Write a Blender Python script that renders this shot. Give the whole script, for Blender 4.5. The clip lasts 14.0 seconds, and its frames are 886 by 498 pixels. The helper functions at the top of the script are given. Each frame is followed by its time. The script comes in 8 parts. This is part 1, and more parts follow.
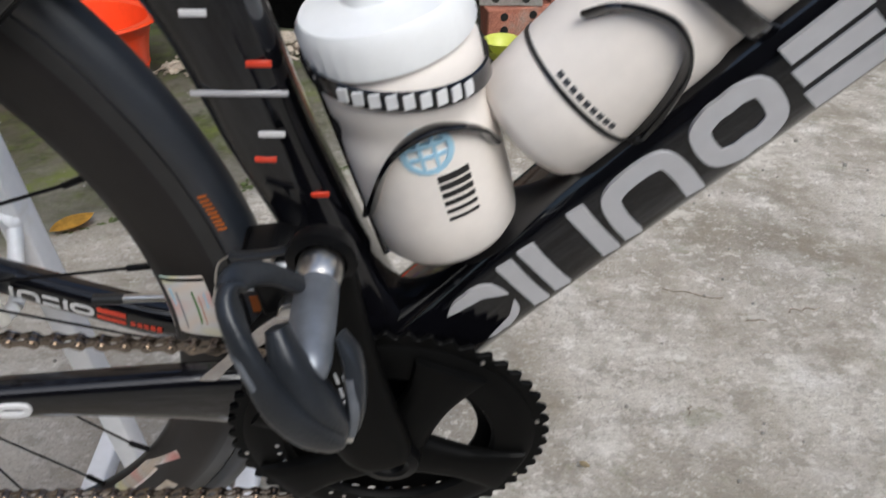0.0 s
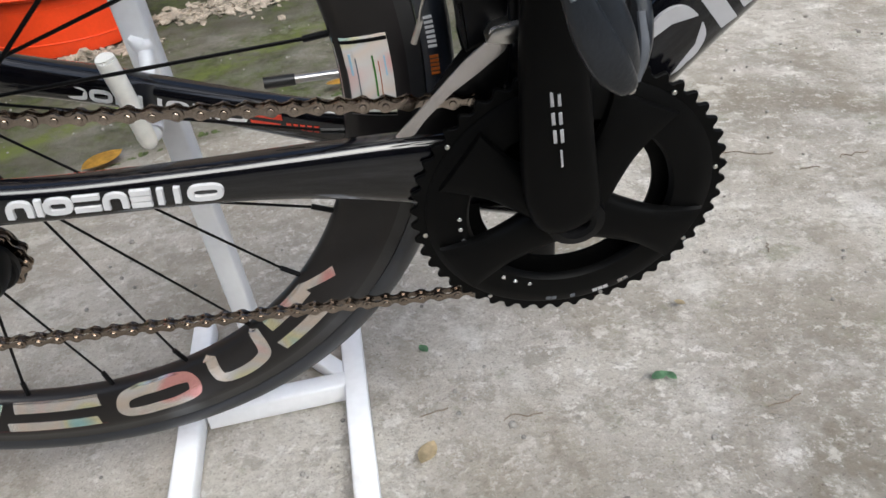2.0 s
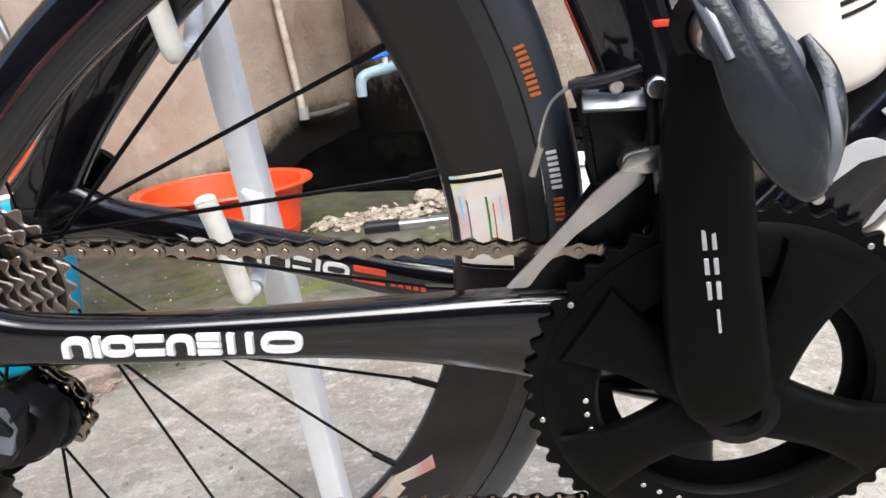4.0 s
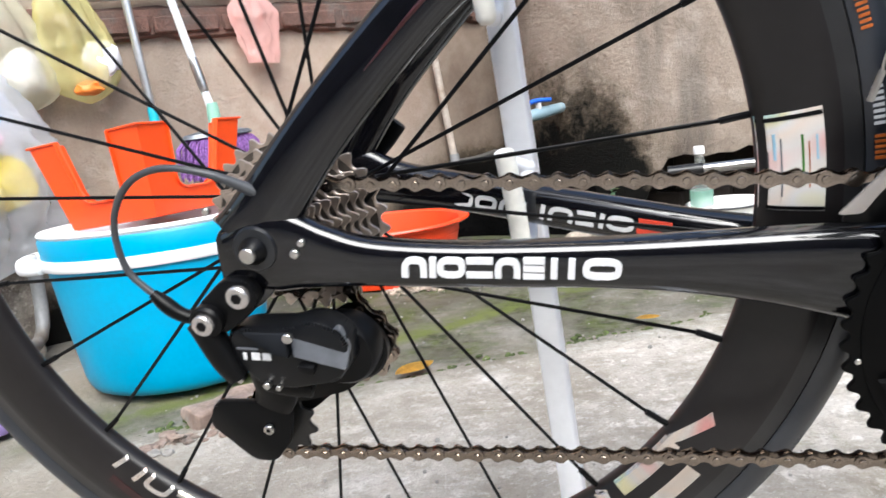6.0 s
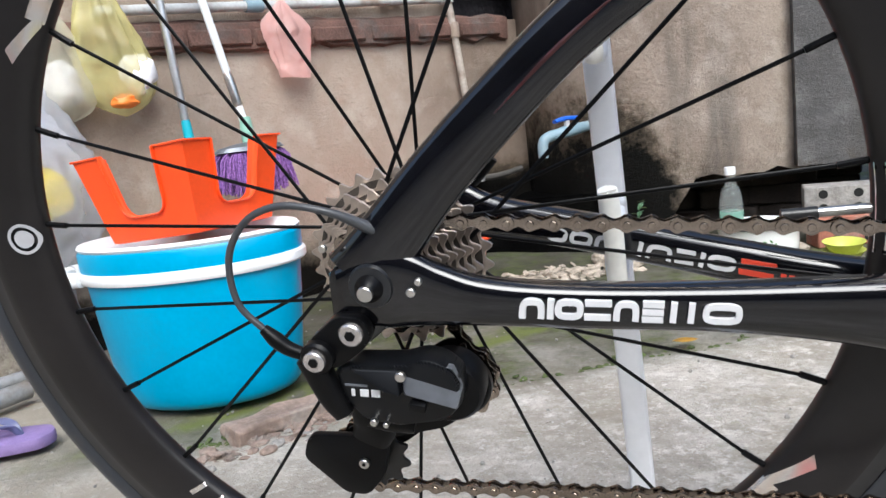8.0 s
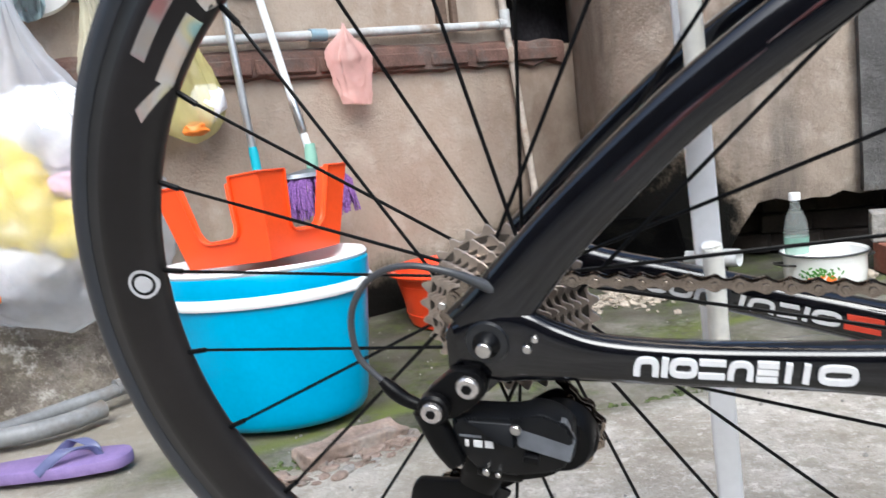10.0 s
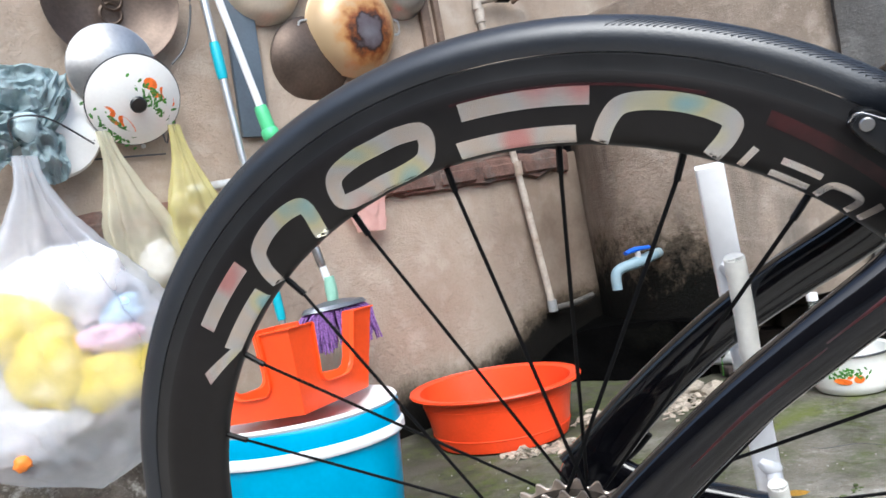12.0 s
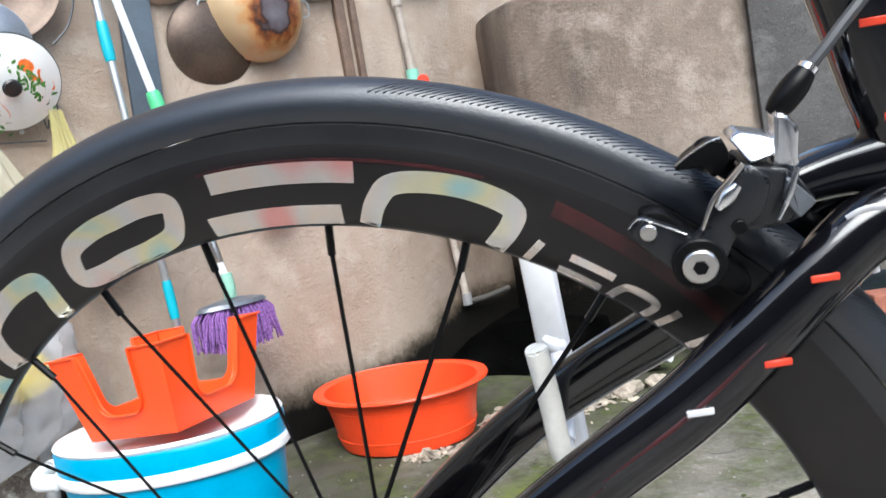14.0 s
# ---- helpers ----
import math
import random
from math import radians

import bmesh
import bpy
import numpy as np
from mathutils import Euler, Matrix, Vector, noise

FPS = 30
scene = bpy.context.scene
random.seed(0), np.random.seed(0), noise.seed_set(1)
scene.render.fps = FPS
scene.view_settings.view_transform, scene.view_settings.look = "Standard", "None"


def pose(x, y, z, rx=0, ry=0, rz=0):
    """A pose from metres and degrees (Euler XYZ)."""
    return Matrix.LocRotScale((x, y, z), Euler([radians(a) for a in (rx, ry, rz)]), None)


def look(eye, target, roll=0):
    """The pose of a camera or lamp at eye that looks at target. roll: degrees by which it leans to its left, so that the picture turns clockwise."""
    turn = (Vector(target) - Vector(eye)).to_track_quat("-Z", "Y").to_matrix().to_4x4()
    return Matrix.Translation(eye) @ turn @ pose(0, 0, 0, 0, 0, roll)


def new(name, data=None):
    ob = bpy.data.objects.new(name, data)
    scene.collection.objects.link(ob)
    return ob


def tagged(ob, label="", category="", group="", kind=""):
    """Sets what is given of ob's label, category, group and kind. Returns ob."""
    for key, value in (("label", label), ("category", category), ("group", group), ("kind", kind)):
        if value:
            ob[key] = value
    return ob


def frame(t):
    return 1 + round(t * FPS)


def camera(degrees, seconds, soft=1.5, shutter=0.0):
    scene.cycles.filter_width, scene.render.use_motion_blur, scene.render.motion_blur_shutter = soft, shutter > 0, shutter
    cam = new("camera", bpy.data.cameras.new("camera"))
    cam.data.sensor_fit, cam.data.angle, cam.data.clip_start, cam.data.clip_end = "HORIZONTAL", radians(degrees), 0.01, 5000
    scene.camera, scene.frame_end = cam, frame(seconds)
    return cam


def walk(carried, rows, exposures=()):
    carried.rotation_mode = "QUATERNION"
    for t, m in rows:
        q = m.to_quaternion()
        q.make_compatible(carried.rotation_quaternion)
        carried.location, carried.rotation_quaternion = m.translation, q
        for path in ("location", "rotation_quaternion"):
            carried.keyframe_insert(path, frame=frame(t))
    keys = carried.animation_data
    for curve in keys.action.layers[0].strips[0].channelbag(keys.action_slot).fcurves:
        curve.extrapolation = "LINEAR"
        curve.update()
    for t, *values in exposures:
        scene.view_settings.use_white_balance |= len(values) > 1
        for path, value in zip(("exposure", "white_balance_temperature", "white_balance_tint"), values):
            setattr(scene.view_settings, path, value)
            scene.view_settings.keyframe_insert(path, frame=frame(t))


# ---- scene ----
SKY, SUN = 0.14, 1.7
cam = camera(60.29, 14.0, soft=1.5, shutter=0.35)
ROWS = [
    (0, 0.4302, -0.3904, 0.6921, 57.40, 0.67, -1.52),
    (0.5, 0.3955, -0.4029, 0.6471, 55.23, 1.55, -0.94),
    (1, 0.3664, -0.4143, 0.6233, 54.35, 2.73, -0.64),
    (1.5, 0.3248, -0.4422, 0.6043, 54.30, 3.29, -2.76),
    (2, 0.2899, -0.4523, 0.5836, 55.39, 4.63, -6.81),
    (2.5, 0.2948, -0.4333, 0.5265, 64.48, 4.47, -0.32),
    (2.7, 0.3130, -0.4059, 0.5219, 66.78, 4.50, 4.00),
    (4.8, 0.2793, -0.3933, 0.4994, 79.34, 8.25, 5.68),
    (5, 0.2636, -0.4063, 0.4888, 81.16, 8.46, 7.87),
    (5.5, 0.2278, -0.4255, 0.4762, 79.63, 8.13, 11.00),
    (6, 0.2021, -0.4464, 0.4682, 78.98, 7.41, 13.35),
    (6.5, 0.1775, -0.4614, 0.4621, 78.30, 7.20, 14.22),
    (7, 0.1577, -0.4618, 0.4706, 78.43, 7.50, 14.67),
    (7.5, 0.1493, -0.4563, 0.4811, 78.99, 6.93, 13.96),
    (7.7, 0.1483, -0.4563, 0.4856, 79.38, 6.76, 13.94),
    (9.8, 0.1251, -0.4718, 0.5109, 81.28, 6.53, 16.80),
    (10, 0.1164, -0.4782, 0.5202, 81.49, 6.82, 17.50),
    (10.5, 0.0974, -0.5036, 0.5609, 83.75, 7.92, 19.96),
    (11, 0.0877, -0.5041, 0.5967, 85.36, 8.77, 20.00),
    (11.5, 0.0922, -0.5016, 0.6247, 87.15, 9.73, 18.96),
    (12, 0.1011, -0.4925, 0.6386, 87.66, 10.64, 17.61),
    (12.5, 0.1156, -0.4772, 0.6468, 88.03, 10.88, 15.65),
    (13, 0.1324, -0.4682, 0.6505, 87.84, 11.59, 14.58),
    (13.5, 0.1547, -0.4434, 0.6535, 87.61, 12.02, 12.84),
    (14, 0.1800, -0.3995, 0.6788, 84.93, 9.65, 13.12),
]
EXPOSURES = [(0, 0.28, 6080, 6), (1, 0.50, 6060, 5), (2, 0.54, 6060, 5), (2.5, 0.50, 6040, 5), (5, 1.58, 6150, 7), (6, 1.25, 5990, 6), (7.5, 0.92, 5880, 6), (10.5, 1.00, 5830, 5), (12.5, 0.98, 5800, 5), (14, 1.16, 5800, 4)]
walk(cam, [(t, pose(x, y, z, rx, ry, rz)) for t, x, y, z, rx, ry, rz in ROWS], EXPOSURES)

# ---- world, sun, exposure ----
world = bpy.data.worlds.new("yard_sky")
scene.world = world
world.use_nodes = True
wn = world.node_tree.nodes
sky = wn.new("ShaderNodeTexSky")
sky.sky_type = "NISHITA"
sky.sun_disc = False
sky.sun_elevation, sky.sun_rotation = radians(48), radians(157)
sky.air_density, sky.dust_density = 1.0, 4.0
world.node_tree.links.new(sky.outputs["Color"], wn["Background"].inputs["Color"])
wn["Background"].inputs["Strength"].default_value = SKY
sun_data = bpy.data.lights.new("sun", "SUN")
sun_data.energy, sun_data.angle, sun_data.color = SUN, radians(40), (1.0, 0.97, 0.93)
sun = new("sun", sun_data)
sun.matrix_world = look((1.4, -2.2, 3.4), (0.2, 0.6, 0.0))

# ---- materials ----


def mat(name, color, rough=0.5, metal=0.0, vary=0.15, scale=8.0, bump=0.0, bscale=120.0, coat=0.0, alpha=1.0,
        trans=0.0, second=None, spots=0.0, spec=0.5, sss=0.0):
    """Base colour with broad and fine variation, fine relief, optional second colour in patches."""
    m = bpy.data.materials.new(name)
    m.use_nodes = True
    nt = m.node_tree
    b = nt.nodes["Principled BSDF"]
    b.inputs["Roughness"].default_value = rough
    b.inputs["Metallic"].default_value = metal
    b.inputs["Coat Weight"].default_value = coat
    b.inputs["Coat Roughness"].default_value = 0.06
    b.inputs["Specular IOR Level"].default_value = spec
    b.inputs["Transmission Weight"].default_value = trans
    b.inputs["Alpha"].default_value = alpha
    if sss:
        b.inputs["Subsurface Weight"].default_value = sss
        b.inputs["Subsurface Radius"].default_value = (0.02, 0.02, 0.02)
    tc = nt.nodes.new("ShaderNodeTexCoord")
    big = nt.nodes.new("ShaderNodeTexNoise")
    big.inputs["Scale"].default_value, big.inputs["Detail"].default_value = scale, 6.0
    fine = nt.nodes.new("ShaderNodeTexNoise")
    fine.inputs["Scale"].default_value, fine.inputs["Detail"].default_value = bscale, 4.0
    for n in (big, fine):
        nt.links.new(tc.outputs["Object"], n.inputs["Vector"])
    ramp = nt.nodes.new("ShaderNodeMapRange")
    ramp.inputs["From Min"].default_value, ramp.inputs["From Max"].default_value = 0.3, 0.7
    ramp.inputs["To Min"].default_value, ramp.inputs["To Max"].default_value = 1 - vary, 1 + vary
    nt.links.new(big.outputs["Fac"], ramp.inputs["Value"])
    ramp2 = nt.nodes.new("ShaderNodeMapRange")
    ramp2.inputs["From Min"].default_value, ramp2.inputs["From Max"].default_value = 0.3, 0.7
    ramp2.inputs["To Min"].default_value, ramp2.inputs["To Max"].default_value = 1 - vary * 0.5, 1 + vary * 0.5
    nt.links.new(fine.outputs["Fac"], ramp2.inputs["Value"])
    mul = nt.nodes.new("ShaderNodeMath")
    mul.operation = "MULTIPLY"
    nt.links.new(ramp.outputs[0], mul.inputs[0])
    nt.links.new(ramp2.outputs[0], mul.inputs[1])
    base = nt.nodes.new("ShaderNodeMix")
    base.data_type = "RGBA"
    base.inputs["A"].default_value = (*color, 1)
    base.inputs["B"].default_value = (*(second or color), 1)
    if second:
        patch = nt.nodes.new("ShaderNodeTexNoise")
        patch.inputs["Scale"].default_value, patch.inputs["Detail"].default_value = scale * 0.55, 8.0
        patch.inputs["Roughness"].default_value = 0.62
        nt.links.new(tc.outputs["Object"], patch.inputs["Vector"])
        pr = nt.nodes.new("ShaderNodeMapRange")
        pr.inputs["From Min"].default_value, pr.inputs["From Max"].default_value = 0.62 - 0.22 * spots, 0.78 - 0.22 * spots
        nt.links.new(patch.outputs["Fac"], pr.inputs["Value"])
        nt.links.new(pr.outputs[0], base.inputs["Factor"])
    else:
        base.inputs["Factor"].default_value = 0.0
    out = nt.nodes.new("ShaderNodeVectorMath")
    out.operation = "SCALE"
    nt.links.new(base.outputs["Result"], out.inputs[0])
    nt.links.new(mul.outputs[0], out.inputs["Scale"])
    nt.links.new(out.outputs[0], b.inputs["Base Color"])
    if bump:
        bp = nt.nodes.new("ShaderNodeBump")
        bp.inputs["Strength"].default_value, bp.inputs["Distance"].default_value = bump, 0.004
        nt.links.new(fine.outputs["Fac"], bp.inputs["Height"])
        nt.links.new(bp.outputs[0], b.inputs["Normal"])
    return m


def iridescent(name):
    """Silver foil with pastel bands."""
    m = mat(name, (0.62, 0.60, 0.58), rough=0.26, metal=0.85, vary=0.08)
    nt = m.node_tree
    b = nt.nodes["Principled BSDF"]
    tc = nt.nodes.new("ShaderNodeTexCoord")
    n = nt.nodes.new("ShaderNodeTexNoise")
    n.inputs["Scale"].default_value, n.inputs["Detail"].default_value = 24.0, 0.8
    nt.links.new(tc.outputs["Object"], n.inputs["Vector"])
    r = nt.nodes.new("ShaderNodeValToRGB")
    r.color_ramp.elements[0].position, r.color_ramp.elements[0].color = 0.30, (0.80, 0.40, 0.38, 1)
    r.color_ramp.elements[1].position, r.color_ramp.elements[1].color = 0.70, (0.40, 0.66, 0.70, 1)
    for pos, col in ((0.39, (0.72, 0.69, 0.66, 1)), (0.47, (0.76, 0.66, 0.58, 1)), (0.55, (0.70, 0.69, 0.68, 1)), (0.63, (0.76, 0.72, 0.46, 1))):
        e = r.color_ramp.elements.new(pos)
        e.color = col
    nt.links.new(n.outputs["Fac"], r.inputs["Fac"])
    nt.links.new(r.outputs["Color"], b.inputs["Base Color"])
    return m


M_FRAME = mat("black_gloss_paint", (0.0028, 0.0028, 0.0040), 0.18, vary=0.3, scale=30, coat=0.95, spec=0.25)
M_RED = mat("dark_red_paint", (0.030, 0.004, 0.005), 0.4, coat=0.2, vary=0.4, scale=60)
M_RIM = mat("satin_carbon", (0.0084, 0.0072, 0.0074), 0.38, vary=0.3, scale=14, spec=0.44)
M_TRACK = mat("brake_track", (0.014, 0.014, 0.015), 0.32, vary=0.2, scale=40, spec=0.6)
M_TYRE = mat("tyre_rubber", (0.0092, 0.0125, 0.0195), 0.42, vary=0.2, scale=30, bump=0.06, bscale=600, spec=1.0)
M_BLACK = mat("black_alloy", (0.0030, 0.0030, 0.0034), 0.36, vary=0.3, scale=40, spec=0.16)
M_GLOSSB = mat("satin_dark_alloy", (0.010, 0.011, 0.013), 0.30, vary=0.2, scale=40, spec=0.55)
M_GLOSSD = mat("dark_satin_alloy", (0.0036, 0.0040, 0.0050), 0.36, vary=0.2, scale=40, spec=0.28)
M_RING = mat("anodised_black", (0.0022, 0.0022, 0.0022), 0.5, vary=0.25, scale=40, spec=0.09)
M_GREYM = mat("grey_alloy", (0.16, 0.172, 0.195), 0.38, metal=0.5, vary=0.15, scale=60)
M_FACET = mat("grey_satin_facet", (0.17, 0.18, 0.20), 0.30, metal=0.6, vary=0.12, scale=60)
M_PEDAL = mat("grey_pedal_plastic", (0.020, 0.023, 0.028), 0.30, metal=0.25, vary=0.15, scale=60, bump=0.1, bscale=500)
M_CHROME = mat("polished_alloy", (0.86, 0.86, 0.87), 0.24, metal=1.0, vary=0.06, scale=60)
M_STEEL = mat("steel", (0.62, 0.60, 0.57), 0.28, metal=1.0, vary=0.12, scale=60)
M_DULL = mat("oily_steel", (0.50, 0.43, 0.37), 0.34, metal=0.9, vary=0.28, scale=50)
M_GAPSHADE = mat("sprocket_gap_shade", (0.065, 0.055, 0.046), 0.45, metal=0.4, vary=0.4, scale=60)
M_CHAIN = mat("oily_chain", (0.27, 0.228, 0.192), 0.20, metal=1.0, vary=0.3, scale=90)
M_CAGE = mat("derailleur_plate", (0.52, 0.49, 0.475), 0.27, metal=0.8, vary=0.1, scale=40)
M_CABLE = mat("grey_housing", (0.045, 0.047, 0.052), 0.4, vary=0.15)
M_WHITE = mat("white_decal", (0.62, 0.62, 0.63), 0.4, vary=0.06)
M_SILVER = mat("silver_decal", (0.47, 0.47, 0.49), 0.36, metal=0.15, vary=0.08)
M_REDD = mat("red_decal", (0.62, 0.05, 0.02), 0.4, vary=0.1)
M_ORANGED = mat("orange_decal", (0.33, 0.085, 0.012), 0.5, vary=0.1)
M_FOIL = iridescent("iridescent_foil")
M_LABEL = iridescent("iridescent_paper")
M_LABEL.node_tree.nodes["Principled BSDF"].inputs["Metallic"].default_value = 0.15
M_BOTTLE = mat("bottle_plastic", (0.77, 0.72, 0.675), 0.42, vary=0.05, scale=18, sss=0.25)
M_BLUED = mat("pale_blue_decal", (0.32, 0.52, 0.66), 0.45, vary=0.1)
M_STAND = mat("white_enamel_paint", (0.87, 0.88, 0.91), 0.38, vary=0.05, scale=14, second=(0.62, 0.58, 0.50), spots=0.1)
M_HOOK = mat("yellowed_rubber_sleeve", (0.86, 0.85, 0.80), 0.5, vary=0.12, scale=40)
M_BLUE = mat("cyan_plastic", (0, 0.2904, 0.5104), 0.36, vary=0.07, scale=10)
M_WHITEP = mat("white_plastic", (0.74, 0.75, 0.76), 0.4, vary=0.05)
M_ORANGE = mat("orange_plastic", (0.86, 0.075, 0.008), 0.36, vary=0.06, scale=12)
M_BASIN = mat("red_plastic", (0.80, 0.062, 0.012), 0.34, vary=0.08, scale=10)
M_ENAMEL = mat("white_enamel", (0.80, 0.80, 0.78), 0.18, vary=0.04, coat=0.5)
M_KNOB = mat("black_knob", (0.012, 0.012, 0.012), 0.35)
M_CARROT = mat("carrot_print", (0.80, 0.16, 0.02), 0.3, vary=0.2, scale=60)
M_LEAFP = mat("leaf_print", (0.06, 0.20, 0.03), 0.3, vary=0.4, scale=90)
M_ALU = mat("worn_aluminium", (0.43, 0.42, 0.41), 0.36, metal=0.9, vary=0.12, scale=14)
M_WOK = mat("browned_steel", (0.085, 0.060, 0.046), 0.38, metal=0.55, vary=0.3, scale=8)
M_PANC = mat("cream_pan", (0.50, 0.43, 0.34), 0.35, metal=0.2, vary=0.12, scale=12)
M_PVC = mat("grey_pvc", (0.42, 0.43, 0.43), 0.5, vary=0.18, scale=14, second=(0.25, 0.20, 0.16), spots=0.35)
M_DRAIN = mat("dark_grey_pvc", (0.20, 0.205, 0.21), 0.5, vary=0.2, scale=14, second=(0.13, 0.11, 0.09), spots=0.4)
M_BLACKISHP = mat("blackish_pvc", (0.055, 0.050, 0.045), 0.6, vary=0.4, scale=20, second=(0.14, 0.125, 0.11), spots=0.3)
M_PVCD = mat("weathered_pvc", (0.36, 0.315, 0.27), 0.55, vary=0.25, scale=16, second=(0.20, 0.15, 0.11), spots=0.4)
M_PVCB = mat("pale_blue_pvc", (0.20, 0.29, 0.34), 0.45, vary=0.1, second=(0.36, 0.40, 0.40), spots=0.4)
M_PVCG = mat("green_pvc", (0.20, 0.46, 0.36), 0.45, vary=0.1)
M_TAPB = mat("blue_tap_handle", (0.01, 0.09, 0.50), 0.4, vary=0.1)
M_MOPP = mat("purple_yarn", (0.22, 0.10, 0.32), 0.9, vary=0.5, scale=160, bump=0.5, bscale=900)
M_MOPH = mat("steel_mop_pole", (0.60, 0.60, 0.60), 0.3, metal=0.85, vary=0.1)
M_MOPW = mat("white_mop_pole", (0.70, 0.72, 0.73), 0.35, vary=0.06)
M_TEAL = mat("teal_plastic", (0.02, 0.36, 0.45), 0.4, vary=0.1)
M_GREEN = mat("green_plastic", (0.10, 0.50, 0.22), 0.4, vary=0.1)
M_GREENP = mat("pale_green_plastic", (0.25, 0.46, 0.36), 0.4, vary=0.1)
M_CLOTH = mat("grey_blue_cloth", (0.40, 0.50, 0.53), 0.8, vary=0.18, scale=10, bump=0.15, bscale=300)
M_WOOD = mat("dark_wood", (0.13, 0.085, 0.06), 0.7, vary=0.35, scale=14, bump=0.3, bscale=160)
M_DOOR = mat("blue_grey_board", (0.085, 0.11, 0.14), 0.5, vary=0.15, scale=8)
M_BRICK = mat("red_brick", (0.34, 0.13, 0.085), 0.88, vary=0.3, scale=14, bump=0.8, bscale=160, second=(0.22, 0.17, 0.14), spots=0.45)
M_RECESS = mat("recess_shade", (0.040, 0.037, 0.041), 0.95, vary=0.5, scale=7, bump=0.8, bscale=70, second=(0.018, 0.017, 0.018), spots=0.35, spec=0.15)
# near-black standing for shade under the tank and inside the pipe
M_SHADE = mat("shade_black", (0.0016, 0.0016, 0.0016), 0.95, vary=0.5, scale=9, bump=0.9, bscale=90, second=(0.005, 0.005, 0.004), spots=0.2, spec=0.02)
# brick colour taken down for the shade at the tank's foot
M_SHADEBRICK = mat("shade_brick", (0.030, 0.022, 0.018), 0.9, vary=0.4, scale=14, bump=0.8, bscale=160)
M_BRICKD = mat("sooty_brick", (0.12, 0.066, 0.051), 0.9, vary=0.35, scale=14, bump=0.8, bscale=160, second=(0.10, 0.085, 0.075), spots=0.6)
M_RUBBLE = mat("grey_rubble", (0.27, 0.255, 0.235), 0.92, vary=0.3, scale=22, bump=0.9, bscale=120)
M_CHUNK = mat("brown_mortar", (0.25, 0.185, 0.15), 0.92, vary=0.35, scale=20, bump=0.9, bscale=120, second=(0.20, 0.18, 0.16), spots=0.5)
M_CRUST = mat("pale_crust", (0.36, 0.31, 0.25), 0.9, vary=0.35, scale=34, bump=0.8, bscale=140, second=(0.17, 0.15, 0.11), spots=0.5)
M_SANDAL = mat("purple_foam", (0.20, 0.14, 0.31), 0.75, vary=0.15, scale=30, bump=0.3, bscale=300)
M_STRAP = mat("dark_blue_strap", (0.10, 0.11, 0.22), 0.35, vary=0.15)
M_YLEAF = mat("dry_yellow_leaf", (0.52, 0.30, 0.05), 0.7, vary=0.35, scale=40)
M_STRAW = mat("pale_straw", (0.48, 0.40, 0.26), 0.8, vary=0.3, scale=60)
M_GLEAF = mat("green_scrap", (0.16, 0.30, 0.17), 0.7, vary=0.4, scale=60)
M_TWIG = mat("dry_twig", (0.20, 0.16, 0.12), 0.85, vary=0.3)
M_BOWL = mat("lime_plastic", (0.52, 0.56, 0.10), 0.4, vary=0.08)
M_MUD = mat("moss", (0.075, 0.10, 0.03), 0.95, vary=0.5, scale=40, bump=1.0, bscale=200)



def scorched(name, centre):
    """Golden enamel with a scorch: black core, rust ring, ragged rim."""
    m = mat(name, (0.46, 0.33, 0.19), 0.36, metal=0.25, vary=0.18, scale=9)
    nt = m.node_tree
    b = nt.nodes["Principled BSDF"]
    tc = nt.nodes.new("ShaderNodeTexCoord")
    d = nt.nodes.new("ShaderNodeVectorMath")
    d.operation = "DISTANCE"
    d.inputs[1].default_value = centre
    nt.links.new(tc.outputs["Object"], d.inputs[0])
    n = nt.nodes.new("ShaderNodeTexNoise")
    n.inputs["Scale"].default_value, n.inputs["Detail"].default_value = 26.0, 7.0
    nt.links.new(tc.outputs["Object"], n.inputs["Vector"])
    a = nt.nodes.new("ShaderNodeMath")
    a.operation = "MULTIPLY_ADD"
    a.inputs[1].default_value, a.inputs[2].default_value = 0.10, -0.050
    nt.links.new(n.outputs["Fac"], a.inputs[0])
    s = nt.nodes.new("ShaderNodeMath")
    nt.links.new(d.outputs["Value"], s.inputs[0])
    nt.links.new(a.outputs[0], s.inputs[1])
    r = nt.nodes.new("ShaderNodeValToRGB")
    els = r.color_ramp.elements
    els[0].position, els[0].color = 0.0, (0.16, 0.15, 0.17, 1)
    els[1].position, els[1].color = 1.0, (0.46, 0.33, 0.19, 1)
    for pos, col in ((0.30, (0.10, 0.08, 0.09, 1)), (0.40, (0.025, 0.014, 0.012, 1)), (0.52, (0.24, 0.075, 0.02, 1)), (0.66, (0.46, 0.24, 0.09, 1)), (0.85, (0.46, 0.33, 0.19, 1))):
        e = els.new(pos)
        e.color = col
    k = nt.nodes.new("ShaderNodeMath")
    k.operation = "MULTIPLY"
    k.inputs[1].default_value = 7.4
    nt.links.new(s.outputs[0], k.inputs[0])
    nt.links.new(k.outputs[0], r.inputs["Fac"])
    nt.links.new(r.outputs["Color"], b.inputs["Base Color"])
    return m


M_PANG = scorched("scorched_pan", (0.018, -0.030, 0.07))


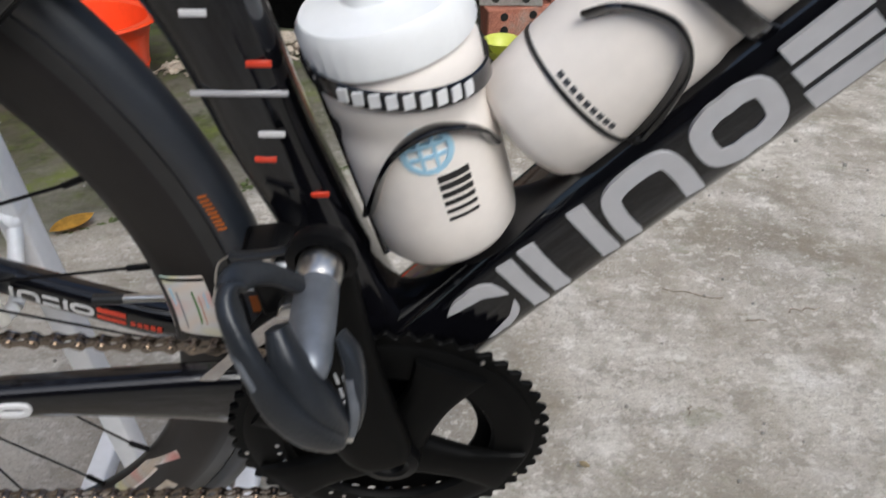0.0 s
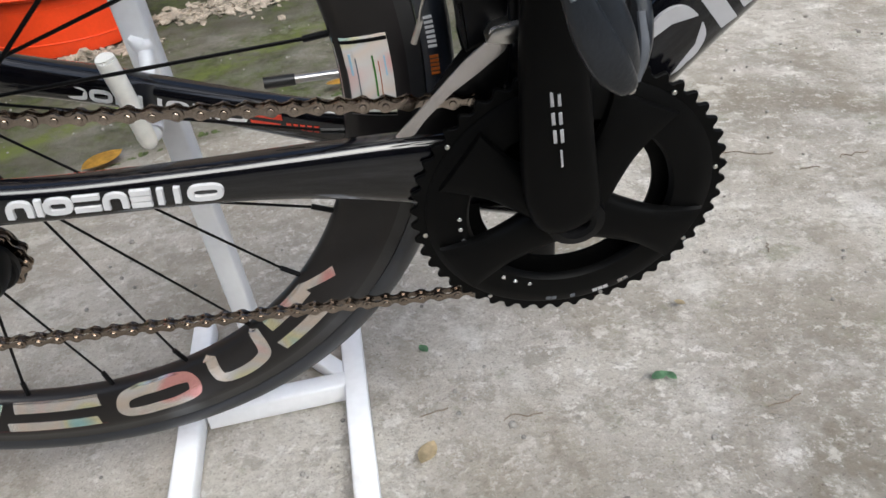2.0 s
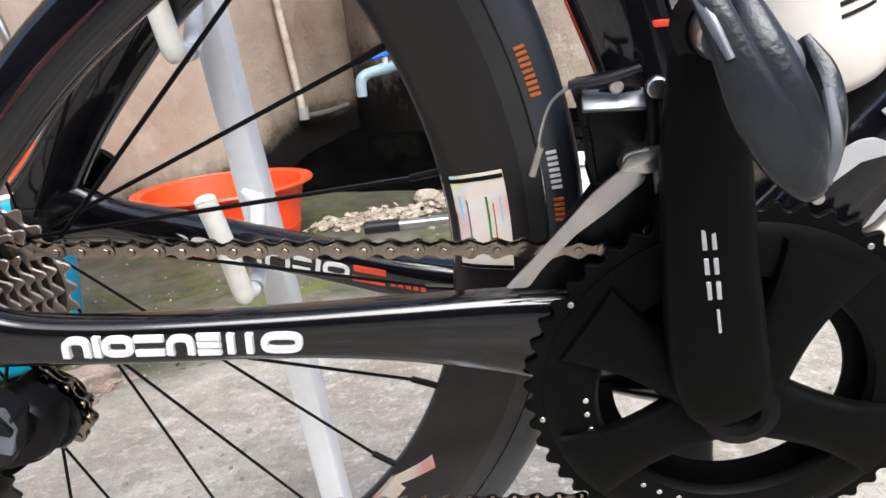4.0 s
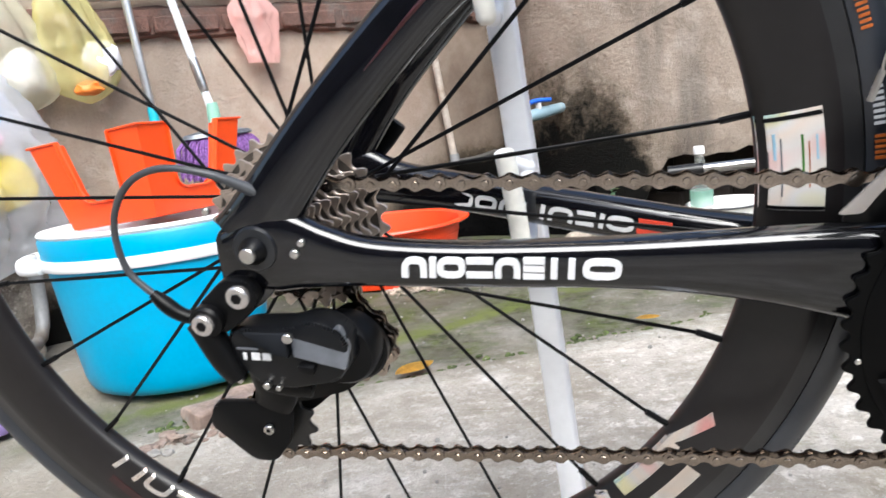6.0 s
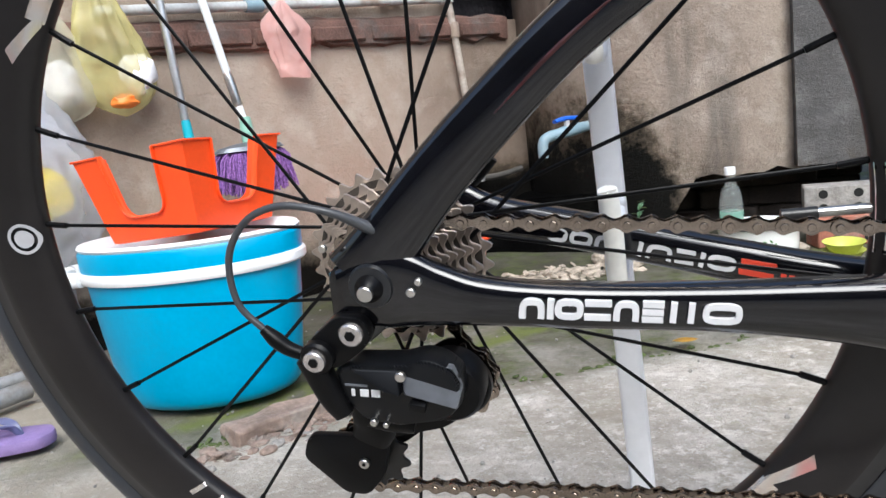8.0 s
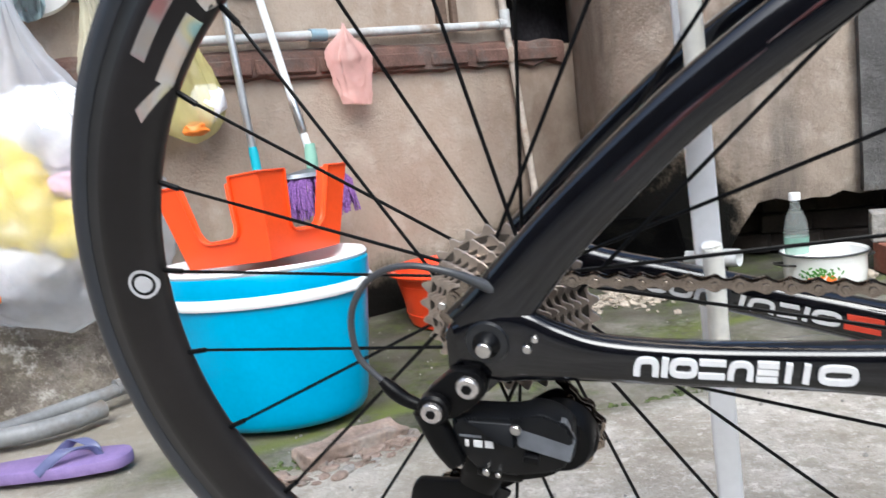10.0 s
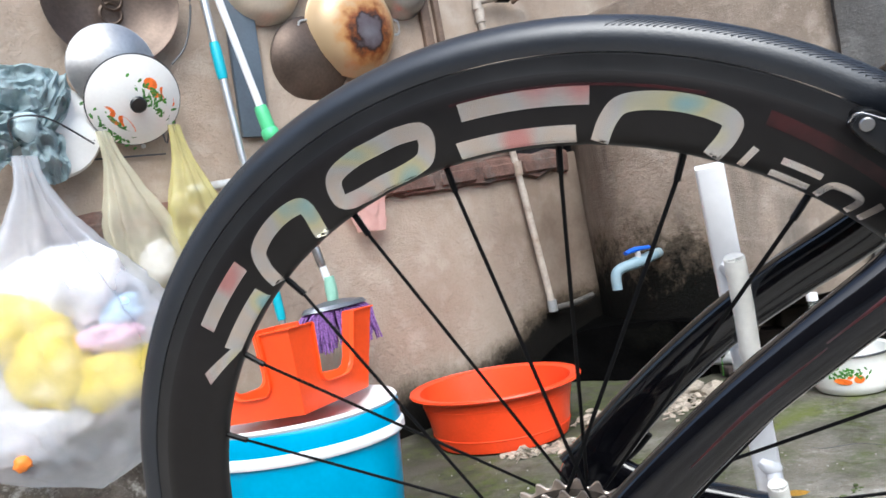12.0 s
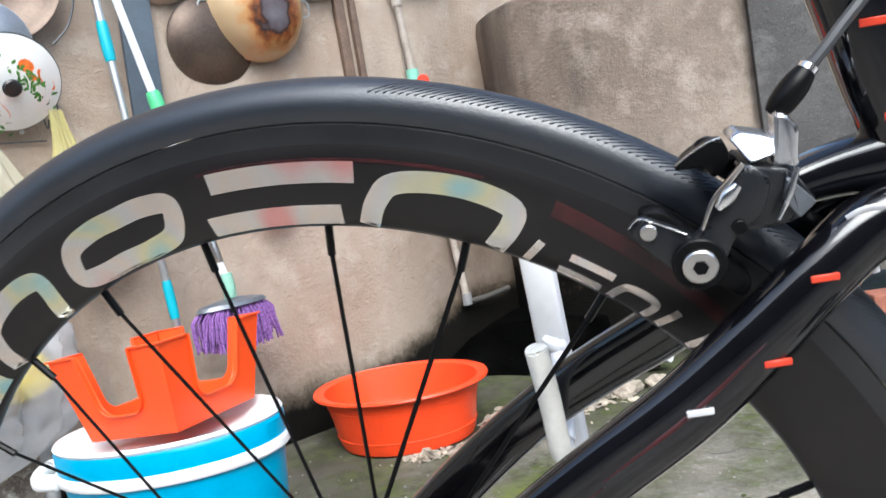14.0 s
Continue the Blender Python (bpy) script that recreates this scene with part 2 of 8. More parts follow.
def bag_mat(name, color, alpha, rough=0.3):
    """Thin plastic film: part see-through, part scattering, glossy folds."""
    m = mat(name, color, rough, vary=0.12, scale=16, bump=0.5, bscale=38)
    nt = m.node_tree
    b = nt.nodes["Principled BSDF"]
    o = nt.nodes["Material Output"]
    tl = nt.nodes.new("ShaderNodeBsdfTranslucent")
    tl.inputs["Color"].default_value = (*color, 1)
    mix = nt.nodes.new("ShaderNodeMixShader")
    mix.inputs[0].default_value = 0.45
    nt.links.new(b.outputs[0], mix.inputs[1])
    nt.links.new(tl.outputs[0], mix.inputs[2])
    tr = nt.nodes.new("ShaderNodeBsdfTransparent")
    mix2 = nt.nodes.new("ShaderNodeMixShader")
    mix2.inputs[0].default_value = alpha
    nt.links.new(tr.outputs[0], mix2.inputs[1])
    nt.links.new(mix.outputs[0], mix2.inputs[2])
    nt.links.new(mix2.outputs[0], o.inputs["Surface"])
    return m


M_PET = bag_mat("clear_bottle", (0.74, 0.80, 0.78), 0.10, 0.05)
M_LABELG = bag_mat("green_film", (0.30, 0.62, 0.48), 0.45, 0.2)
M_BAGW = bag_mat("white_film", (0.76, 0.78, 0.83), 0.36, 0.18)
M_BAGY = bag_mat("yellow_film", (0.80, 0.74, 0.34), 0.46, 0.2)
M_BAGC = bag_mat("cream_film", (0.82, 0.79, 0.62), 0.42, 0.2)
M_BAGP = bag_mat("pink_film", (0.95, 0.63, 0.58), 0.58)
M_STUFFY = mat("yellow_wrapping", (0.80, 0.62, 0.005), 0.55, vary=0.2, scale=20)
M_STUFFW = mat("white_wrapping", (0.68, 0.67, 0.69), 0.5, vary=0.1, scale=20)
M_STUFFP = mat("pink_wrapping", (0.78, 0.50, 0.62), 0.5, vary=0.1)
M_STUFFB = mat("blue_wrapping", (0.42, 0.60, 0.76), 0.5, vary=0.1)
M_STUFFO = mat("orange_peel", (0.80, 0.22, 0.03), 0.5, vary=0.1)


def concrete(name, tone, dark, light, moss=0.0, scale=1.0, soot=0.0, low=None, busy=0.0, drift=None, band=None, grime_shade=None, fine=1.0, rag=1.0):
    """Stained cement: broad blotches, pale scuffs, speckle and pits; moss in patches; mould and painted shade up to the
    height low.
    """
    m = bpy.data.materials.new(name)
    m.use_nodes = True
    nt = m.node_tree
    b = nt.nodes["Principled BSDF"]
    b.inputs["Roughness"].default_value = 0.85
    b.inputs["Specular IOR Level"].default_value = 0.12
    geo = nt.nodes.new("ShaderNodeNewGeometry")

    def tex(s, detail=8.0, rough=0.6):
        n = nt.nodes.new("ShaderNodeTexNoise")
        n.inputs["Scale"].default_value, n.inputs["Detail"].default_value, n.inputs["Roughness"].default_value = s * scale, detail, rough
        nt.links.new(geo.outputs["Position"], n.inputs["Vector"])
        return n.outputs["Fac"]

    def span(v, a, z, lo=0.0, hi=1.0):
        r = nt.nodes.new("ShaderNodeMapRange")
        r.inputs["From Min"].default_value, r.inputs["From Max"].default_value = a, z
        r.inputs["To Min"].default_value, r.inputs["To Max"].default_value = lo, hi
        nt.links.new(v, r.inputs["Value"])
        return r.outputs[0]

    def blend(fac, a, c, mode="MIX"):
        x = nt.nodes.new("ShaderNodeMix")
        x.data_type, x.blend_type = "RGBA", mode
        nt.links.new(fac, x.inputs["Factor"])
        for key, v in (("A", a), ("B", c)):
            if isinstance(v, tuple):
                x.inputs[key].default_value = (*v, 1)
            else:
                nt.links.new(v, x.inputs[key])
        return x.outputs["Result"]

    def times(a, c):
        x = nt.nodes.new("ShaderNodeMath")
        x.operation = "MULTIPLY"
        nt.links.new(a, x.inputs[0])
        nt.links.new(c, x.inputs[1])
        return x.outputs[0]

    col = blend(span(tex(2.2), 0.40, 0.62), tone, dark)
    col = blend(span(tex(9.0), 0.50, 0.72, 0.0, 0.75), col, light)
    col = blend(span(tex(38.0, 5.0), 0.56, 0.70, 0.0, 0.45 * fine), col, dark)
    col = blend(span(tex(150.0, 3.0), 0.56, 0.70, 0.0, 0.45 * fine), col, light)
    col = blend(span(tex(230.0, 2.0), 0.62, 0.72, 0.0, 0.6 * fine), col, (0.06, 0.055, 0.05))
    col = blend(span(tex(420.0, 2.0), 0.54, 0.68, 0.0, 0.40 * fine), col, dark)
    if busy:
        col = blend(span(tex(20.0, 10.0, 0.78), 0.515, 0.57, 0.0, 0.55), col, dark)
        col = blend(span(tex(33.0, 10.0, 0.78), 0.55, 0.60, 0.0, 0.62), col, light)
        col = blend(span(tex(95.0, 6.0, 0.8), 0.50, 0.66, 0.0, 0.55), col, tuple(c * 0.62 for c in tone))
        col = blend(span(tex(4.2, 7.0, 0.66), 0.47, 0.66, 0.0, 0.55), col, (0.27, 0.235, 0.175))
        col = blend(span(tex(6.5, 9.0, 0.75), 0.56, 0.63, 0.0, 0.55), col, (0.80, 0.775, 0.72))
        col = blend(span(tex(11.0, 10.0, 0.8), 0.57, 0.63, 0.0, 0.45), col, (0.27, 0.27, 0.185))
    if soot:
        streak = nt.nodes.new("ShaderNodeMapping")
        streak.inputs["Scale"].default_value = (1.0, 1.0, 0.18)
        nt.links.new(geo.outputs["Position"], streak.inputs["Vector"])
        sn = nt.nodes.new("ShaderNodeTexNoise")
        sn.inputs["Scale"].default_value, sn.inputs["Detail"].default_value = 7.0, 7.0
        nt.links.new(streak.outputs[0], sn.inputs["Vector"])
        col = blend(span(sn.outputs["Fac"], 0.50, 0.72, 0.0, soot), col, (0.07, 0.065, 0.06))
    sep = nt.nodes.new("ShaderNodeSeparateXYZ")
    nt.links.new(geo.outputs["Position"], sep.inputs[0])
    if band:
        # corner shade beside the upright pipe and tank, painted brown with some staining
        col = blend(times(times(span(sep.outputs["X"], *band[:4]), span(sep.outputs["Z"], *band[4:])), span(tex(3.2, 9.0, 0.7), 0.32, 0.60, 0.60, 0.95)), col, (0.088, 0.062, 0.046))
    if grime_shade:
        # dirt and soft shade over the washing corner, painted darker towards the left
        col = blend(times(span(sep.outputs["X"], *grime_shade), span(tex(2.6, 9.0, 0.72), 0.34, 0.60, 0.35, 1.0)), col, tuple(c * 1.04 for c in dark))
    if moss:
        zone = moss_zone(nt, sep, span, times)
        col = blend(times(zone, span(tex(3.0, 8.0, 0.65), 0.30, 0.62, 0.45, 0.97)), col, (0.085, 0.082, 0.060))
        mossc = blend(span(tex(26.0), 0.4, 0.6), (0.085, 0.11, 0.03), (0.05, 0.055, 0.03))
        # soaked ground beside the tank and under the basin
        wet = nt.nodes.new("ShaderNodeMath")
        wet.operation = "MULTIPLY_ADD"
        wet.inputs[1].default_value = -0.5
        nt.links.new(sep.outputs["X"], wet.inputs[0])
        nt.links.new(sep.outputs["Y"], wet.inputs[2])
        col = blend(times(span(wet.outputs[0], 1.42, 1.78), span(tex(3.6, 8.0, 0.65), 0.30, 0.60, 0.45, 0.97)), col, (0.058, 0.054, 0.042))
        col = blend(times(times(span(tex(5.5, 9.0, 0.7), 0.42, 0.60), zone), span(tex(60.0), 0.30, 0.55, 0.25, moss)), col, mossc)
        # mossy line where the two pours of concrete meet
        seam = nt.nodes.new("ShaderNodeMath")
        seam.operation = "MULTIPLY_ADD"
        seam.inputs[1].default_value = -0.89
        nt.links.new(sep.outputs["X"], seam.inputs[0])
        nt.links.new(sep.outputs["Y"], seam.inputs[2])
        lip = times(span(seam.outputs[0], 1.235, 1.275), span(seam.outputs[0], 1.40, 1.30))
        col = blend(times(times(lip, zone), span(tex(9.0, 9.0, 0.75), 0.40, 0.52, 0.0, 0.9)), col, (0.14, 0.165, 0.045))
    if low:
        # near-black from the ground up: mould, with low shade painted in
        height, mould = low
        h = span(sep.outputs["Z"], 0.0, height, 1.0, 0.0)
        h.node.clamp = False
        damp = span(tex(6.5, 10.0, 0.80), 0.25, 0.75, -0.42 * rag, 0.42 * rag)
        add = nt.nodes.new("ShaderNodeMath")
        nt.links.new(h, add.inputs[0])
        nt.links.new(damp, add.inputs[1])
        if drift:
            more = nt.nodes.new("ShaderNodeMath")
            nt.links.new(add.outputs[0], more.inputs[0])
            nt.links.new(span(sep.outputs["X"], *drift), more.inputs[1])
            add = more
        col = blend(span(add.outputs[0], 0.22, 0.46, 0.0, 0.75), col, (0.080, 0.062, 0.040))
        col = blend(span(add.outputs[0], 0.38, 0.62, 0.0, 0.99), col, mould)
    nt.links.new(col, b.inputs["Base Color"])
    bp = nt.nodes.new("ShaderNodeBump")
    bp.inputs["Strength"].default_value, bp.inputs["Distance"].default_value = 0.9, 0.008
    s = nt.nodes.new("ShaderNodeMath")
    nt.links.new(tex(75.0, 10.0, 0.72), s.inputs[0])
    nt.links.new(tex(9.0, 4.0), s.inputs[1])
    nt.links.new(s.outputs[0], bp.inputs["Height"])
    nt.links.new(bp.outputs[0], b.inputs["Normal"])
    return m


def moss_zone(nt, sep, span, times):
    """Where the paving stays damp: a band along the slab's edge and the ground beyond it."""
    # distance behind the slab's edge line, along (-0.42, 0.91)
    a = nt.nodes.new("ShaderNodeMath")
    a.operation = "MULTIPLY"
    a.inputs[1].default_value = -0.50
    nt.links.new(sep.outputs["X"], a.inputs[0])
    c = nt.nodes.new("ShaderNodeMath")
    nt.links.new(sep.outputs["Y"], c.inputs[0])
    nt.links.new(a.outputs[0], c.inputs[1])
    return times(span(c.outputs[0], 0.80, 0.98), span(sep.outputs["X"], -0.98, -0.62))


M_GROUND = concrete("yard_concrete", (0.60, 0.566, 0.508), (0.285, 0.255, 0.212), (0.86, 0.835, 0.795), moss=0.95, busy=1.0, grime_shade=(0.30, -0.75, 0.0, 0.90))
# low, drift and band colour in mould and the shade round the tank's corner
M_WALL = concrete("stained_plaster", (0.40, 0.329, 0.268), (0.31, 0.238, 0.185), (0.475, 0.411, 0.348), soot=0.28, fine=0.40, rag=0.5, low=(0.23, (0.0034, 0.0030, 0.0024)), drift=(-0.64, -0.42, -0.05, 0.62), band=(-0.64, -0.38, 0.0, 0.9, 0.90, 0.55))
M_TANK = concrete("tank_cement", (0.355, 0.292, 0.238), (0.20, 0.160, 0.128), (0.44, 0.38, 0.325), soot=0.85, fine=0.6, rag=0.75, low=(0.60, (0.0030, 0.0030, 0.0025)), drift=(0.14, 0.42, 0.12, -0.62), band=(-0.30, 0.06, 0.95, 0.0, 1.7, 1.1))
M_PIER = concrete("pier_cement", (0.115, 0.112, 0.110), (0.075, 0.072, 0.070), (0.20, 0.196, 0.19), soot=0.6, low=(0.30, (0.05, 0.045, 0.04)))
M_PLINTH = concrete("rough_plinth", (0.30, 0.262, 0.222), (0.085, 0.072, 0.060), (0.44, 0.40, 0.35), scale=1.3, soot=0.5, busy=1.0)

# ---- mesh helpers ----


def part(name, bm, material, parent=None, label="", smooth=True, crease=40):
    """Links a bmesh as one mesh object, under a thing or a part if one is given."""
    me = bpy.data.meshes.new(name)
    bmesh.ops.recalc_face_normals(bm, faces=bm.faces)
    bm.to_mesh(me)
    bm.free()
    for mt in (material if isinstance(material, (list, tuple)) else [material]):
        me.materials.append(mt)
    if smooth:
        me.shade_smooth()
        me.set_sharp_from_angle(angle=radians(crease))
    ob = new(name, me)
    if parent:
        ob.parent = parent
    if label:
        tagged(ob, label)
    return ob


def thing(name, label, category, m=None, group="", kind=""):
    e = new(name)
    e.empty_display_size = 0.05
    if m is not None:
        e.matrix_world = m
    return tagged(e, label, category, group, kind)


def smooth_path(pts, n):
    """Catmull-Rom through rows of numbers, n samples a span."""
    p = [np.array(q, float) for q in pts]
    p = [2 * p[0] - p[1]] + p + [2 * p[-1] - p[-2]]
    out = []
    for i in range(1, len(p) - 2):
        a, b, c, d = p[i - 1:i + 3]
        for k in range(n):
            t = k / n
            out.append(0.5 * (2 * b + (c - a) * t + (2 * a - 5 * b + 4 * c - d) * t * t + (3 * b - a - 3 * c + d) * t ** 3))
    out.append(p[-2])
    return out


def sweep(rows, seg=20, n=6, power=2.0, side=(0, 1, 0), bm=None, closed=False):
    """A tube through rows (x, y, z, half width along side, half height across it), with a superellipse section."""
    bm = bm or bmesh.new()
    q = smooth_path(rows, n) if n > 1 else [np.array(r, float) for r in rows]
    rings = []
    for i, r in enumerate(q):
        if closed:
            d = q[(i + 1) % len(q)][:3] - q[i - 1][:3]
        else:
            d = q[min(i + 1, len(q) - 1)][:3] - q[max(i - 1, 0)][:3]
        d = Vector(d).normalized()
        s = Vector(side)
        s = (s - d * s.dot(d)).normalized()
        u = d.cross(s)
        ring = []
        for k in range(seg):
            a = 2 * math.pi * k / seg
            c, sn = math.cos(a), math.sin(a)
            e = 2.0 / power
            x = math.copysign(abs(c) ** e, c) * r[3]
            y = math.copysign(abs(sn) ** e, sn) * r[4]
            ring.append(bm.verts.new(Vector(r[:3]) + s * x + u * y))
        rings.append(ring)
    m = len(rings)
    for i in range(m if closed else m - 1):
        a, b = rings[i], rings[(i + 1) % m]
        for k in range(seg):
            bm.faces.new((a[k], a[(k + 1) % seg], b[(k + 1) % seg], b[k]))
    if not closed:
        bm.faces.new(rings[0][::-1])
        bm.faces.new(rings[-1])
    return bm


def rod(a, b, r, seg=10, bm=None):
    return sweep([(*a, r, r), (*b, r, r)], seg, 1, 2.0, (0.31, 0.47, 0.83), bm)


def lathe(profile, axis="z", centre=(0, 0, 0), seg=32, bm=None, squash=(1, 1)):
    """Turns (radius, height) pairs round an axis. A closed profile repeats its first pair."""
    bm = bm or bmesh.new()
    c = Vector(centre)
    rings = []
    for k in range(seg):
        a = 2 * math.pi * k / seg
        ring = []
        for r, h in profile:
            x, y = r * math.cos(a) * squash[0], r * math.sin(a) * squash[1]
            v = {"z": (x, y, h), "y": (x, h, y), "x": (h, x, y)}[axis]
            ring.append(bm.verts.new(c + Vector(v)))
        rings.append(ring)
    for k in range(seg):
        a, b = rings[k], rings[(k + 1) % seg]
        for i in range(len(profile) - 1):
            bm.faces.new((a[i], a[i + 1], b[i + 1], b[i]))
    bmesh.ops.remove_doubles(bm, verts=bm.verts, dist=1e-6)
    return bm


def disc(r, h, axis, centre, seg=24, bev=0.15, bm=None):
    """A short turned button with rounded rims, from height 0 to h along the axis."""
    e = min(r, abs(h)) * bev * (1 if h > 0 else -1)
    ea = abs(e)
    return lathe([(0, 0), (r - ea, 0), (r, e), (r, h - e), (r - ea, h), (0, h)], axis, centre, seg, bm)


def box(sx, sy, sz, centre=(0, 0, 0), bev=0.0, bm=None, m=None, seg=2):
    tmp = bmesh.new()
    bmesh.ops.create_cube(tmp, size=1.0)
    bmesh.ops.scale(tmp, vec=(sx, sy, sz), verts=tmp.verts)
    if bev:
        bmesh.ops.bevel(tmp, geom=list(tmp.edges), offset=bev, segments=seg, profile=0.5, affect="EDGES")
    bmesh.ops.transform(tmp, matrix=Matrix.Translation(centre) if m is None else m, verts=tmp.verts)
    if bm is None:
        return tmp
    me = bpy.data.meshes.new("tmp")
    tmp.to_mesh(me)
    tmp.free()
    bm.from_mesh(me)
    bpy.data.meshes.remove(me)
    return bm


def plate(outline, y0, y1, bm=None, bev=0.0):
    """An outline in x and z, solid from y0 to y1."""
    tmp = bmesh.new()
    f = tmp.faces.new([tmp.verts.new((x, y0, z)) for x, z in outline])
    r = bmesh.ops.extrude_face_region(tmp, geom=[f])
    bmesh.ops.translate(tmp, vec=(0, y1 - y0, 0), verts=[v for v in r["geom"] if isinstance(v, bmesh.types.BMVert)])
    bmesh.ops.recalc_face_normals(tmp, faces=tmp.faces)
    if bev:
        bmesh.ops.bevel(tmp, geom=list(tmp.edges), offset=bev, segments=2, profile=0.5, affect="EDGES")
    if bm is None:
        return tmp
    me = bpy.data.meshes.new("tmp")
    tmp.to_mesh(me)
    tmp.free()
    bm.from_mesh(me)
    bpy.data.meshes.remove(me)
    return bm


def warp(bm, amount, scale, seed=0.0):
    for v in bm.verts:
        d = noise.noise_vector(v.co * scale + Vector((seed, seed * 1.7, -seed)))
        v.co += d * amount
    return bm


def round_outline(pts, r, n=4):
    """Rounds the corners of an outline."""
    out = []
    m = len(pts)
    for i in range(m):
        a, b, c = (Vector(pts[i - 1]), Vector(pts[i]), Vector(pts[(i + 1) % m]))
        u, v = (a - b), (c - b)
        k = min(r, u.length * 0.45, v.length * 0.45)
        p, q = b + u.normalized() * k, b + v.normalized() * k
        for j in range(n + 1):
            t = j / n
            out.append(tuple((1 - t) ** 2 * p + 2 * t * (1 - t) * b + t * t * q))
    return out

# ---- the yard ----


def ground_sheet():
    """Yard paving: fine grid with a shallow broken edge near the camera, flat to the horizon."""
    bm = bmesh.new()
    xs = sorted(set([-40, -12, -4, -2.4] + [round(-1.8 + 0.04 * i, 3) for i in range(91)] + [2.4, 4, 12, 40]))
    ys = sorted(set([-40, -12, -4, -1.6] + [round(-0.6 + 0.04 * i, 3) for i in range(80)] + [3.4, 6, 12, 40]))
    grid = []
    for y in ys:
        row = []
        for x in xs:
            z = 0.0
            if -1.9 < x < 1.9 and -0.7 < y < 2.7:
                z = 0.003 * noise.noise(Vector((x * 2.2, y * 2.2, 0))) + 0.0012 * noise.noise(Vector((x * 14, y * 14, 3)))
                edge = y - 0.50 * x - 0.86 + 0.05 * noise.noise(Vector((x * 5, y * 5, 7)))
                z -= 0.012 * max(0.0, min(1.0, edge / 0.06))
            row.append(bm.verts.new((x, y, z)))
        grid.append(row)
    for j in range(len(ys) - 1):
        for i in range(len(xs) - 1):
            bm.faces.new((grid[j][i], grid[j][i + 1], grid[j + 1][i + 1], grid[j + 1][i]))
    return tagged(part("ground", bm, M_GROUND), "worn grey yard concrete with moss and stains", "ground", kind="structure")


ground_sheet()
WALL_P = Vector((-1.22, 1.18, 0))
WALL_U = Vector((0.8, 1.04, 0)).normalized()
WALL_N = Vector((WALL_U.y, -WALL_U.x, 0))


def on_wall(s, z, out=0.0):
    """A point s metres along the plaster wall from under the lid, z up, out metres off it."""
    p = WALL_P + WALL_U * s + WALL_N * out
    return Vector((p.x, p.y, z))


WALL_M = Matrix((WALL_U, -WALL_N, Vector((0, 0, 1)))).transposed().to_4x4()
WALL_M.translation = WALL_P


def wall_slab(name, x0, x1, y0, y1, z0, z1, material, label, m=Matrix(), step=0.06, rough=0.003, seed=1.0, hole=None):
    """A wall with an uneven trowelled face; x along it, y into it."""
    bm = bmesh.new()
    nx, nz = max(2, int((x1 - x0) / step)), max(2, int((z1 - z0) / step))
    g = []
    for k in range(nz + 1):
        row = []
        for i in range(nx + 1):
            x, z = x0 + (x1 - x0) * i / nx, z0 + (z1 - z0) * k / nz
            y = y0 + rough * noise.noise(Vector((x * 4 + seed, z * 4, seed)))
            row.append(bm.verts.new((x, y, z)))
        g.append(row)
    for k in range(nz):
        for i in range(nx):
            x, z = x0 + (x1 - x0) * (i + 0.5) / nx, z0 + (z1 - z0) * (k + 0.5) / nz
            if hole and hole[0] < x < hole[1] and hole[2] < z < hole[3]:
                continue
            bm.faces.new((g[k][i], g[k][i + 1], g[k + 1][i + 1], g[k + 1][i]))
    b = [bm.verts.new(v) for v in ((x0, y1, z0), (x1, y1, z0), (x1, y1, z1), (x0, y1, z1))]
    bm.faces.new(b[::-1])
    bm.faces.new([g[0][i] for i in range(nx, -1, -1)] + [b[0], b[1]])
    bm.faces.new(g[nz] + [b[2], b[3]])
    bm.faces.new([g[k][0] for k in range(nz + 1)] + [b[3], b[0]])
    bm.faces.new([g[k][nx] for k in range(nz, -1, -1)] + [b[1], b[2]])
    bmesh.ops.transform(bm, matrix=m, verts=bm.verts)
    return tagged(part(name, bm, material), label, "wall", kind="structure")


# unseen upper part, raised to 4.6 m to block sky over the left ground
wall_slab("wall_west", -3.0, 2.9, 0.0, 0.15, -0.05, 4.6, M_WALL, "stained beige plaster wall, mould and painted shade at its foot", WALL_M,
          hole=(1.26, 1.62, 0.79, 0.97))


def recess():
    """The hole between pipe and tank, its lining coloured dark for the shade inside."""
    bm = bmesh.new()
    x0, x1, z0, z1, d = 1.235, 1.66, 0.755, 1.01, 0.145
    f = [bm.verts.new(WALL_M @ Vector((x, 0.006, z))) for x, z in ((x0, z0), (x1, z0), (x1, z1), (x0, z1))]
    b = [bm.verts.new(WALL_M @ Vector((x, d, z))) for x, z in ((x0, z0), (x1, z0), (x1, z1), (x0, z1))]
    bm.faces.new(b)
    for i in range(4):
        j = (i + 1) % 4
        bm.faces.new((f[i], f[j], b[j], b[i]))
    return tagged(part("wall_recess", bm, M_RECESS, smooth=False), "dark-lined hole in the wall above the ledge", "recess", kind="structure")


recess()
wall_slab("wall_north", 0.60, 3.2, 2.04, 2.2, 0.21, 2.7, M_PIER, "grey cement wall standing on a brick course", seed=4.0)
# added walls out of view; heights chosen for the light they block
wall_slab("wall_south", -3.6, 3.2, -3.4, -3.25, -0.05, 2.2, M_PIER, "unseen plain cement wall closing the yard", step=0.5, seed=6.0)
wall_slab("wall_east", -2.3, 3.4, 0.0, 0.15, -0.05, 1.4, M_PIER, "unseen plain cement wall closing the yard",
          pose(3.2, 0, 0, 0, 0, -90), step=0.5, seed=8.0)


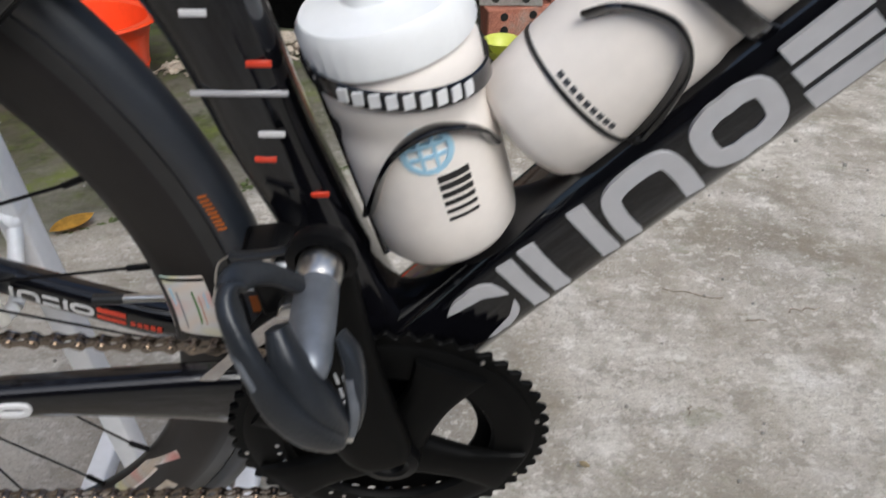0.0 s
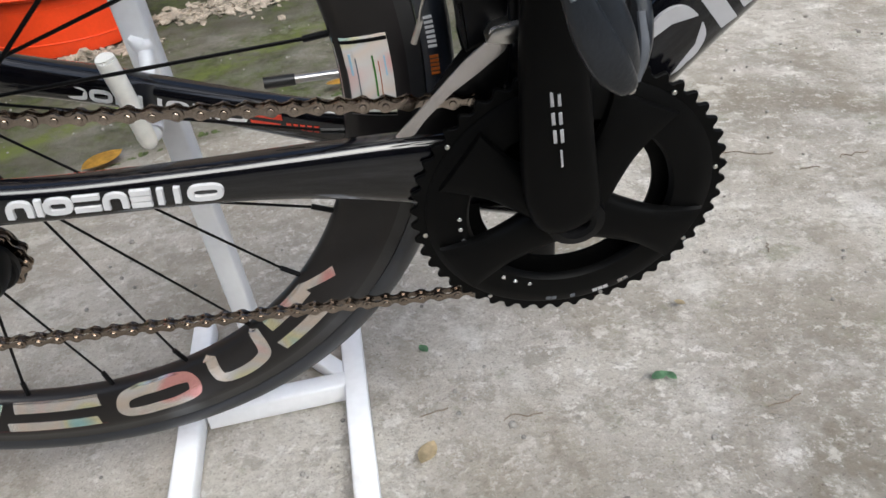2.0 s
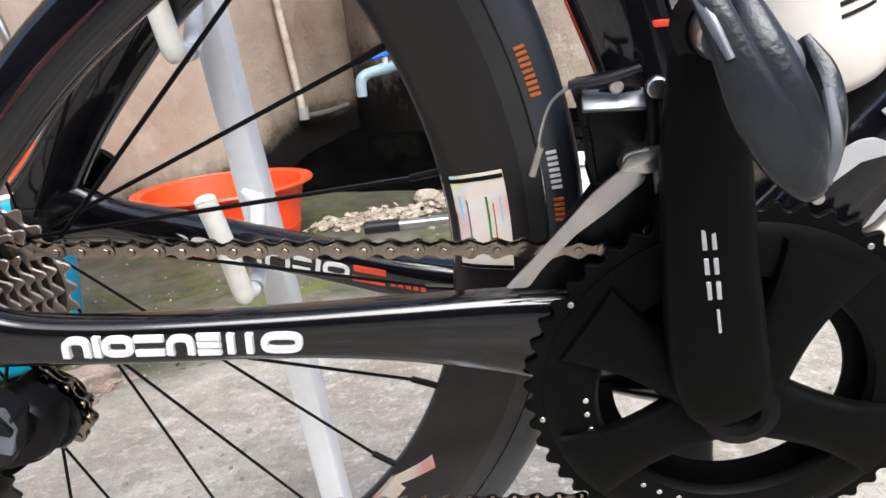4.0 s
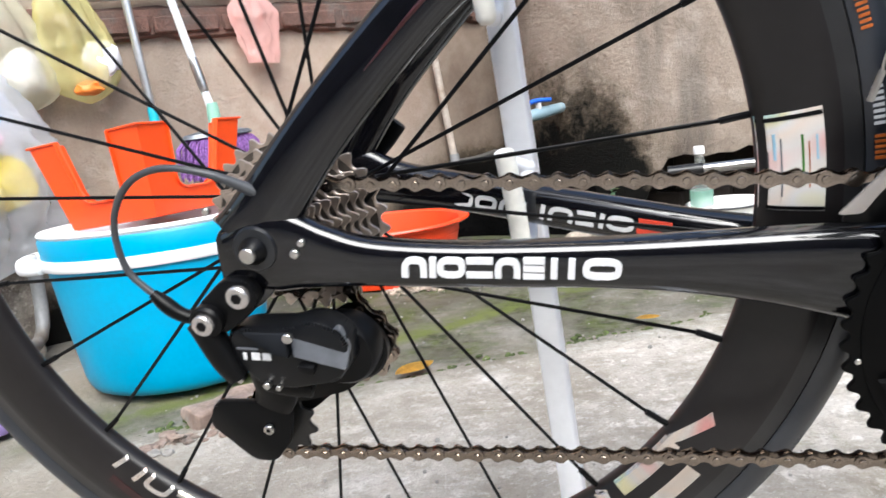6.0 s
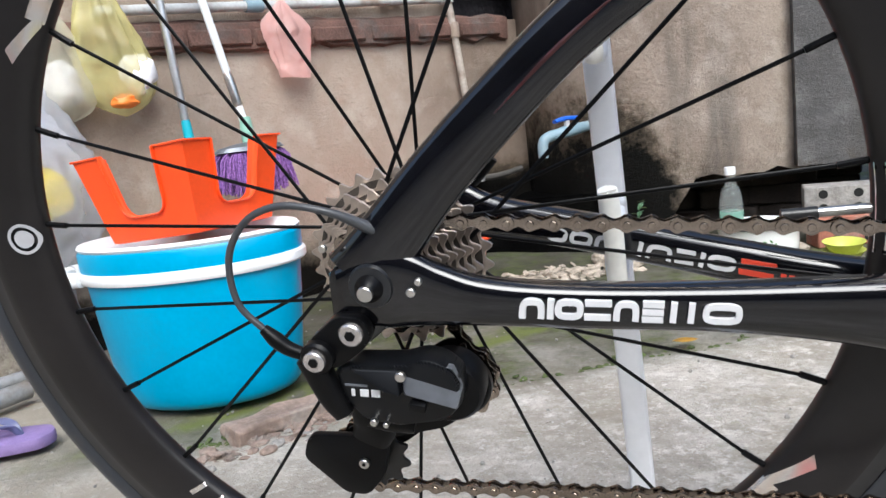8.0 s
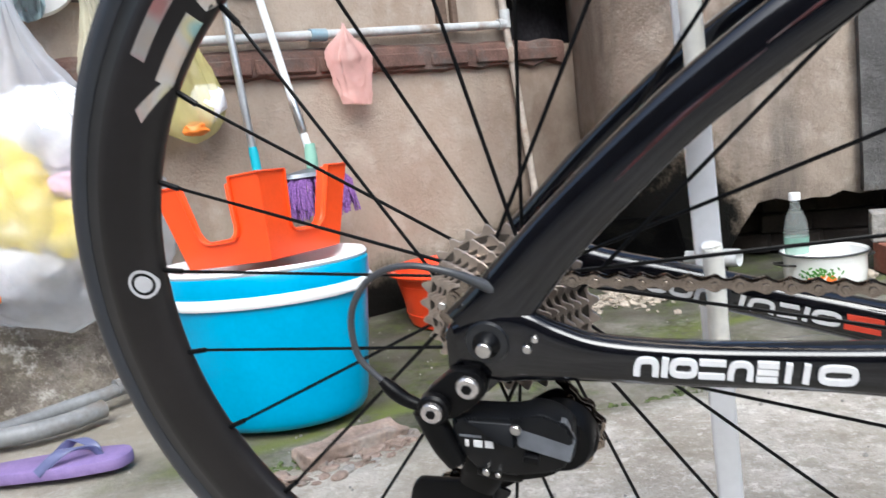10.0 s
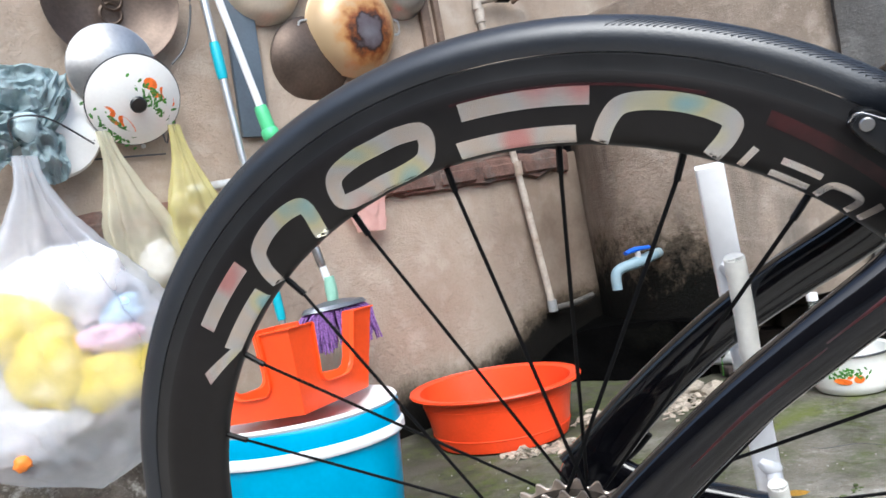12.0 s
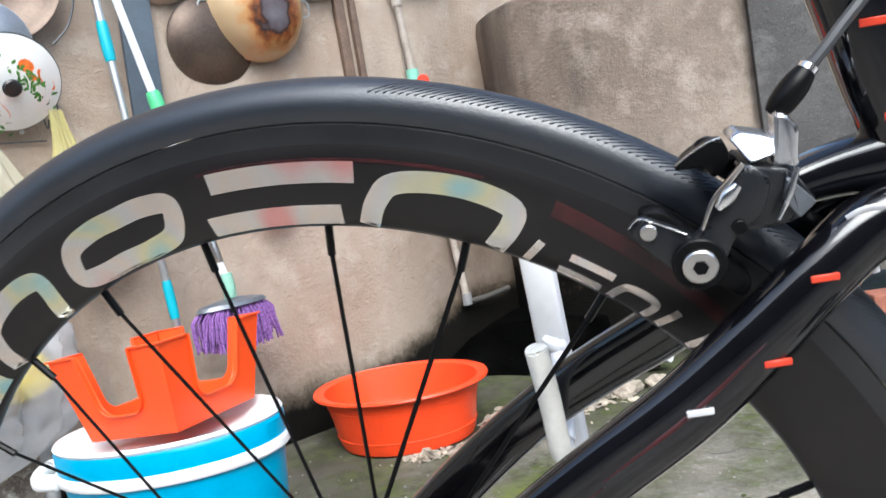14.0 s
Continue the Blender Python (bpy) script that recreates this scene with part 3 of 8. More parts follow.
def plinth():
    """Rough broken render along the wall's foot."""
    bm = bmesh.new()
    g = []
    n, k = 34, 9
    for i in range(n + 1):
        s = -2.2 + (2.2 - 0.10) * i / n
        row = []
        for j in range(k + 1):
            t = j / k
            z = -0.02 + 0.26 * t + (0.05 * noise.noise(Vector((s * 6, 2, 0))) if j == k else 0)
            out = 0.055 * (1 - 0.35 * t) if t < 0.85 else 0.055 * (1 - t) / 0.15 * 0.6
            out += 0.012 * noise.noise(Vector((s * 11, z * 14, 1)))
            row.append(bm.verts.new(on_wall(s, z, max(out, 0.0))))
        g.append(row)
    for i in range(n):
        for j in range(k):
            bm.faces.new((g[i][j], g[i + 1][j], g[i + 1][j + 1], g[i][j + 1]))
    return tagged(part("wall_plinth", bm, M_PLINTH), "rough crumbling render along the wall foot", "plinth", kind="structure")


plinth()


def ledge():
    """The band of laid-open bricks across the plaster wall."""
    bm = bmesh.new()
    g = []
    n = 46
    for i in range(n + 1):
        s = -0.25 + 1.75 * i / n
        jag = 0.016 * noise.noise(Vector((s * 13, 5, 0)))
        row = []
        for z, out in ((0.725 + jag, 0.004), (0.732 + jag, 0.022), (0.785, 0.028), (0.800, 0.026), (0.812 + jag * 0.5, 0.003)):
            row.append(bm.verts.new(on_wall(s, z, out + 0.004 * noise.noise(Vector((s * 20, z * 20, 0))))))
        g.append(row)
    for i in range(n):
        for j in range(4):
            bm.faces.new((g[i][j], g[i + 1][j], g[i + 1][j + 1], g[i][j + 1]))
    ob = tagged(part("wall_ledge", bm, M_BRICKD, smooth=False), "broken brick ledge across the plaster wall", "ledge", kind="structure")
    rnd = random.Random(5)
    for i in range(9):
        s = -0.15 + i * 0.19
        m = Matrix.Translation(on_wall(s, 0.762, 0.014)) @ WALL_M.to_3x3().to_4x4()
        part("brick", box(0.165 + rnd.uniform(-0.02, 0.02), 0.04, 0.044, bev=0.005, m=m, seg=1), M_BRICKD, ob)
    return ob


ledge()

TANK_C = (0.305, 2.605)


def tank():
    """Round cement water tank with a worn rim, standing clear of the ground."""
    bm = bmesh.new()
    seg, cx, cy = 72, *TANK_C
    prof = [(0.46, 0.22), (0.585, 0.205), (0.598, 0.26), (0.60, 0.45), (0.60, 0.60), (0.60, 0.80), (0.60, 1.00), (0.60, 1.18), (0.592, 1.22), (0.575, 1.23),
            (0.53, 1.23), (0.52, 1.20), (0.52, 0.60), (0.0, 0.60)]
    rings = []
    for k in range(seg):
        a = 2 * math.pi * k / seg
        ring = []
        for i, (r, z) in enumerate(prof):
            p = Vector((math.cos(a), math.sin(a), 0))
            q = r + 0.004 * noise.noise(p * 5 + Vector((0, 0, z * 4)))
            if i < 3:
                # left foot carried down to the ground in place of the dark gap
                drop = max(0.0, min(1.0, (0.02 - p.x) / 0.30))
                z -= 0.245 * drop * drop * (3 - 2 * drop) - (0.024 * noise.noise(p * 9) if i == 1 else 0)
            ring.append(bm.verts.new((cx + q * p.x, cy + q * p.y, z)))
        rings.append(ring)
    for k in range(seg):
        a, b = rings[k], rings[(k + 1) % seg]
        for i in range(len(prof) - 1):
            bm.faces.new((a[i], a[i + 1], b[i + 1], b[i]))
    bmesh.ops.remove_doubles(bm, verts=bm.verts, dist=1e-5)
    t = thing("water_tank", "round stained cement water tank, base black with mould and painted shade", "tank", Matrix.Translation((0, 0, 0)))
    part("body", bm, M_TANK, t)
    rnd = random.Random(2)
    for a, r in ((262, 0.30), (290, 0.34), (312, 0.44), (335, 0.5), (20, 0.4), (90, 0.4), (160, 0.4)):
        x, y = cx + r * math.cos(radians(a)), cy + r * math.sin(radians(a))
        for k in range(3):
            m = pose(x + rnd.uniform(-0.01, 0.01), y + 0.03, 0.031 + 0.067 * k, rnd.uniform(-2, 2), 0, rnd.uniform(-25, 25))
            part("brick", box(0.20, 0.095, 0.064, bev=0.006, m=m, seg=1), M_SHADEBRICK, t)
    # low corner block from wall to tank's front, near-black for shade and mould
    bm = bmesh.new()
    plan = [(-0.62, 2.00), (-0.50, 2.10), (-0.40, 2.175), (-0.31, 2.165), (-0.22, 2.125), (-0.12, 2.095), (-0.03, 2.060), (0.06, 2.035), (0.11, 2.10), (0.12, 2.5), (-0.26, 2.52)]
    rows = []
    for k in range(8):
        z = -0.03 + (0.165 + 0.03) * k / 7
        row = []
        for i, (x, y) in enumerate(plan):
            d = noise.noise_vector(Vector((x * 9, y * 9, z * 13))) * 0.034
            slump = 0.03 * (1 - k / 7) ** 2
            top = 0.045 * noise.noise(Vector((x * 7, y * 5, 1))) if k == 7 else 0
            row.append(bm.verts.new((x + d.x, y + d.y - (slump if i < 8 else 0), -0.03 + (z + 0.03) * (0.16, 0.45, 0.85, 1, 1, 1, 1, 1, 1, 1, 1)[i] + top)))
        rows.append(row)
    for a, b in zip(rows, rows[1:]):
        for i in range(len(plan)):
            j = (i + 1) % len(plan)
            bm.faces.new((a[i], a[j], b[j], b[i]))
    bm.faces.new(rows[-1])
    part("corner_block", bm, M_SHADE, t, "near-black block for the shade and mould in the corner")
    # added dark box that keeps light out from under the tank
    part("dark_fill", box(0.62, 0.5, 0.212, bev=0.01, m=pose(0.22, 2.80, 0.104, 0, 0, 8)), M_SHADE, t)
    return t


tank()

# ---- the bicycle; its own axes: x ahead, y across to its left, z up, from the rear axle ----
HUB = 0.4085
BIKE_M = Matrix(((0.99964, 0.00479, 0.02645, 0), (0.0, 0.98397, -0.17831, 0), (-0.02688, 0.17825, 0.98362, HUB), (0, 0, 0, 1)))
bike = thing("bicycle", "black and silver carbon road bicycle held in a white stand", "bicycle", BIKE_M)
BBX, BBZ = 0.403, -0.069


def frame_tubes():
    near = [(-0.004, -0.072, 0.012, 0.008, 0.022), (0.010, -0.072, 0.028, 0.008, 0.019), (0.043, -0.069, 0.064, 0.0075, 0.0165), (0.078, -0.065, 0.097, 0.0075, 0.0155),
            (0.112, -0.060, 0.126, 0.008, 0.015), (0.150, -0.054, 0.1525, 0.008, 0.0155), (0.188, -0.046, 0.177, 0.0085, 0.0155), (0.220, -0.037, 0.2025, 0.0095, 0.0145),
            (0.245, -0.029, 0.2235, 0.0105, 0.0135), (0.268, -0.020, 0.2385, 0.012, 0.0140), (0.300, -0.012, 0.2440, 0.013, 0.0160)]
    part("seat_stay", sweep(near, 20, 6, 2.6), M_FRAME, bike, "glossy black curved seat stay")
    part("seat_stay", sweep([(r[0], -r[1] * 0.94, r[2], r[3], r[4]) for r in near], 20, 6, 2.6), M_FRAME, bike, "glossy black curved seat stay")
    cs = [(-0.014, -0.074, 0.002, 0.007, 0.018), (0.010, -0.0735, 0.006, 0.008, 0.024), (0.036, -0.0715, 0.0, 0.0085, 0.018), (0.062, -0.069, -0.0055, 0.009, 0.0135), (0.110, -0.062, -0.0125, 0.0095, 0.0125),
          (0.180, -0.0505, -0.0205, 0.010, 0.0135), (0.240, -0.0425, -0.0275, 0.011, 0.0175), (0.300, -0.036, -0.037, 0.012, 0.025), (0.360, -0.029, -0.052, 0.013, 0.033), (0.400, -0.022, -0.066, 0.014, 0.036)]
    part("chain_stay", sweep(cs, 24, 6, 3.0), M_FRAME, bike, "glossy black chain stay with pale lettering bars")
    far = [(-0.014, 0.068, 0.002, 0.007, 0.018), (0.012, 0.067, 0.004, 0.008, 0.022), (0.045, 0.064, -0.003, 0.009, 0.015), (0.100, 0.057, -0.0130, 0.010, 0.0135), (0.150, 0.047, -0.0220, 0.010, 0.0135),
           (0.200, 0.037, -0.0315, 0.010, 0.014), (0.245, 0.030, -0.0410, 0.011, 0.0155), (0.310, 0.026, -0.0550, 0.012, 0.020), (0.360, 0.022, -0.0630, 0.013, 0.027), (0.400, 0.020, -0.068, 0.014, 0.033)]
    part("chain_stay", sweep(far, 24, 6, 2.4), M_FRAME, bike, "glossy black chain stay with white and red bars")
    st = []
    for z, a, b in ((-0.06, 0.030, 0.034), (-0.02, 0.030, 0.030), (0.03, 0.026, 0.025), (0.08, 0.022, 0.021), (0.14, 0.019, 0.0225), (0.20, 0.017, 0.0245), (0.27, 0.0165, 0.0300), (0.34, 0.016, 0.0330), (0.40, 0.016, 0.0340)):
        st.append((BBX - 0.277 * (z - BBZ) + (0.004 if z < 0.12 else -0.007 if z > 0.25 else 0), 0.0, z, a, b))
    part("seat_tube", sweep(st, 24, 5, 2.8), M_FRAME, bike, "black aero seat tube with red and white dashes")
    dx, dz = 0.653, 0.757
    dt = []
    for s, a, b in ((-0.06, 0.036, 0.030), (-0.02, 0.034, 0.031), (0.03, 0.031, 0.031), (0.10, 0.0295, 0.0315), (0.20, 0.0295, 0.032), (0.30, 0.029, 0.032), (0.42, 0.029, 0.032)):
        dt.append((0.446 + dx * s, 0.0, 0.010 + dz * s, a, b))
    part("down_tube", sweep(dt, 28, 5, 2.9), M_FRAME, bike, "black down tube with large silver shapes")
    part("bottom_bracket", lathe([(0, -0.040), (0.021, -0.040), (0.024, -0.037), (0.033, -0.033), (0.036, -0.02), (0.036, 0.02), (0.033, 0.033), (0.024, 0.037), (0.021, 0.040), (0, 0.040)], "y", (BBX, 0, BBZ), 32), M_FRAME, bike)
    # dropout and hanger plate
    o = round_outline([(-0.022, 0.020), (0.012, 0.030), (0.022, 0.004), (0.006, -0.018), (-0.010, -0.030), (-0.024, -0.018)], 0.009)
    part("dropout", plate(o, -0.078, -0.068, bev=0.0015), M_FRAME, bike)
    part("dropout", plate(o, 0.062, 0.072, bev=0.0015), M_FRAME, bike)
    # red flashes along the seat stay
    for a, b, up in ((3, 5, 0.6), (5, 7, -0.2)):
        seg = [(r[0], r[1] - r[3] - 0.0001, r[2] - 0.003 * up, 0.0006, 0.0012 if k not in (0, 2) else 0.0003) for k, r in enumerate((near[a], near[a + 1], near[b]))]
        part("stripe", sweep(seg, 8, 6), M_RED, bike, "dark red painted stripe")


frame_tubes()


def glyph(kind, w, h, q, slant=0.0):
    """Plain lettering-sized marks in a box w by h: centre lines of strokes of half width q, and whether each closes."""
    a, b = q, w - q
    m = w / 2
    if kind == "ring":
        rows = [([(m, q), (b - 0.2 * w, q), (b, 0.28 * h), (b, 0.72 * h), (b - 0.2 * w, h - q), (m, h - q), (a + 0.2 * w, h - q), (a, 0.72 * h), (a, 0.28 * h), (a + 0.2 * w, q)], True)]
    elif kind == "pill":
        rows = [([(m, 0), (m, h * 0.5), (m, h)], False)]
    elif kind == "arch":
        rows = [([(a, 0), (a, 0.45 * h), (a + 0.08 * w, h - 1.6 * q), (m, h - q), (b - 0.08 * w, h - 1.6 * q), (b, 0.45 * h), (b, 0)], False)]
    elif kind == "twin":
        rows = [([(x, 0), (x, h * 0.5), (x, h)], False) for x in (a, b)]
    elif kind == "rails":
        rows = [([(0, y), (m, y), (w, y)], False) for y in (q, h - q)]
    elif kind == "sheets":
        rows = [([(0, y), (m, y), (w, y)], False) for y in (q * 0.8, h / 2, h - q * 0.8)]
    else:
        rows = [([(0, h / 2), (m, h / 2), (w, h / 2)], False)]
    return [([(x + slant * y, y) for x, y in line], closed) for line, closed in rows]


def marks(name, strokes, q, place, material, parent, thick=0.0005, label="", n=5, across=4):
    """Flat strokes laid on a surface, each a thin raised piece: place(u, v, lift) gives the point."""
    for line, closed in strokes:
        bm = bmesh.new()
        if closed:
            k = len(line)
            path = smooth_path([line[-1]] + line + [line[0], line[1]], n)[n:n + k * n]
        else:
            path = smooth_path(line, n)
        m = len(path)
        grid = []
        for i, p in enumerate(path):
            d = path[(i + 1) % m] - path[i - 1] if closed else path[min(i + 1, m - 1)] - path[max(i - 1, 0)]
            d = d / (math.hypot(d[0], d[1]) or 1.0)
            side = np.array((-d[1], d[0]))
            row = [p + side * q * (2 * j / across - 1) for j in range(across + 1)]
            low = [bm.verts.new(place(*row[j], -0.002)) for j in (0, across)]
            grid.append([low[0]] + [bm.verts.new(place(*r, thick)) for r in row] + [low[1]])
        for i in range(m if closed else m - 1):
            a, b = grid[i], grid[(i + 1) % m]
            for j in range(across + 2):
                bm.faces.new((a[j], a[j + 1], b[j + 1], b[j]))
        if not closed:
            bm.faces.new(grid[0])
            bm.faces.new(grid[-1][::-1])
        part(name, bm, material, parent, label, smooth=False)


def flat_shapes(name, shapes, place, material, parent, thick=0.0006, label="", step=0.006, rows=2):
    """Outlines in u, v laid on a surface: place(u, v, lift) gives the point. One thin raised piece for each outline."""
    for q in shapes:
        bm = bmesh.new()
        a, b, c, d = [Vector(p) for p in q]
        n = max(1, int(max((b - a).length, (c - d).length) / step))
        top = []
        for j in range(rows + 1):
            p, r = a.lerp(d, j / rows), b.lerp(c, j / rows)
            top.append([(p.lerp(r, i / n)) for i in range(n + 1)])
        vs = [[bm.verts.new(place(*p, thick)) for p in row] for row in top]
        for j in range(rows):
            for i in range(n):
                bm.faces.new((vs[j][i], vs[j][i + 1], vs[j + 1][i + 1], vs[j + 1][i]))

        def edge(g):
            return g[0] + [r[-1] for r in g[1:]] + g[-1][-2::-1] + [r[0] for r in g[-2:0:-1]]

        rim = edge(vs)
        rim2 = [bm.verts.new(place(*p, -0.002)) for p in edge(top)]
        for i in range(len(rim)):
            k = (i + 1) % len(rim)
            bm.faces.new((rim[i], rim2[i], rim2[k], rim[k]))
        part(name, bm, material, parent, label, smooth=False)


def cs_place(u, v, lift):
    """Along the outer face of the near chain stay, from its lettering's start."""
    t = u / 0.116
    x, z = 0.080 + 0.114 * t, -0.0125 - 0.0150 * t + v
    y = -0.0775 + 0.0172 * t + 0.0012 * t * (1 - t)
    return Vector((x - 0.1 * lift, y - lift, z))


def dt_place(u, v, lift):
    """Along the outer face of the down tube; v from its middle line."""
    s = u
    return Vector((0.446 + 0.653 * s - 0.757 * v, -0.0298 - lift, 0.010 + 0.757 * s + 0.653 * v))


def far_cs_place(u, v, lift):
    t = u / 0.13
    return Vector((0.112 + 0.128 * t, 0.0448 - 0.0256 * t - lift, -0.0222 - 0.0205 * t + v))


def decals():
    def run(kinds, h, q, slant, place, v0, material, thick, label):
        for kind, u, w in kinds:
            st = [([(u + x, v0 + y) for x, y in line], c) for line, c in glyph(kind, w, h, q, slant)]
            marks("decal", st, q, place, material, bike, thick, label)

    run((("arch", 0.0005, 0.0130), ("pill", 0.0150, 0.0032), ("ring", 0.0192, 0.0140), ("rails", 0.0342, 0.0135), ("arch", 0.0490, 0.0130), ("sheets", 0.0636, 0.0108), ("pill", 0.0778, 0.0032), ("pill", 0.0868, 0.0032), ("ring", 0.0945, 0.0190)),
        0.0112, 0.00165, 0.12, cs_place, 0.0003, M_WHITE, 0.0005, "white lettering-sized mark on the chain stay")
    run((("ring", 0.000, 0.041), ("pill", 0.047, 0.012), ("twin", 0.064, 0.046), ("arch", 0.115, 0.050), ("ring", 0.172, 0.045), ("sheets", 0.226, 0.040), ("pill", 0.274, 0.012), ("pill", 0.310, 0.012), ("ring", 0.346, 0.046)),
        0.037, 0.0052, 0.15, dt_place, -0.0165, M_SILVER, 0.0006, "silver lettering-sized mark on the down tube")
    run((("ring", -0.031, 0.0135), ("ring", -0.0155, 0.0145), ("arch", 0.001, 0.013), ("twin", 0.016, 0.0155), ("arch", 0.034, 0.016), ("rails", 0.052, 0.0115), ("pill", 0.0665, 0.003), ("ring", 0.0715, 0.0160)),
        0.0100, 0.00145, 0.25, far_cs_place, 0.0, M_WHITE, 0.0005, "white lettering-sized mark on the far chain stay")
    run((("rails", 0.0900, 0.0200),), 0.0105, 0.0019, 0.25, far_cs_place, 0.0, M_REDD, 0.0005, "red mark on the far chain stay")
    u = 0.1140
    for i in range(5):
        flat_shapes("decal", [[(u + 0.0046 * i, 0.001), (u + 0.0046 * i + 0.0032, 0.001), (u + 0.0046 * i + 0.0036, 0.0050), (u + 0.0046 * i + 0.0004, 0.0050)]], far_cs_place, M_REDD, bike, 0.0005)
    # dashes on seat tube and seat stay
    for x, z, w, m in ((0.324, 0.208, 0.012, M_WHITE), (0.349, 0.1835, 0.012, M_REDD), (0.3505, 0.1465, 0.013, M_WHITE), (0.3455, 0.1315, 0.011, M_REDD), (0.355, 0.110, 0.013, M_WHITE), (0.3705, 0.109, 0.010, M_REDD),
                       (0.272, 0.318, 0.012, M_REDD), (0.279, 0.281, 0.010, M_REDD)):
        y = -0.019 if z < 0.15 else -0.0168
        part("dash", box(w, 0.0012, 0.0032, (x, y, z), 0.0003, seg=1), m, bike)
    part("dash", box(0.046, 0.0012, 0.0028, (0.338, -0.0176, 0.1685), 0.0003, seg=1), M_SILVER, bike)
    for x, y, z, m, a in ((0.192, -0.0545, 0.1785, M_WHITE, 0), (0.224, -0.0465, 0.194, M_REDD, 0), (0.2445, -0.0395, 0.2255, M_REDD, 0)):
        part("dash", box(0.011, 0.0015, 0.0028, bev=0.0003, m=pose(x, y, z, 0, a, 10), seg=1), m, bike)


decals()
# two pale curved lines on the fairing
for rows in ([(0.2555, 0.2455), (0.2620, 0.2485), (0.2725, 0.2490)], [(0.2690, 0.2430), (0.2645, 0.2330), (0.2655, 0.2220)]):
    pts = smooth_path([(x, -0.0300, z, 0.0004, 0.0014) for x, z in rows], 4)
    part("outline", sweep(pts, 8, 1), M_SILVER, bike, "pale curved line on the fairing")

# rear wheel
R_PROFILE = [(0.2655, 0.0), (0.2660, 0.0035), (0.2685, 0.0070), (0.276, 0.0100), (0.288, 0.0120), (0.300, 0.0130), (0.3065, 0.0128), (0.3075, 0.0124), (0.3165, 0.0122), (0.3172, 0.0112), (0.3172, 0.0)]


def rim_y(r):
    for (a, p), (b, q) in zip(R_PROFILE, R_PROFILE[1:]):
        if a <= r <= b:
            return p + (q - p) * (r - a) / (b - a)
    return 0.012


def rim_place(u, v, lift):
    """u: degrees on the wheel's near face, v: radius."""
    a = radians(u)
    return Vector((v * math.cos(a), -rim_y(v) - lift, v * math.sin(a)))


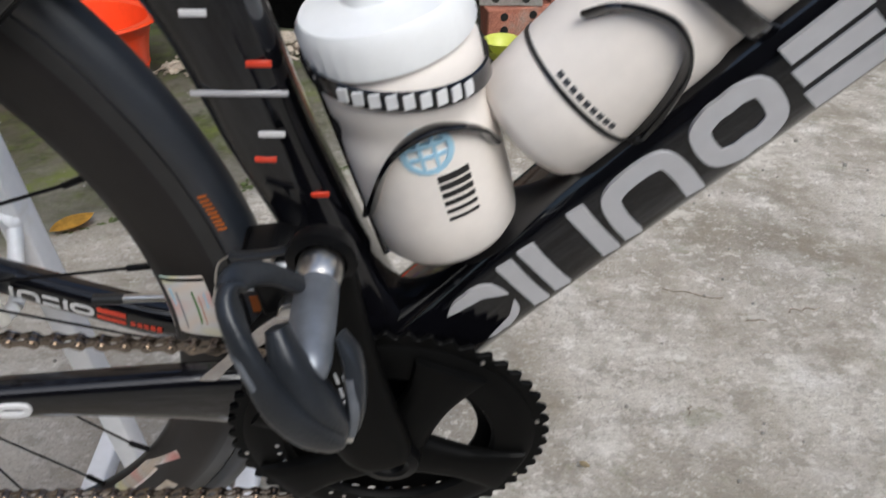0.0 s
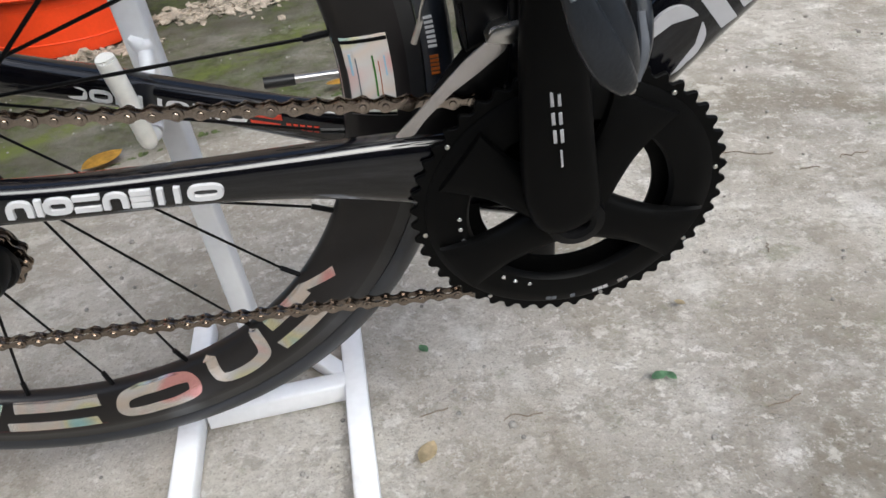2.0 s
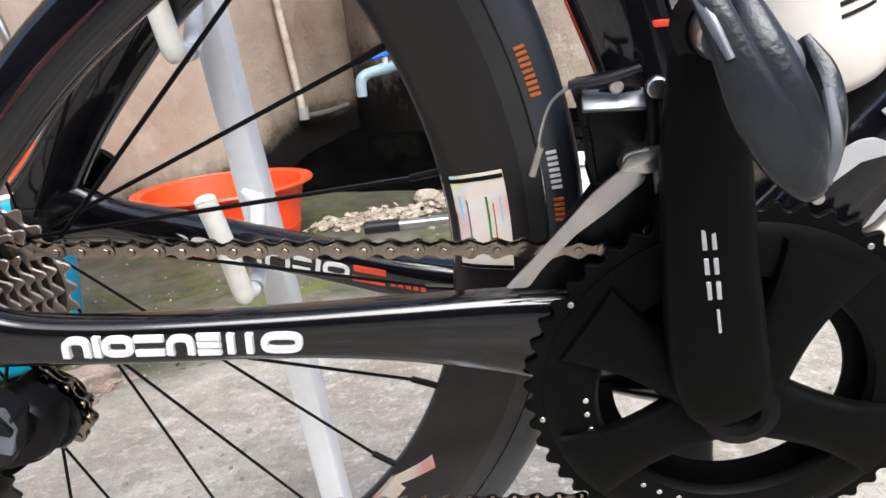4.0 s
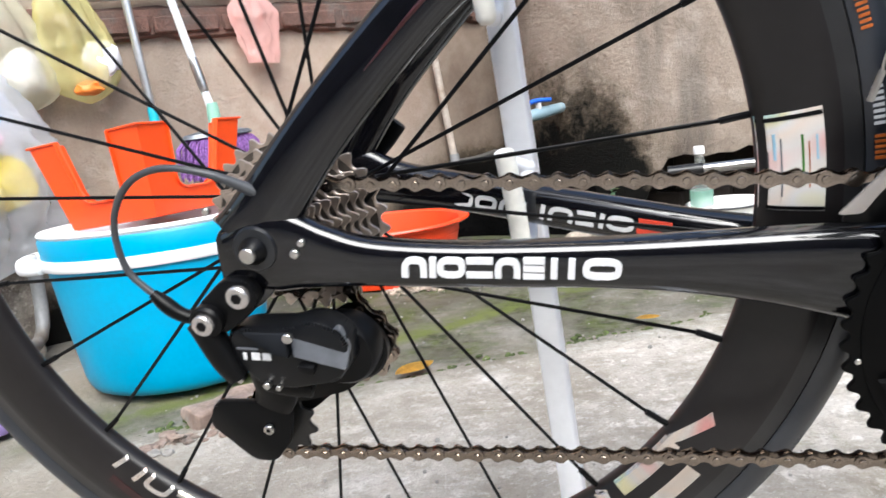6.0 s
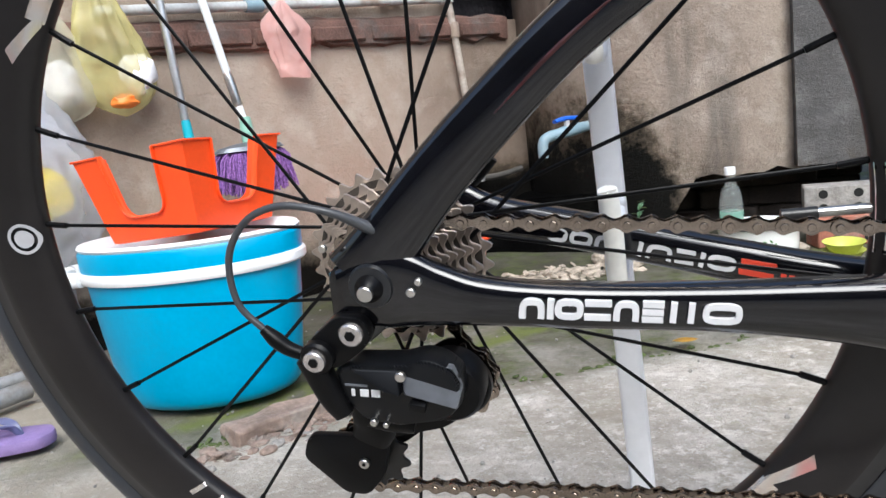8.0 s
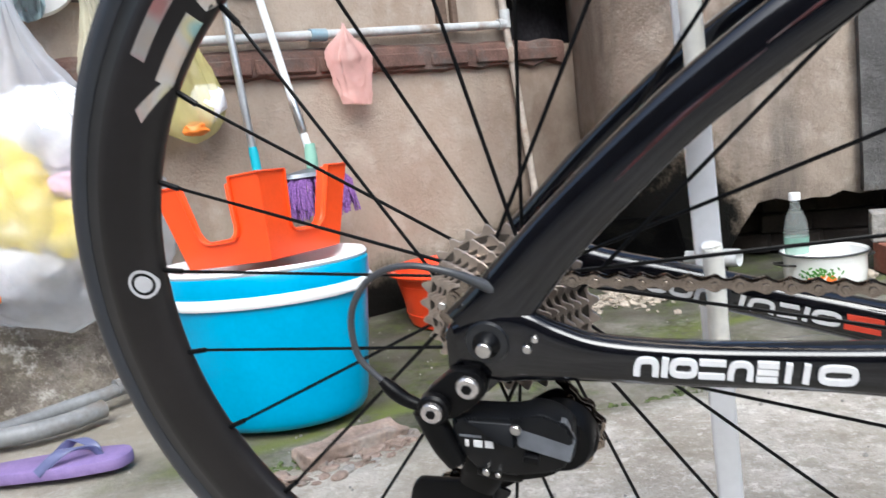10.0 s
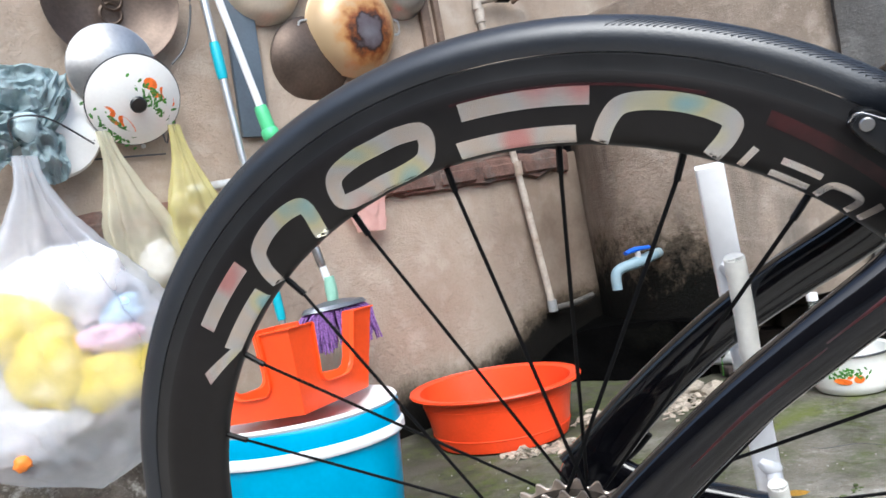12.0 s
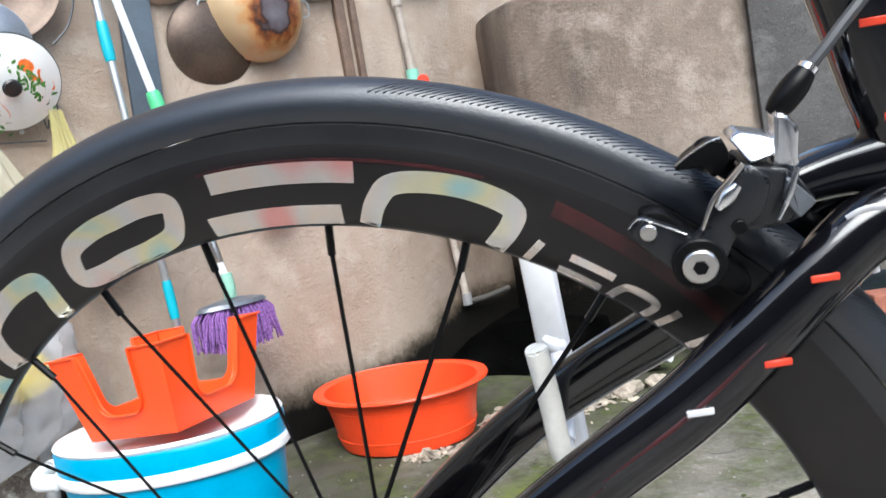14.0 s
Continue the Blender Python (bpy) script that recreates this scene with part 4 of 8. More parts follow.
def rear_wheel():
    hub = lathe([(0, -0.066), (0.0085, -0.066), (0.0085, -0.052), (0.016, -0.050), (0.017, -0.024), (0.024, -0.0235), (0.0245, -0.020), (0.018, -0.017), (0.013, 0.0), (0.0125, 0.03),
                 (0.019, 0.033), (0.0195, 0.0365), (0.012, 0.039), (0.0095, 0.062), (0, 0.062)], "y", seg=28)
    w = part("rear_wheel", hub, M_BLACK, bike, "deep black carbon rear wheel with iridescent foil shapes")
    prof = R_PROFILE[:-1] + [(r, -y) for r, y in R_PROFILE[-2:0:-1]] + [R_PROFILE[0]]
    bm = lathe(prof, "y", seg=144)
    for f in bm.faces:
        c = f.calc_center_median()
        if math.hypot(c.x, c.z) > 0.3070:
            f.material_index = 1
    part("rim", bm, [M_RIM, M_TRACK], w, "deep satin black carbon rim")
    tyre = []
    for k in range(15):
        a = radians(-118 + 236 * k / 14)
        tyre.append((0.3238 + 0.0131 * math.cos(a), 0.0132 * math.sin(a)))
    part("tyre", lathe(tyre, "y", seg=144), M_TYRE, w, "black slick tyre with grooved shoulders")
    # fine slanted grooves on the tyre's shoulders
    bm = bmesh.new()
    for a0, a1, sgn in ((28, 76, -1), (118, 150, -1), (200, 330, -1)):
        k = a0
        while k < a1:
            pts = []
            for t in (0, 0.5, 1):
                a, b = radians(k + 2.6 * t), radians(22 + 34 * t)
                r, y = 0.3238 + 0.0129 * math.cos(b), 0.0130 * math.sin(b) * sgn
                pts.append((r * math.cos(a), y, r * math.sin(a), 0.0004, 0.0005))
            sweep(pts, 5, 1, bm=bm)
            k += 0.62
    tagged(part("tread", bm, M_TYRE, w, "fine slanted ridges"), kind="stuff")
    for th, r0, m, n, step in ((18.5, 0.3165, M_ORANGED, 9, 0.52), (9.0, 0.3165, M_WHITE, 7, 0.55), (4.5, 0.3165, M_ORANGED, 5, 0.5)):
        for i in range(n):
            a = radians(th - i * step)
            c = (0.3238 * math.cos(a), -0.01335, 0.3238 * math.sin(a))
            part("decal", box(0.0052, 0.0006, 0.0016, m=Matrix.Translation(c) @ Matrix.Rotation(-a, 4, "Y")), m, w, "small lettering-sized bar on the tyre")
    # foil shapes on both halves of the rim
    for turn in (0, 180):
        runs = (("rails", 143.0, 11.0, 0.2672, 0.2985), ("arch", 130.0, 12.5, 0.2672, 0.2990), ("ring", 114.5, 15.0, 0.2675, 0.2995), ("rails", 96.0, 14.5, 0.2680, 0.2998), ("arch", 79.5, 15.0, 0.2680, 0.2992))
        for kind, a, w_, r0, r1 in runs:
            def spot(x, y, lift, a=a + turn, r0=r0):
                return rim_place(a - math.degrees(x / 0.283), r0 + y, lift)
            marks("decal", glyph(kind, radians(w_) * 0.283, r1 - r0, 0.0052, 0.35), 0.0052, spot, M_FOIL, w, 0.0004, "iridescent foil mark on the rim", 7, 6)
        for i, kind in enumerate(("pill", "rails", "arch", "twin")):
            def spot(x, y, lift, a=64.5 + turn - 5.4 * i):
                return rim_place(a - math.degrees(x / 0.272), 0.2676 + y, lift)
            marks("decal", glyph(kind, 0.0215, 0.0120, 0.0019, 0.35), 0.0019, spot, M_FOIL, w, 0.0004, "small foil mark on the rim", 6, 4)
        flat_shapes("decal", [[(149.5 + turn, 0.2790), (143.0 + turn, 0.2680), (141.0 + turn, 0.2700), (148.0 + turn, 0.2850)]], rim_place, M_FOIL, w, 0.0004, "", 0.8, 2)
        # the rim's dark red sheen, painted on as streaks
        flat_shapes("decal", [[(61.5 + turn, 0.2925), (44 + turn, 0.2860), (44 + turn, 0.2925), (61.5 + turn, 0.3005)]], rim_place, M_RED, w, 0.0004, "dark red sheen streak", 0.8, 2)
        flat_shapes("decal", [[(95 + turn, 0.2992), (68 + turn, 0.3000), (68 + turn, 0.3015), (95 + turn, 0.3010)]], rim_place, M_RED, w, 0.0004, "dark red sheen streak", 0.8, 2)
    # round seal
    for r0, r1, m, lab in ((0.0, 0.0116, M_BLACK, "black ground of the seal"), (0.0092, 0.0114, M_SILVER, "round silver seal on the rim"), (0.0, 0.0066, M_SILVER, "")):
        bm = bmesh.new()
        rings = []
        for r, lift in ((r0, -0.001), (r0, 0.0004 if m is M_BLACK else 0.0008), (r1, 0.0004 if m is M_BLACK else 0.0008), (r1, -0.001)):
            rings.append([bm.verts.new(rim_place(175.2 + math.degrees(r * math.cos(q) / 0.2785), 0.2785 + r * math.sin(q), lift)) for q in [2 * math.pi * k / 32 for k in range(32)]])
        for a, b in zip(rings, rings[1:]):
            for k in range(32):
                bm.faces.new((a[k], a[(k + 1) % 32], b[(k + 1) % 32], b[k]))
        bmesh.ops.remove_doubles(bm, verts=bm.verts, dist=1e-6)
        part("seal", bm, m, w, lab)
    # paper label beside the valve
    a0, a1 = 8.4, -2.6
    flat_shapes("label", [[(a0, 0.2665), (a1, 0.2665), (a1, 0.2985), (a0, 0.2985)]], rim_place, M_LABEL, w, 0.0003, "shiny paper label with unreadable bars", 0.8, 6)
    for da, db in ((a0 - 0.35, a0 - 0.8), (a1 + 0.5, a1 + 0.1)):
        flat_shapes("label_bar", [[(da, 0.2668), (db, 0.2668), (db, 0.2983), (da, 0.2983)]], rim_place, M_BLACK, w, 0.0006, "", 0.8, 6)
    for a, ln, r0, r1, m in ((4.2, 4.4, 0.2708, 0.2716, M_CABLE), (6.2, 3.0, 0.2738, 0.2752, M_BLUED), (5.6, 6.6, 0.2772, 0.2780, M_GREYM), (5.8, 5.6, 0.2872, 0.2884, M_LEAFP), (5.0, 5.0, 0.2905, 0.2911, M_ORANGED), (5.6, 2.6, 0.2942, 0.2952, M_BLUED)):
        flat_shapes("label_bar", [[(a, r0), (a - ln, r0), (a - ln, r1), (a, r1)]], rim_place, m, w, 0.0006, "", 0.8, 2)
    # valve
    va = radians(2.6)
    d = Vector((math.cos(va), 0, math.sin(va)))
    part("valve", rod(d * 0.268, d * 0.238, 0.0028, 10), M_STEEL, w, "valve stem")
    part("valve_cap", rod(d * 0.239, d * 0.220, 0.0036, 10), M_KNOB, w, "black valve cap")
    # spokes, with nipples
    for k in range(24):
        a = radians(8.5 + 15 * k)
        tip = Vector((0.268 * math.cos(a), 0, 0.268 * math.sin(a)))
        nip = Vector((0.252 * math.cos(a), 0, 0.252 * math.sin(a)))
        drive = k % 2 == 0
        turn = 0 if k % 2 else (76 if (k // 2) % 2 == 0 else -76)
        b = a + radians(turn)
        r, y = (0.0235, -0.0215) if drive else (0.019, 0.035)
        root = Vector((r * math.cos(b), y, r * math.sin(b)))
        d = (root - nip).normalized()
        side = (0, 1, 0)
        rows = [(*root, 0.0007, 0.0009), (*(root - d * 0.02), 0.0006, 0.0013), (*nip, 0.0006, 0.0013)]
        bm = sweep(rows, 8, 1, 2.0, side)
        rod(nip + (nip - tip).normalized() * 0.002, tip, 0.0021, 8, bm)
        part("spoke", bm, M_BLACK, w)
    # cassette, eleven sprockets
    teeth = (28, 25, 23, 21, 19, 17, 15, 14, 13, 12, 11)
    for i, n in enumerate(teeth):
        y = -0.0170 - 0.0037 * i
        # inner faces are coloured dark for the shade between sprockets
        part("sprocket", sprocket(n, y, 0.0018, 0.0165, 0.0125, 0.0030, 0.0026, 0.0125 * n / (2 * math.pi) - 0.0042), [M_DULL, M_GAPSHADE], w)
    part("lockring", lathe([(0.011, -0.0575), (0.0175, -0.0575), (0.0175, -0.0540), (0.011, -0.0540)], "y", seg=28), M_STEEL, w)
    return w


def sprocket(n, y, thick, inner, pitch=0.0127, tip=0.0038, root=0.0030, core=0.0):
    """A toothed ring of n teeth lying at y."""
    r = pitch * n / (2 * math.pi)
    out = []
    for k in range(n):
        for f, q in ((0.0, -root), (0.17, -root * 0.75), (0.38, tip * 0.7), (0.5, tip), (0.62, tip * 0.7), (0.83, -root * 0.75)):
            a = 2 * math.pi * (k + f) / n
            out.append(((r + q) * math.cos(a), (r + q) * math.sin(a)))
    inn = [(inner * math.cos(2 * math.pi * k / len(out)), inner * math.sin(2 * math.pi * k / len(out))) for k in range(len(out))]
    c = min(0.0007, thick * 0.36)
    slim = [(x * (1 - 0.9 * c / math.hypot(x, z)), z * (1 - 0.9 * c / math.hypot(x, z))) for x, z in out]
    bm = bmesh.new()
    m = len(out)
    v = [[bm.verts.new((p[0], yy, p[1])) for p in ring] for ring, yy in ((inn, y), (slim, y), (out, y + c), (out, y + thick - c), (slim, y + thick), (inn, y + thick))]
    if core:
        mid = [[bm.verts.new((p[0] * core / math.hypot(*p), yy, p[1] * core / math.hypot(*p))) for p in slim] for yy in (y, y + thick)]
        v = [v[0], mid[0]] + v[1:5] + [mid[1], v[5]]
    for i, (a, b) in enumerate(zip(v, v[1:] + v[:1])):
        for k in range(m):
            j = (k + 1) % m
            f = bm.faces.new((a[k], a[j], b[j], b[k]))
            f.material_index = 1 if core and i in (0, 6, 7) else 0
    return bm


rear_wheel()

# axle ends
part("axle_nut", lathe([(0, -0.090), (0.0042, -0.0895), (0.0075, -0.086), (0.0085, -0.078), (0.0085, -0.070)], "y", (0.003, 0, 0.010), 20), M_BLACK, bike)
part("axle_screw", disc(0.0044, -0.003, "y", (0.003, -0.0895, 0.010), 14), M_STEEL, bike)
for x, z, r in ((-0.0200, 0.0330, 0.0022), (0.0250, 0.0060, 0.0026), (0.0300, 0.0120, 0.0020)):
    part("frame_screw", disc(r, -0.003, "y", (x, -0.0800, z), 12), M_STEEL, bike, "small bright screw")
part("axle_washer", lathe([(0.0070, -0.0835), (0.0120, -0.0830), (0.0130, -0.0800), (0.0130, -0.0760), (0.0070, -0.0760)], "y", (0.003, 0, 0.010), 24), M_GLOSSB, bike)
part("quick_release", sweep([(0.0, 0.074, 0.0, 0.005, 0.005), (0.018, 0.080, 0.012, 0.004, 0.006), (0.032, 0.080, 0.024, 0.0035, 0.0065), (0.044, 0.080, 0.036, 0.003, 0.006)], 12, 4), M_BLACK, bike, "black quick-release lever")

# ---- crankset ----


def crankset():
    hubm = lathe([(0, -0.066), (0.008, -0.066), (0.0095, -0.070), (0.0125, -0.0715), (0.0185, -0.070), (0.020, -0.062), (0.020, -0.040)], "y", (BBX, 0, BBZ), 28)
    c = part("crankset", hubm, M_BLACK, bike, "black crankset with two toothed chainrings")
    big = sprocket(50, -0.0505, 0.0035, 0.072, tip=0.0024, root=0.0024)
    s = 0.1014 / 0.10106
    bmesh.ops.scale(big, vec=(s, 1, s), verts=big.verts)
    bmesh.ops.translate(big, vec=(BBX, 0, BBZ), verts=big.verts)
    part("chainring", big, M_RING, c, "large black toothed chainring")
    cover = lathe([(0.066, -0.0515), (0.068, -0.0545), (0.082, -0.0550), (0.0905, -0.0532), (0.094, -0.0512), (0.094, -0.0490), (0.066, -0.0490), (0.066, -0.0515)], "y", (BBX, 0, BBZ), 72)
    part("ring_face", cover, M_RING, c)
    small = sprocket(39, -0.0420, 0.0022, 0.0575)
    bmesh.ops.translate(small, vec=(BBX, 0, BBZ), verts=small.verts)
    part("chainring", small, M_RING, c, "small black toothed chainring")
    for a in (64, -22, -150, 147):
        d = Vector((math.cos(radians(a)), 0, math.sin(radians(a))))
        o = Vector((BBX, -0.056, BBZ))
        rows = [(*(o + d * 0.004), 0.008, 0.021), (*(o + d * 0.03), 0.008, 0.016), (*(o + d * 0.055), 0.0065, 0.0155), (*(o + d * 0.078), 0.005, 0.021), (*(o + d * 0.086), 0.0035, 0.024)]
        part("spider_arm", sweep(rows, 16, 4, 3.0), M_RING, c)
        part("ring_bolt", disc(0.0048, -0.004, "y", tuple(o + d * 0.0725 + Vector((0, 0.0165, 0))), 14), M_BLACK, c)
    rnd = random.Random(4)
    for k in range(8):
        a = radians(14 + 45 * k + rnd.uniform(-6, 6))
        p = (BBX + 0.0958 * math.cos(a), -0.0503, BBZ + 0.0958 * math.sin(a))
        part("pin", disc(0.0016, -0.0012, "y", p, 10), M_STEEL, c, "small bright pin")
    # added chrome dots for the glints in gaps between the rings, not real pins
    for a in (180, 187, 195, 234, 242, 251):
        part("pin", disc(0.0016, -0.0010, "y", (BBX + 0.0725 * math.cos(radians(a)), -0.0545, BBZ + 0.0725 * math.sin(radians(a))), 8), M_CHROME, c, "small bright pin")
    # bars along the ring's lower edge
    for a, ln, m in ((-58, 7, M_CAGE), (-68, 8, M_SILVER), (-84, 3, M_GREYM), (-93, 7, M_GREYM)):
        for i in range(max(1, int(ln / 2.4))):
            b = radians(a - i * 2.6)
            part("decal", box(0.0034, 0.0006, 0.0030, m=Matrix.Translation((BBX + 0.0875 * math.cos(b), -0.0541, BBZ + 0.0875 * math.sin(b))) @ Matrix.Rotation(-b + math.pi / 2, 4, "Y")), m, c)
    # arm, upright
    arm = [(BBX - 0.002, -0.064, BBZ - 0.004, 0.006, 0.010), (BBX - 0.004, -0.065, BBZ + 0.001, 0.008, 0.018), (BBX - 0.008, -0.066, BBZ + 0.014, 0.009, 0.0225), (0.3895, -0.0675, -0.030, 0.009, 0.0230), (0.3840, -0.0695, 0.012, 0.009, 0.0205), (0.3785, -0.0715, 0.064, 0.009, 0.0180),
           (0.3775, -0.0735, 0.103, 0.0085, 0.0155), (0.3778, -0.0740, 0.117, 0.0085, 0.0140), (0.3772, -0.0740, 0.128, 0.008, 0.009)]
    part("crank_arm", sweep(arm, 24, 5, 3.2), M_RING, c, "black hollow crank arm with pale bars")
    for z, h, x in ((0.032, 0.012, 0.3800), (0.0190, 0.010, 0.3818), (0.0070, 0.011, 0.3836)):
        for q in (-0.0020, 0.0020):
            part("decal", box(0.0020, 0.0008, h - 0.002, bev=0.0002, m=pose(x + q, -0.0790, z, 0, -8, 0), seg=1), M_SILVER, c)
    part("decal", box(0.0012, 0.0008, 0.012, m=pose(0.3868, -0.0786, -0.009, 0, -8, 0)), M_SILVER, c)
    # far arm
    arm = [(BBX, 0.055, BBZ, 0.009, 0.018), (BBX + 0.008, 0.064, BBZ - 0.08, 0.008, 0.016), (BBX + 0.016, 0.070, BBZ - 0.172, 0.008, 0.015)]
    part("crank_arm", sweep(arm, 16, 5, 3.0), M_BLACK, c, "black crank arm on the far side")
    return c


crankset()


def pedal():
    """Road clip pedal: barrel, front loop, body and rear block, hanging nose up."""
    ax = Vector((0.3778, -0.083, 0.1190))
    p = part("pedal", sweep([(*(ax + Vector((0, -0.012, 0))), 0.0088, 0.0088), (*(ax + Vector((0, -0.015, 0))), 0.0096, 0.0096), (*(ax + Vector((0, -0.035, 0.001))), 0.0100, 0.0100), (*(ax + Vector((0.001, -0.054, 0.001))), 0.0090, 0.0090), (*(ax + Vector((0.002, -0.062, 0.0))), 0.0064, 0.0064), (*(ax + Vector((0.002, -0.064, 0.0))), 0.003, 0.003)], 20, 4, 2.0, (1, 0, 0)),
             M_GREYM, bike, "grey road clip pedal with an open front loop")
    part("spindle", lathe([(0, 0.006), (0.0085, 0.006), (0.0104, 0.002), (0.0108, -0.004), (0.0098, -0.010), (0.0080, -0.013), (0, -0.013)], "y", tuple(ax), 24), M_STEEL, p, "bright steel spindle collar")
    part("washer", lathe([(0.006, 0.012), (0.015, 0.012), (0.0165, 0.008), (0.0165, 0.003), (0.012, 0.001)], "y", tuple(ax), 24), M_BLACK, p)
    d = Vector((0.0045, 0, 0.0085))

    def shifted(rows):
        return [(x + d.x, y, z + d.z, a, b) for x, y, z, a, b in rows]

    loop = [(0.3715, -0.104, 0.1290, 0.0042, 0.0030), (0.3620, -0.113, 0.1440, 0.0046, 0.0030), (0.3535, -0.124, 0.1530, 0.0060, 0.0030), (0.3520, -0.137, 0.1525, 0.0060, 0.0036), (0.3565, -0.148, 0.1430, 0.0044, 0.0042),
            (0.3625, -0.154, 0.1290, 0.0044, 0.0056), (0.3695, -0.157, 0.1140, 0.0050, 0.0076), (0.3785, -0.157, 0.0995, 0.0050, 0.0080), (0.3865, -0.154, 0.0885, 0.0050, 0.0056), (0.3895, -0.152, 0.0840, 0.0030, 0.0026)]
    part("front_loop", sweep(loop, 16, 6, 3.4, (0, 1, 0)), M_PEDAL, p, "grey moulded loop")
    # highlight on the loop's edge, laid on as a grey strip
    part("rib", sweep([(0.3500, -0.1415, 0.1530, 0.0008, 0.0014), (0.3550, -0.1525, 0.1410, 0.0008, 0.0020), (0.3610, -0.1590, 0.1280, 0.0008, 0.0012)], 8, 5), M_GREYM, p, "bright highlight strip along the loop")
    body = [(0.3680, -0.138, 0.1400, 0.006, 0.0040), (0.3725, -0.146, 0.1270, 0.008, 0.0070), (0.3800, -0.150, 0.1090, 0.009, 0.0088), (0.3870, -0.149, 0.0940, 0.007, 0.0066), (0.3900, -0.148, 0.0860, 0.005, 0.0030)]
    part("body", sweep(body, 18, 5, 3.0, (0, 1, 0)), M_PEDAL, p)
    cl = shifted([(0.3860, -0.128, 0.1160, 0.005, 0.0016), (0.3905, -0.133, 0.1060, 0.007, 0.0040), (0.3915, -0.139, 0.0930, 0.008, 0.0046), (0.3905, -0.142, 0.0800, 0.007, 0.0036), (0.3880, -0.144, 0.0715, 0.005, 0.0014)])
    part("cleat_catch", sweep(cl, 14, 5, 3.0, (0, 1, 0)), M_PEDAL, p, "grey rear cleat catch")
    part("spring_bar", sweep(shifted([(0.3895, -0.1420, 0.1040, 0.0014, 0.0018), (0.3912, -0.1480, 0.0900, 0.0014, 0.0022), (0.3895, -0.1500, 0.0770, 0.0014, 0.0016)]), 8, 5), M_GREYM, p, "bright edge of the catch")
    part("screw", disc(0.0020, -0.0015, "y", (0.3925, -0.1480, 0.0805), 10), M_STEEL, p)
    return p


pedal()


def chain():
    """Roller chain: top run, sprocket, two guide wheels, lower run, small chainring."""
    ring = (BBX, -0.0722, 0.0797)
    spr = (0.0, 0.0, 0.0333)
    up = (0.033, -0.070, 0.0222)
    lo = (-0.031, -0.1275, 0.0240)

    def on(c, deg):
        return (c[0] + c[2] * math.cos(radians(deg)), c[1] + c[2] * math.sin(radians(deg)))

    pts = [on(ring, a) for a in range(-88, 84, 6)]
    top0, top1 = on(ring, 84), on(spr, 84)
    pts += [(top0[0] + (top1[0] - top0[0]) * k / 30, top0[1] + (top1[1] - top0[1]) * k / 30) for k in range(31)]
    pts += [on(spr, a) for a in range(90, 331, 10)]
    pts += [on(up, a) for a in range(70, -101, -10)]
    pts += [on(lo, a) for a in range(70, 271, 10)]
    b0, b1 = on(lo, 270), on(ring, -92)
    pts += [(b0[0] + (b1[0] - b0[0]) * k / 30, b0[1] + (b1[1] - b0[1]) * k / 30) for k in range(1, 31)]
    p = [Vector((x, 0, z)) for x, z in pts]
    path = [p[0]]
    for q in p[1:]:
        if (q - path[-1]).length > 1e-4:
            path.append(q)
    path.append(path[0])
    ln = [0.0]
    for a, b in zip(path, path[1:]):
        ln.append(ln[-1] + (b - a).length)
    total = ln[-1]
    n = int(round(total / 0.0127))
    n -= n % 2
    step = total / n
    xs, zs = np.interp([i * step for i in range(n + 1)], ln, [v.x for v in path]), np.interp([i * step for i in range(n + 1)], ln, [v.z for v in path])

    def y_at(x):
        return -0.0410 - 0.0012 * max(0.0, min(1.0, x / 0.4))

    rollers = bmesh.new()
    for i in range(n):
        rod((xs[i], y_at(xs[i]) - 0.0034, zs[i]), (xs[i], y_at(xs[i]) + 0.0034, zs[i]), 0.0026, 8, rollers)
    c = part("chain", rollers, M_CHAIN, bike, "oily grey roller chain")

    def link_mesh(off, name):
        bm = bmesh.new()
        o = []
        for k in range(9):
            a = radians(90 + 180 * k / 8)
            o.append((0.0043 * math.cos(a), 0.0043 * math.sin(a)))
        o += [(0.0040, -0.0026), (0.00635, -0.0019), (0.0087, -0.0026)]
        for k in range(9):
            a = radians(-90 + 180 * k / 8)
            o.append((0.0127 + 0.0043 * math.cos(a), 0.0043 * math.sin(a)))
        o += [(0.0087, 0.0026), (0.00635, 0.0019), (0.0040, 0.0026)]
        for s in (-1, 1):
            plate(o, s * off, s * (off + 0.0009), bm)
            for x in (0.0, 0.0127):
                disc(0.0021, s * 0.0009, "y", (x, s * (off + 0.0009), 0), 8, bm=bm)
        me = bpy.data.meshes.new(name)
        bmesh.ops.recalc_face_normals(bm, faces=bm.faces)
        bm.to_mesh(me)
        bm.free()
        me.materials.append(M_CHAIN)
        return me

    kinds = (link_mesh(0.0014, "inner_link"), link_mesh(0.0024, "outer_link"))
    for i in range(n):
        ob = new("link", kinds[i % 2])
        ob.parent = c
        a = math.atan2(zs[(i + 1) % n] - zs[i], xs[(i + 1) % n] - xs[i])
        ob.matrix_basis = Matrix.Translation((xs[i], y_at(xs[i]), zs[i])) @ Matrix.Rotation(-a, 4, "Y")
    return c


chain()


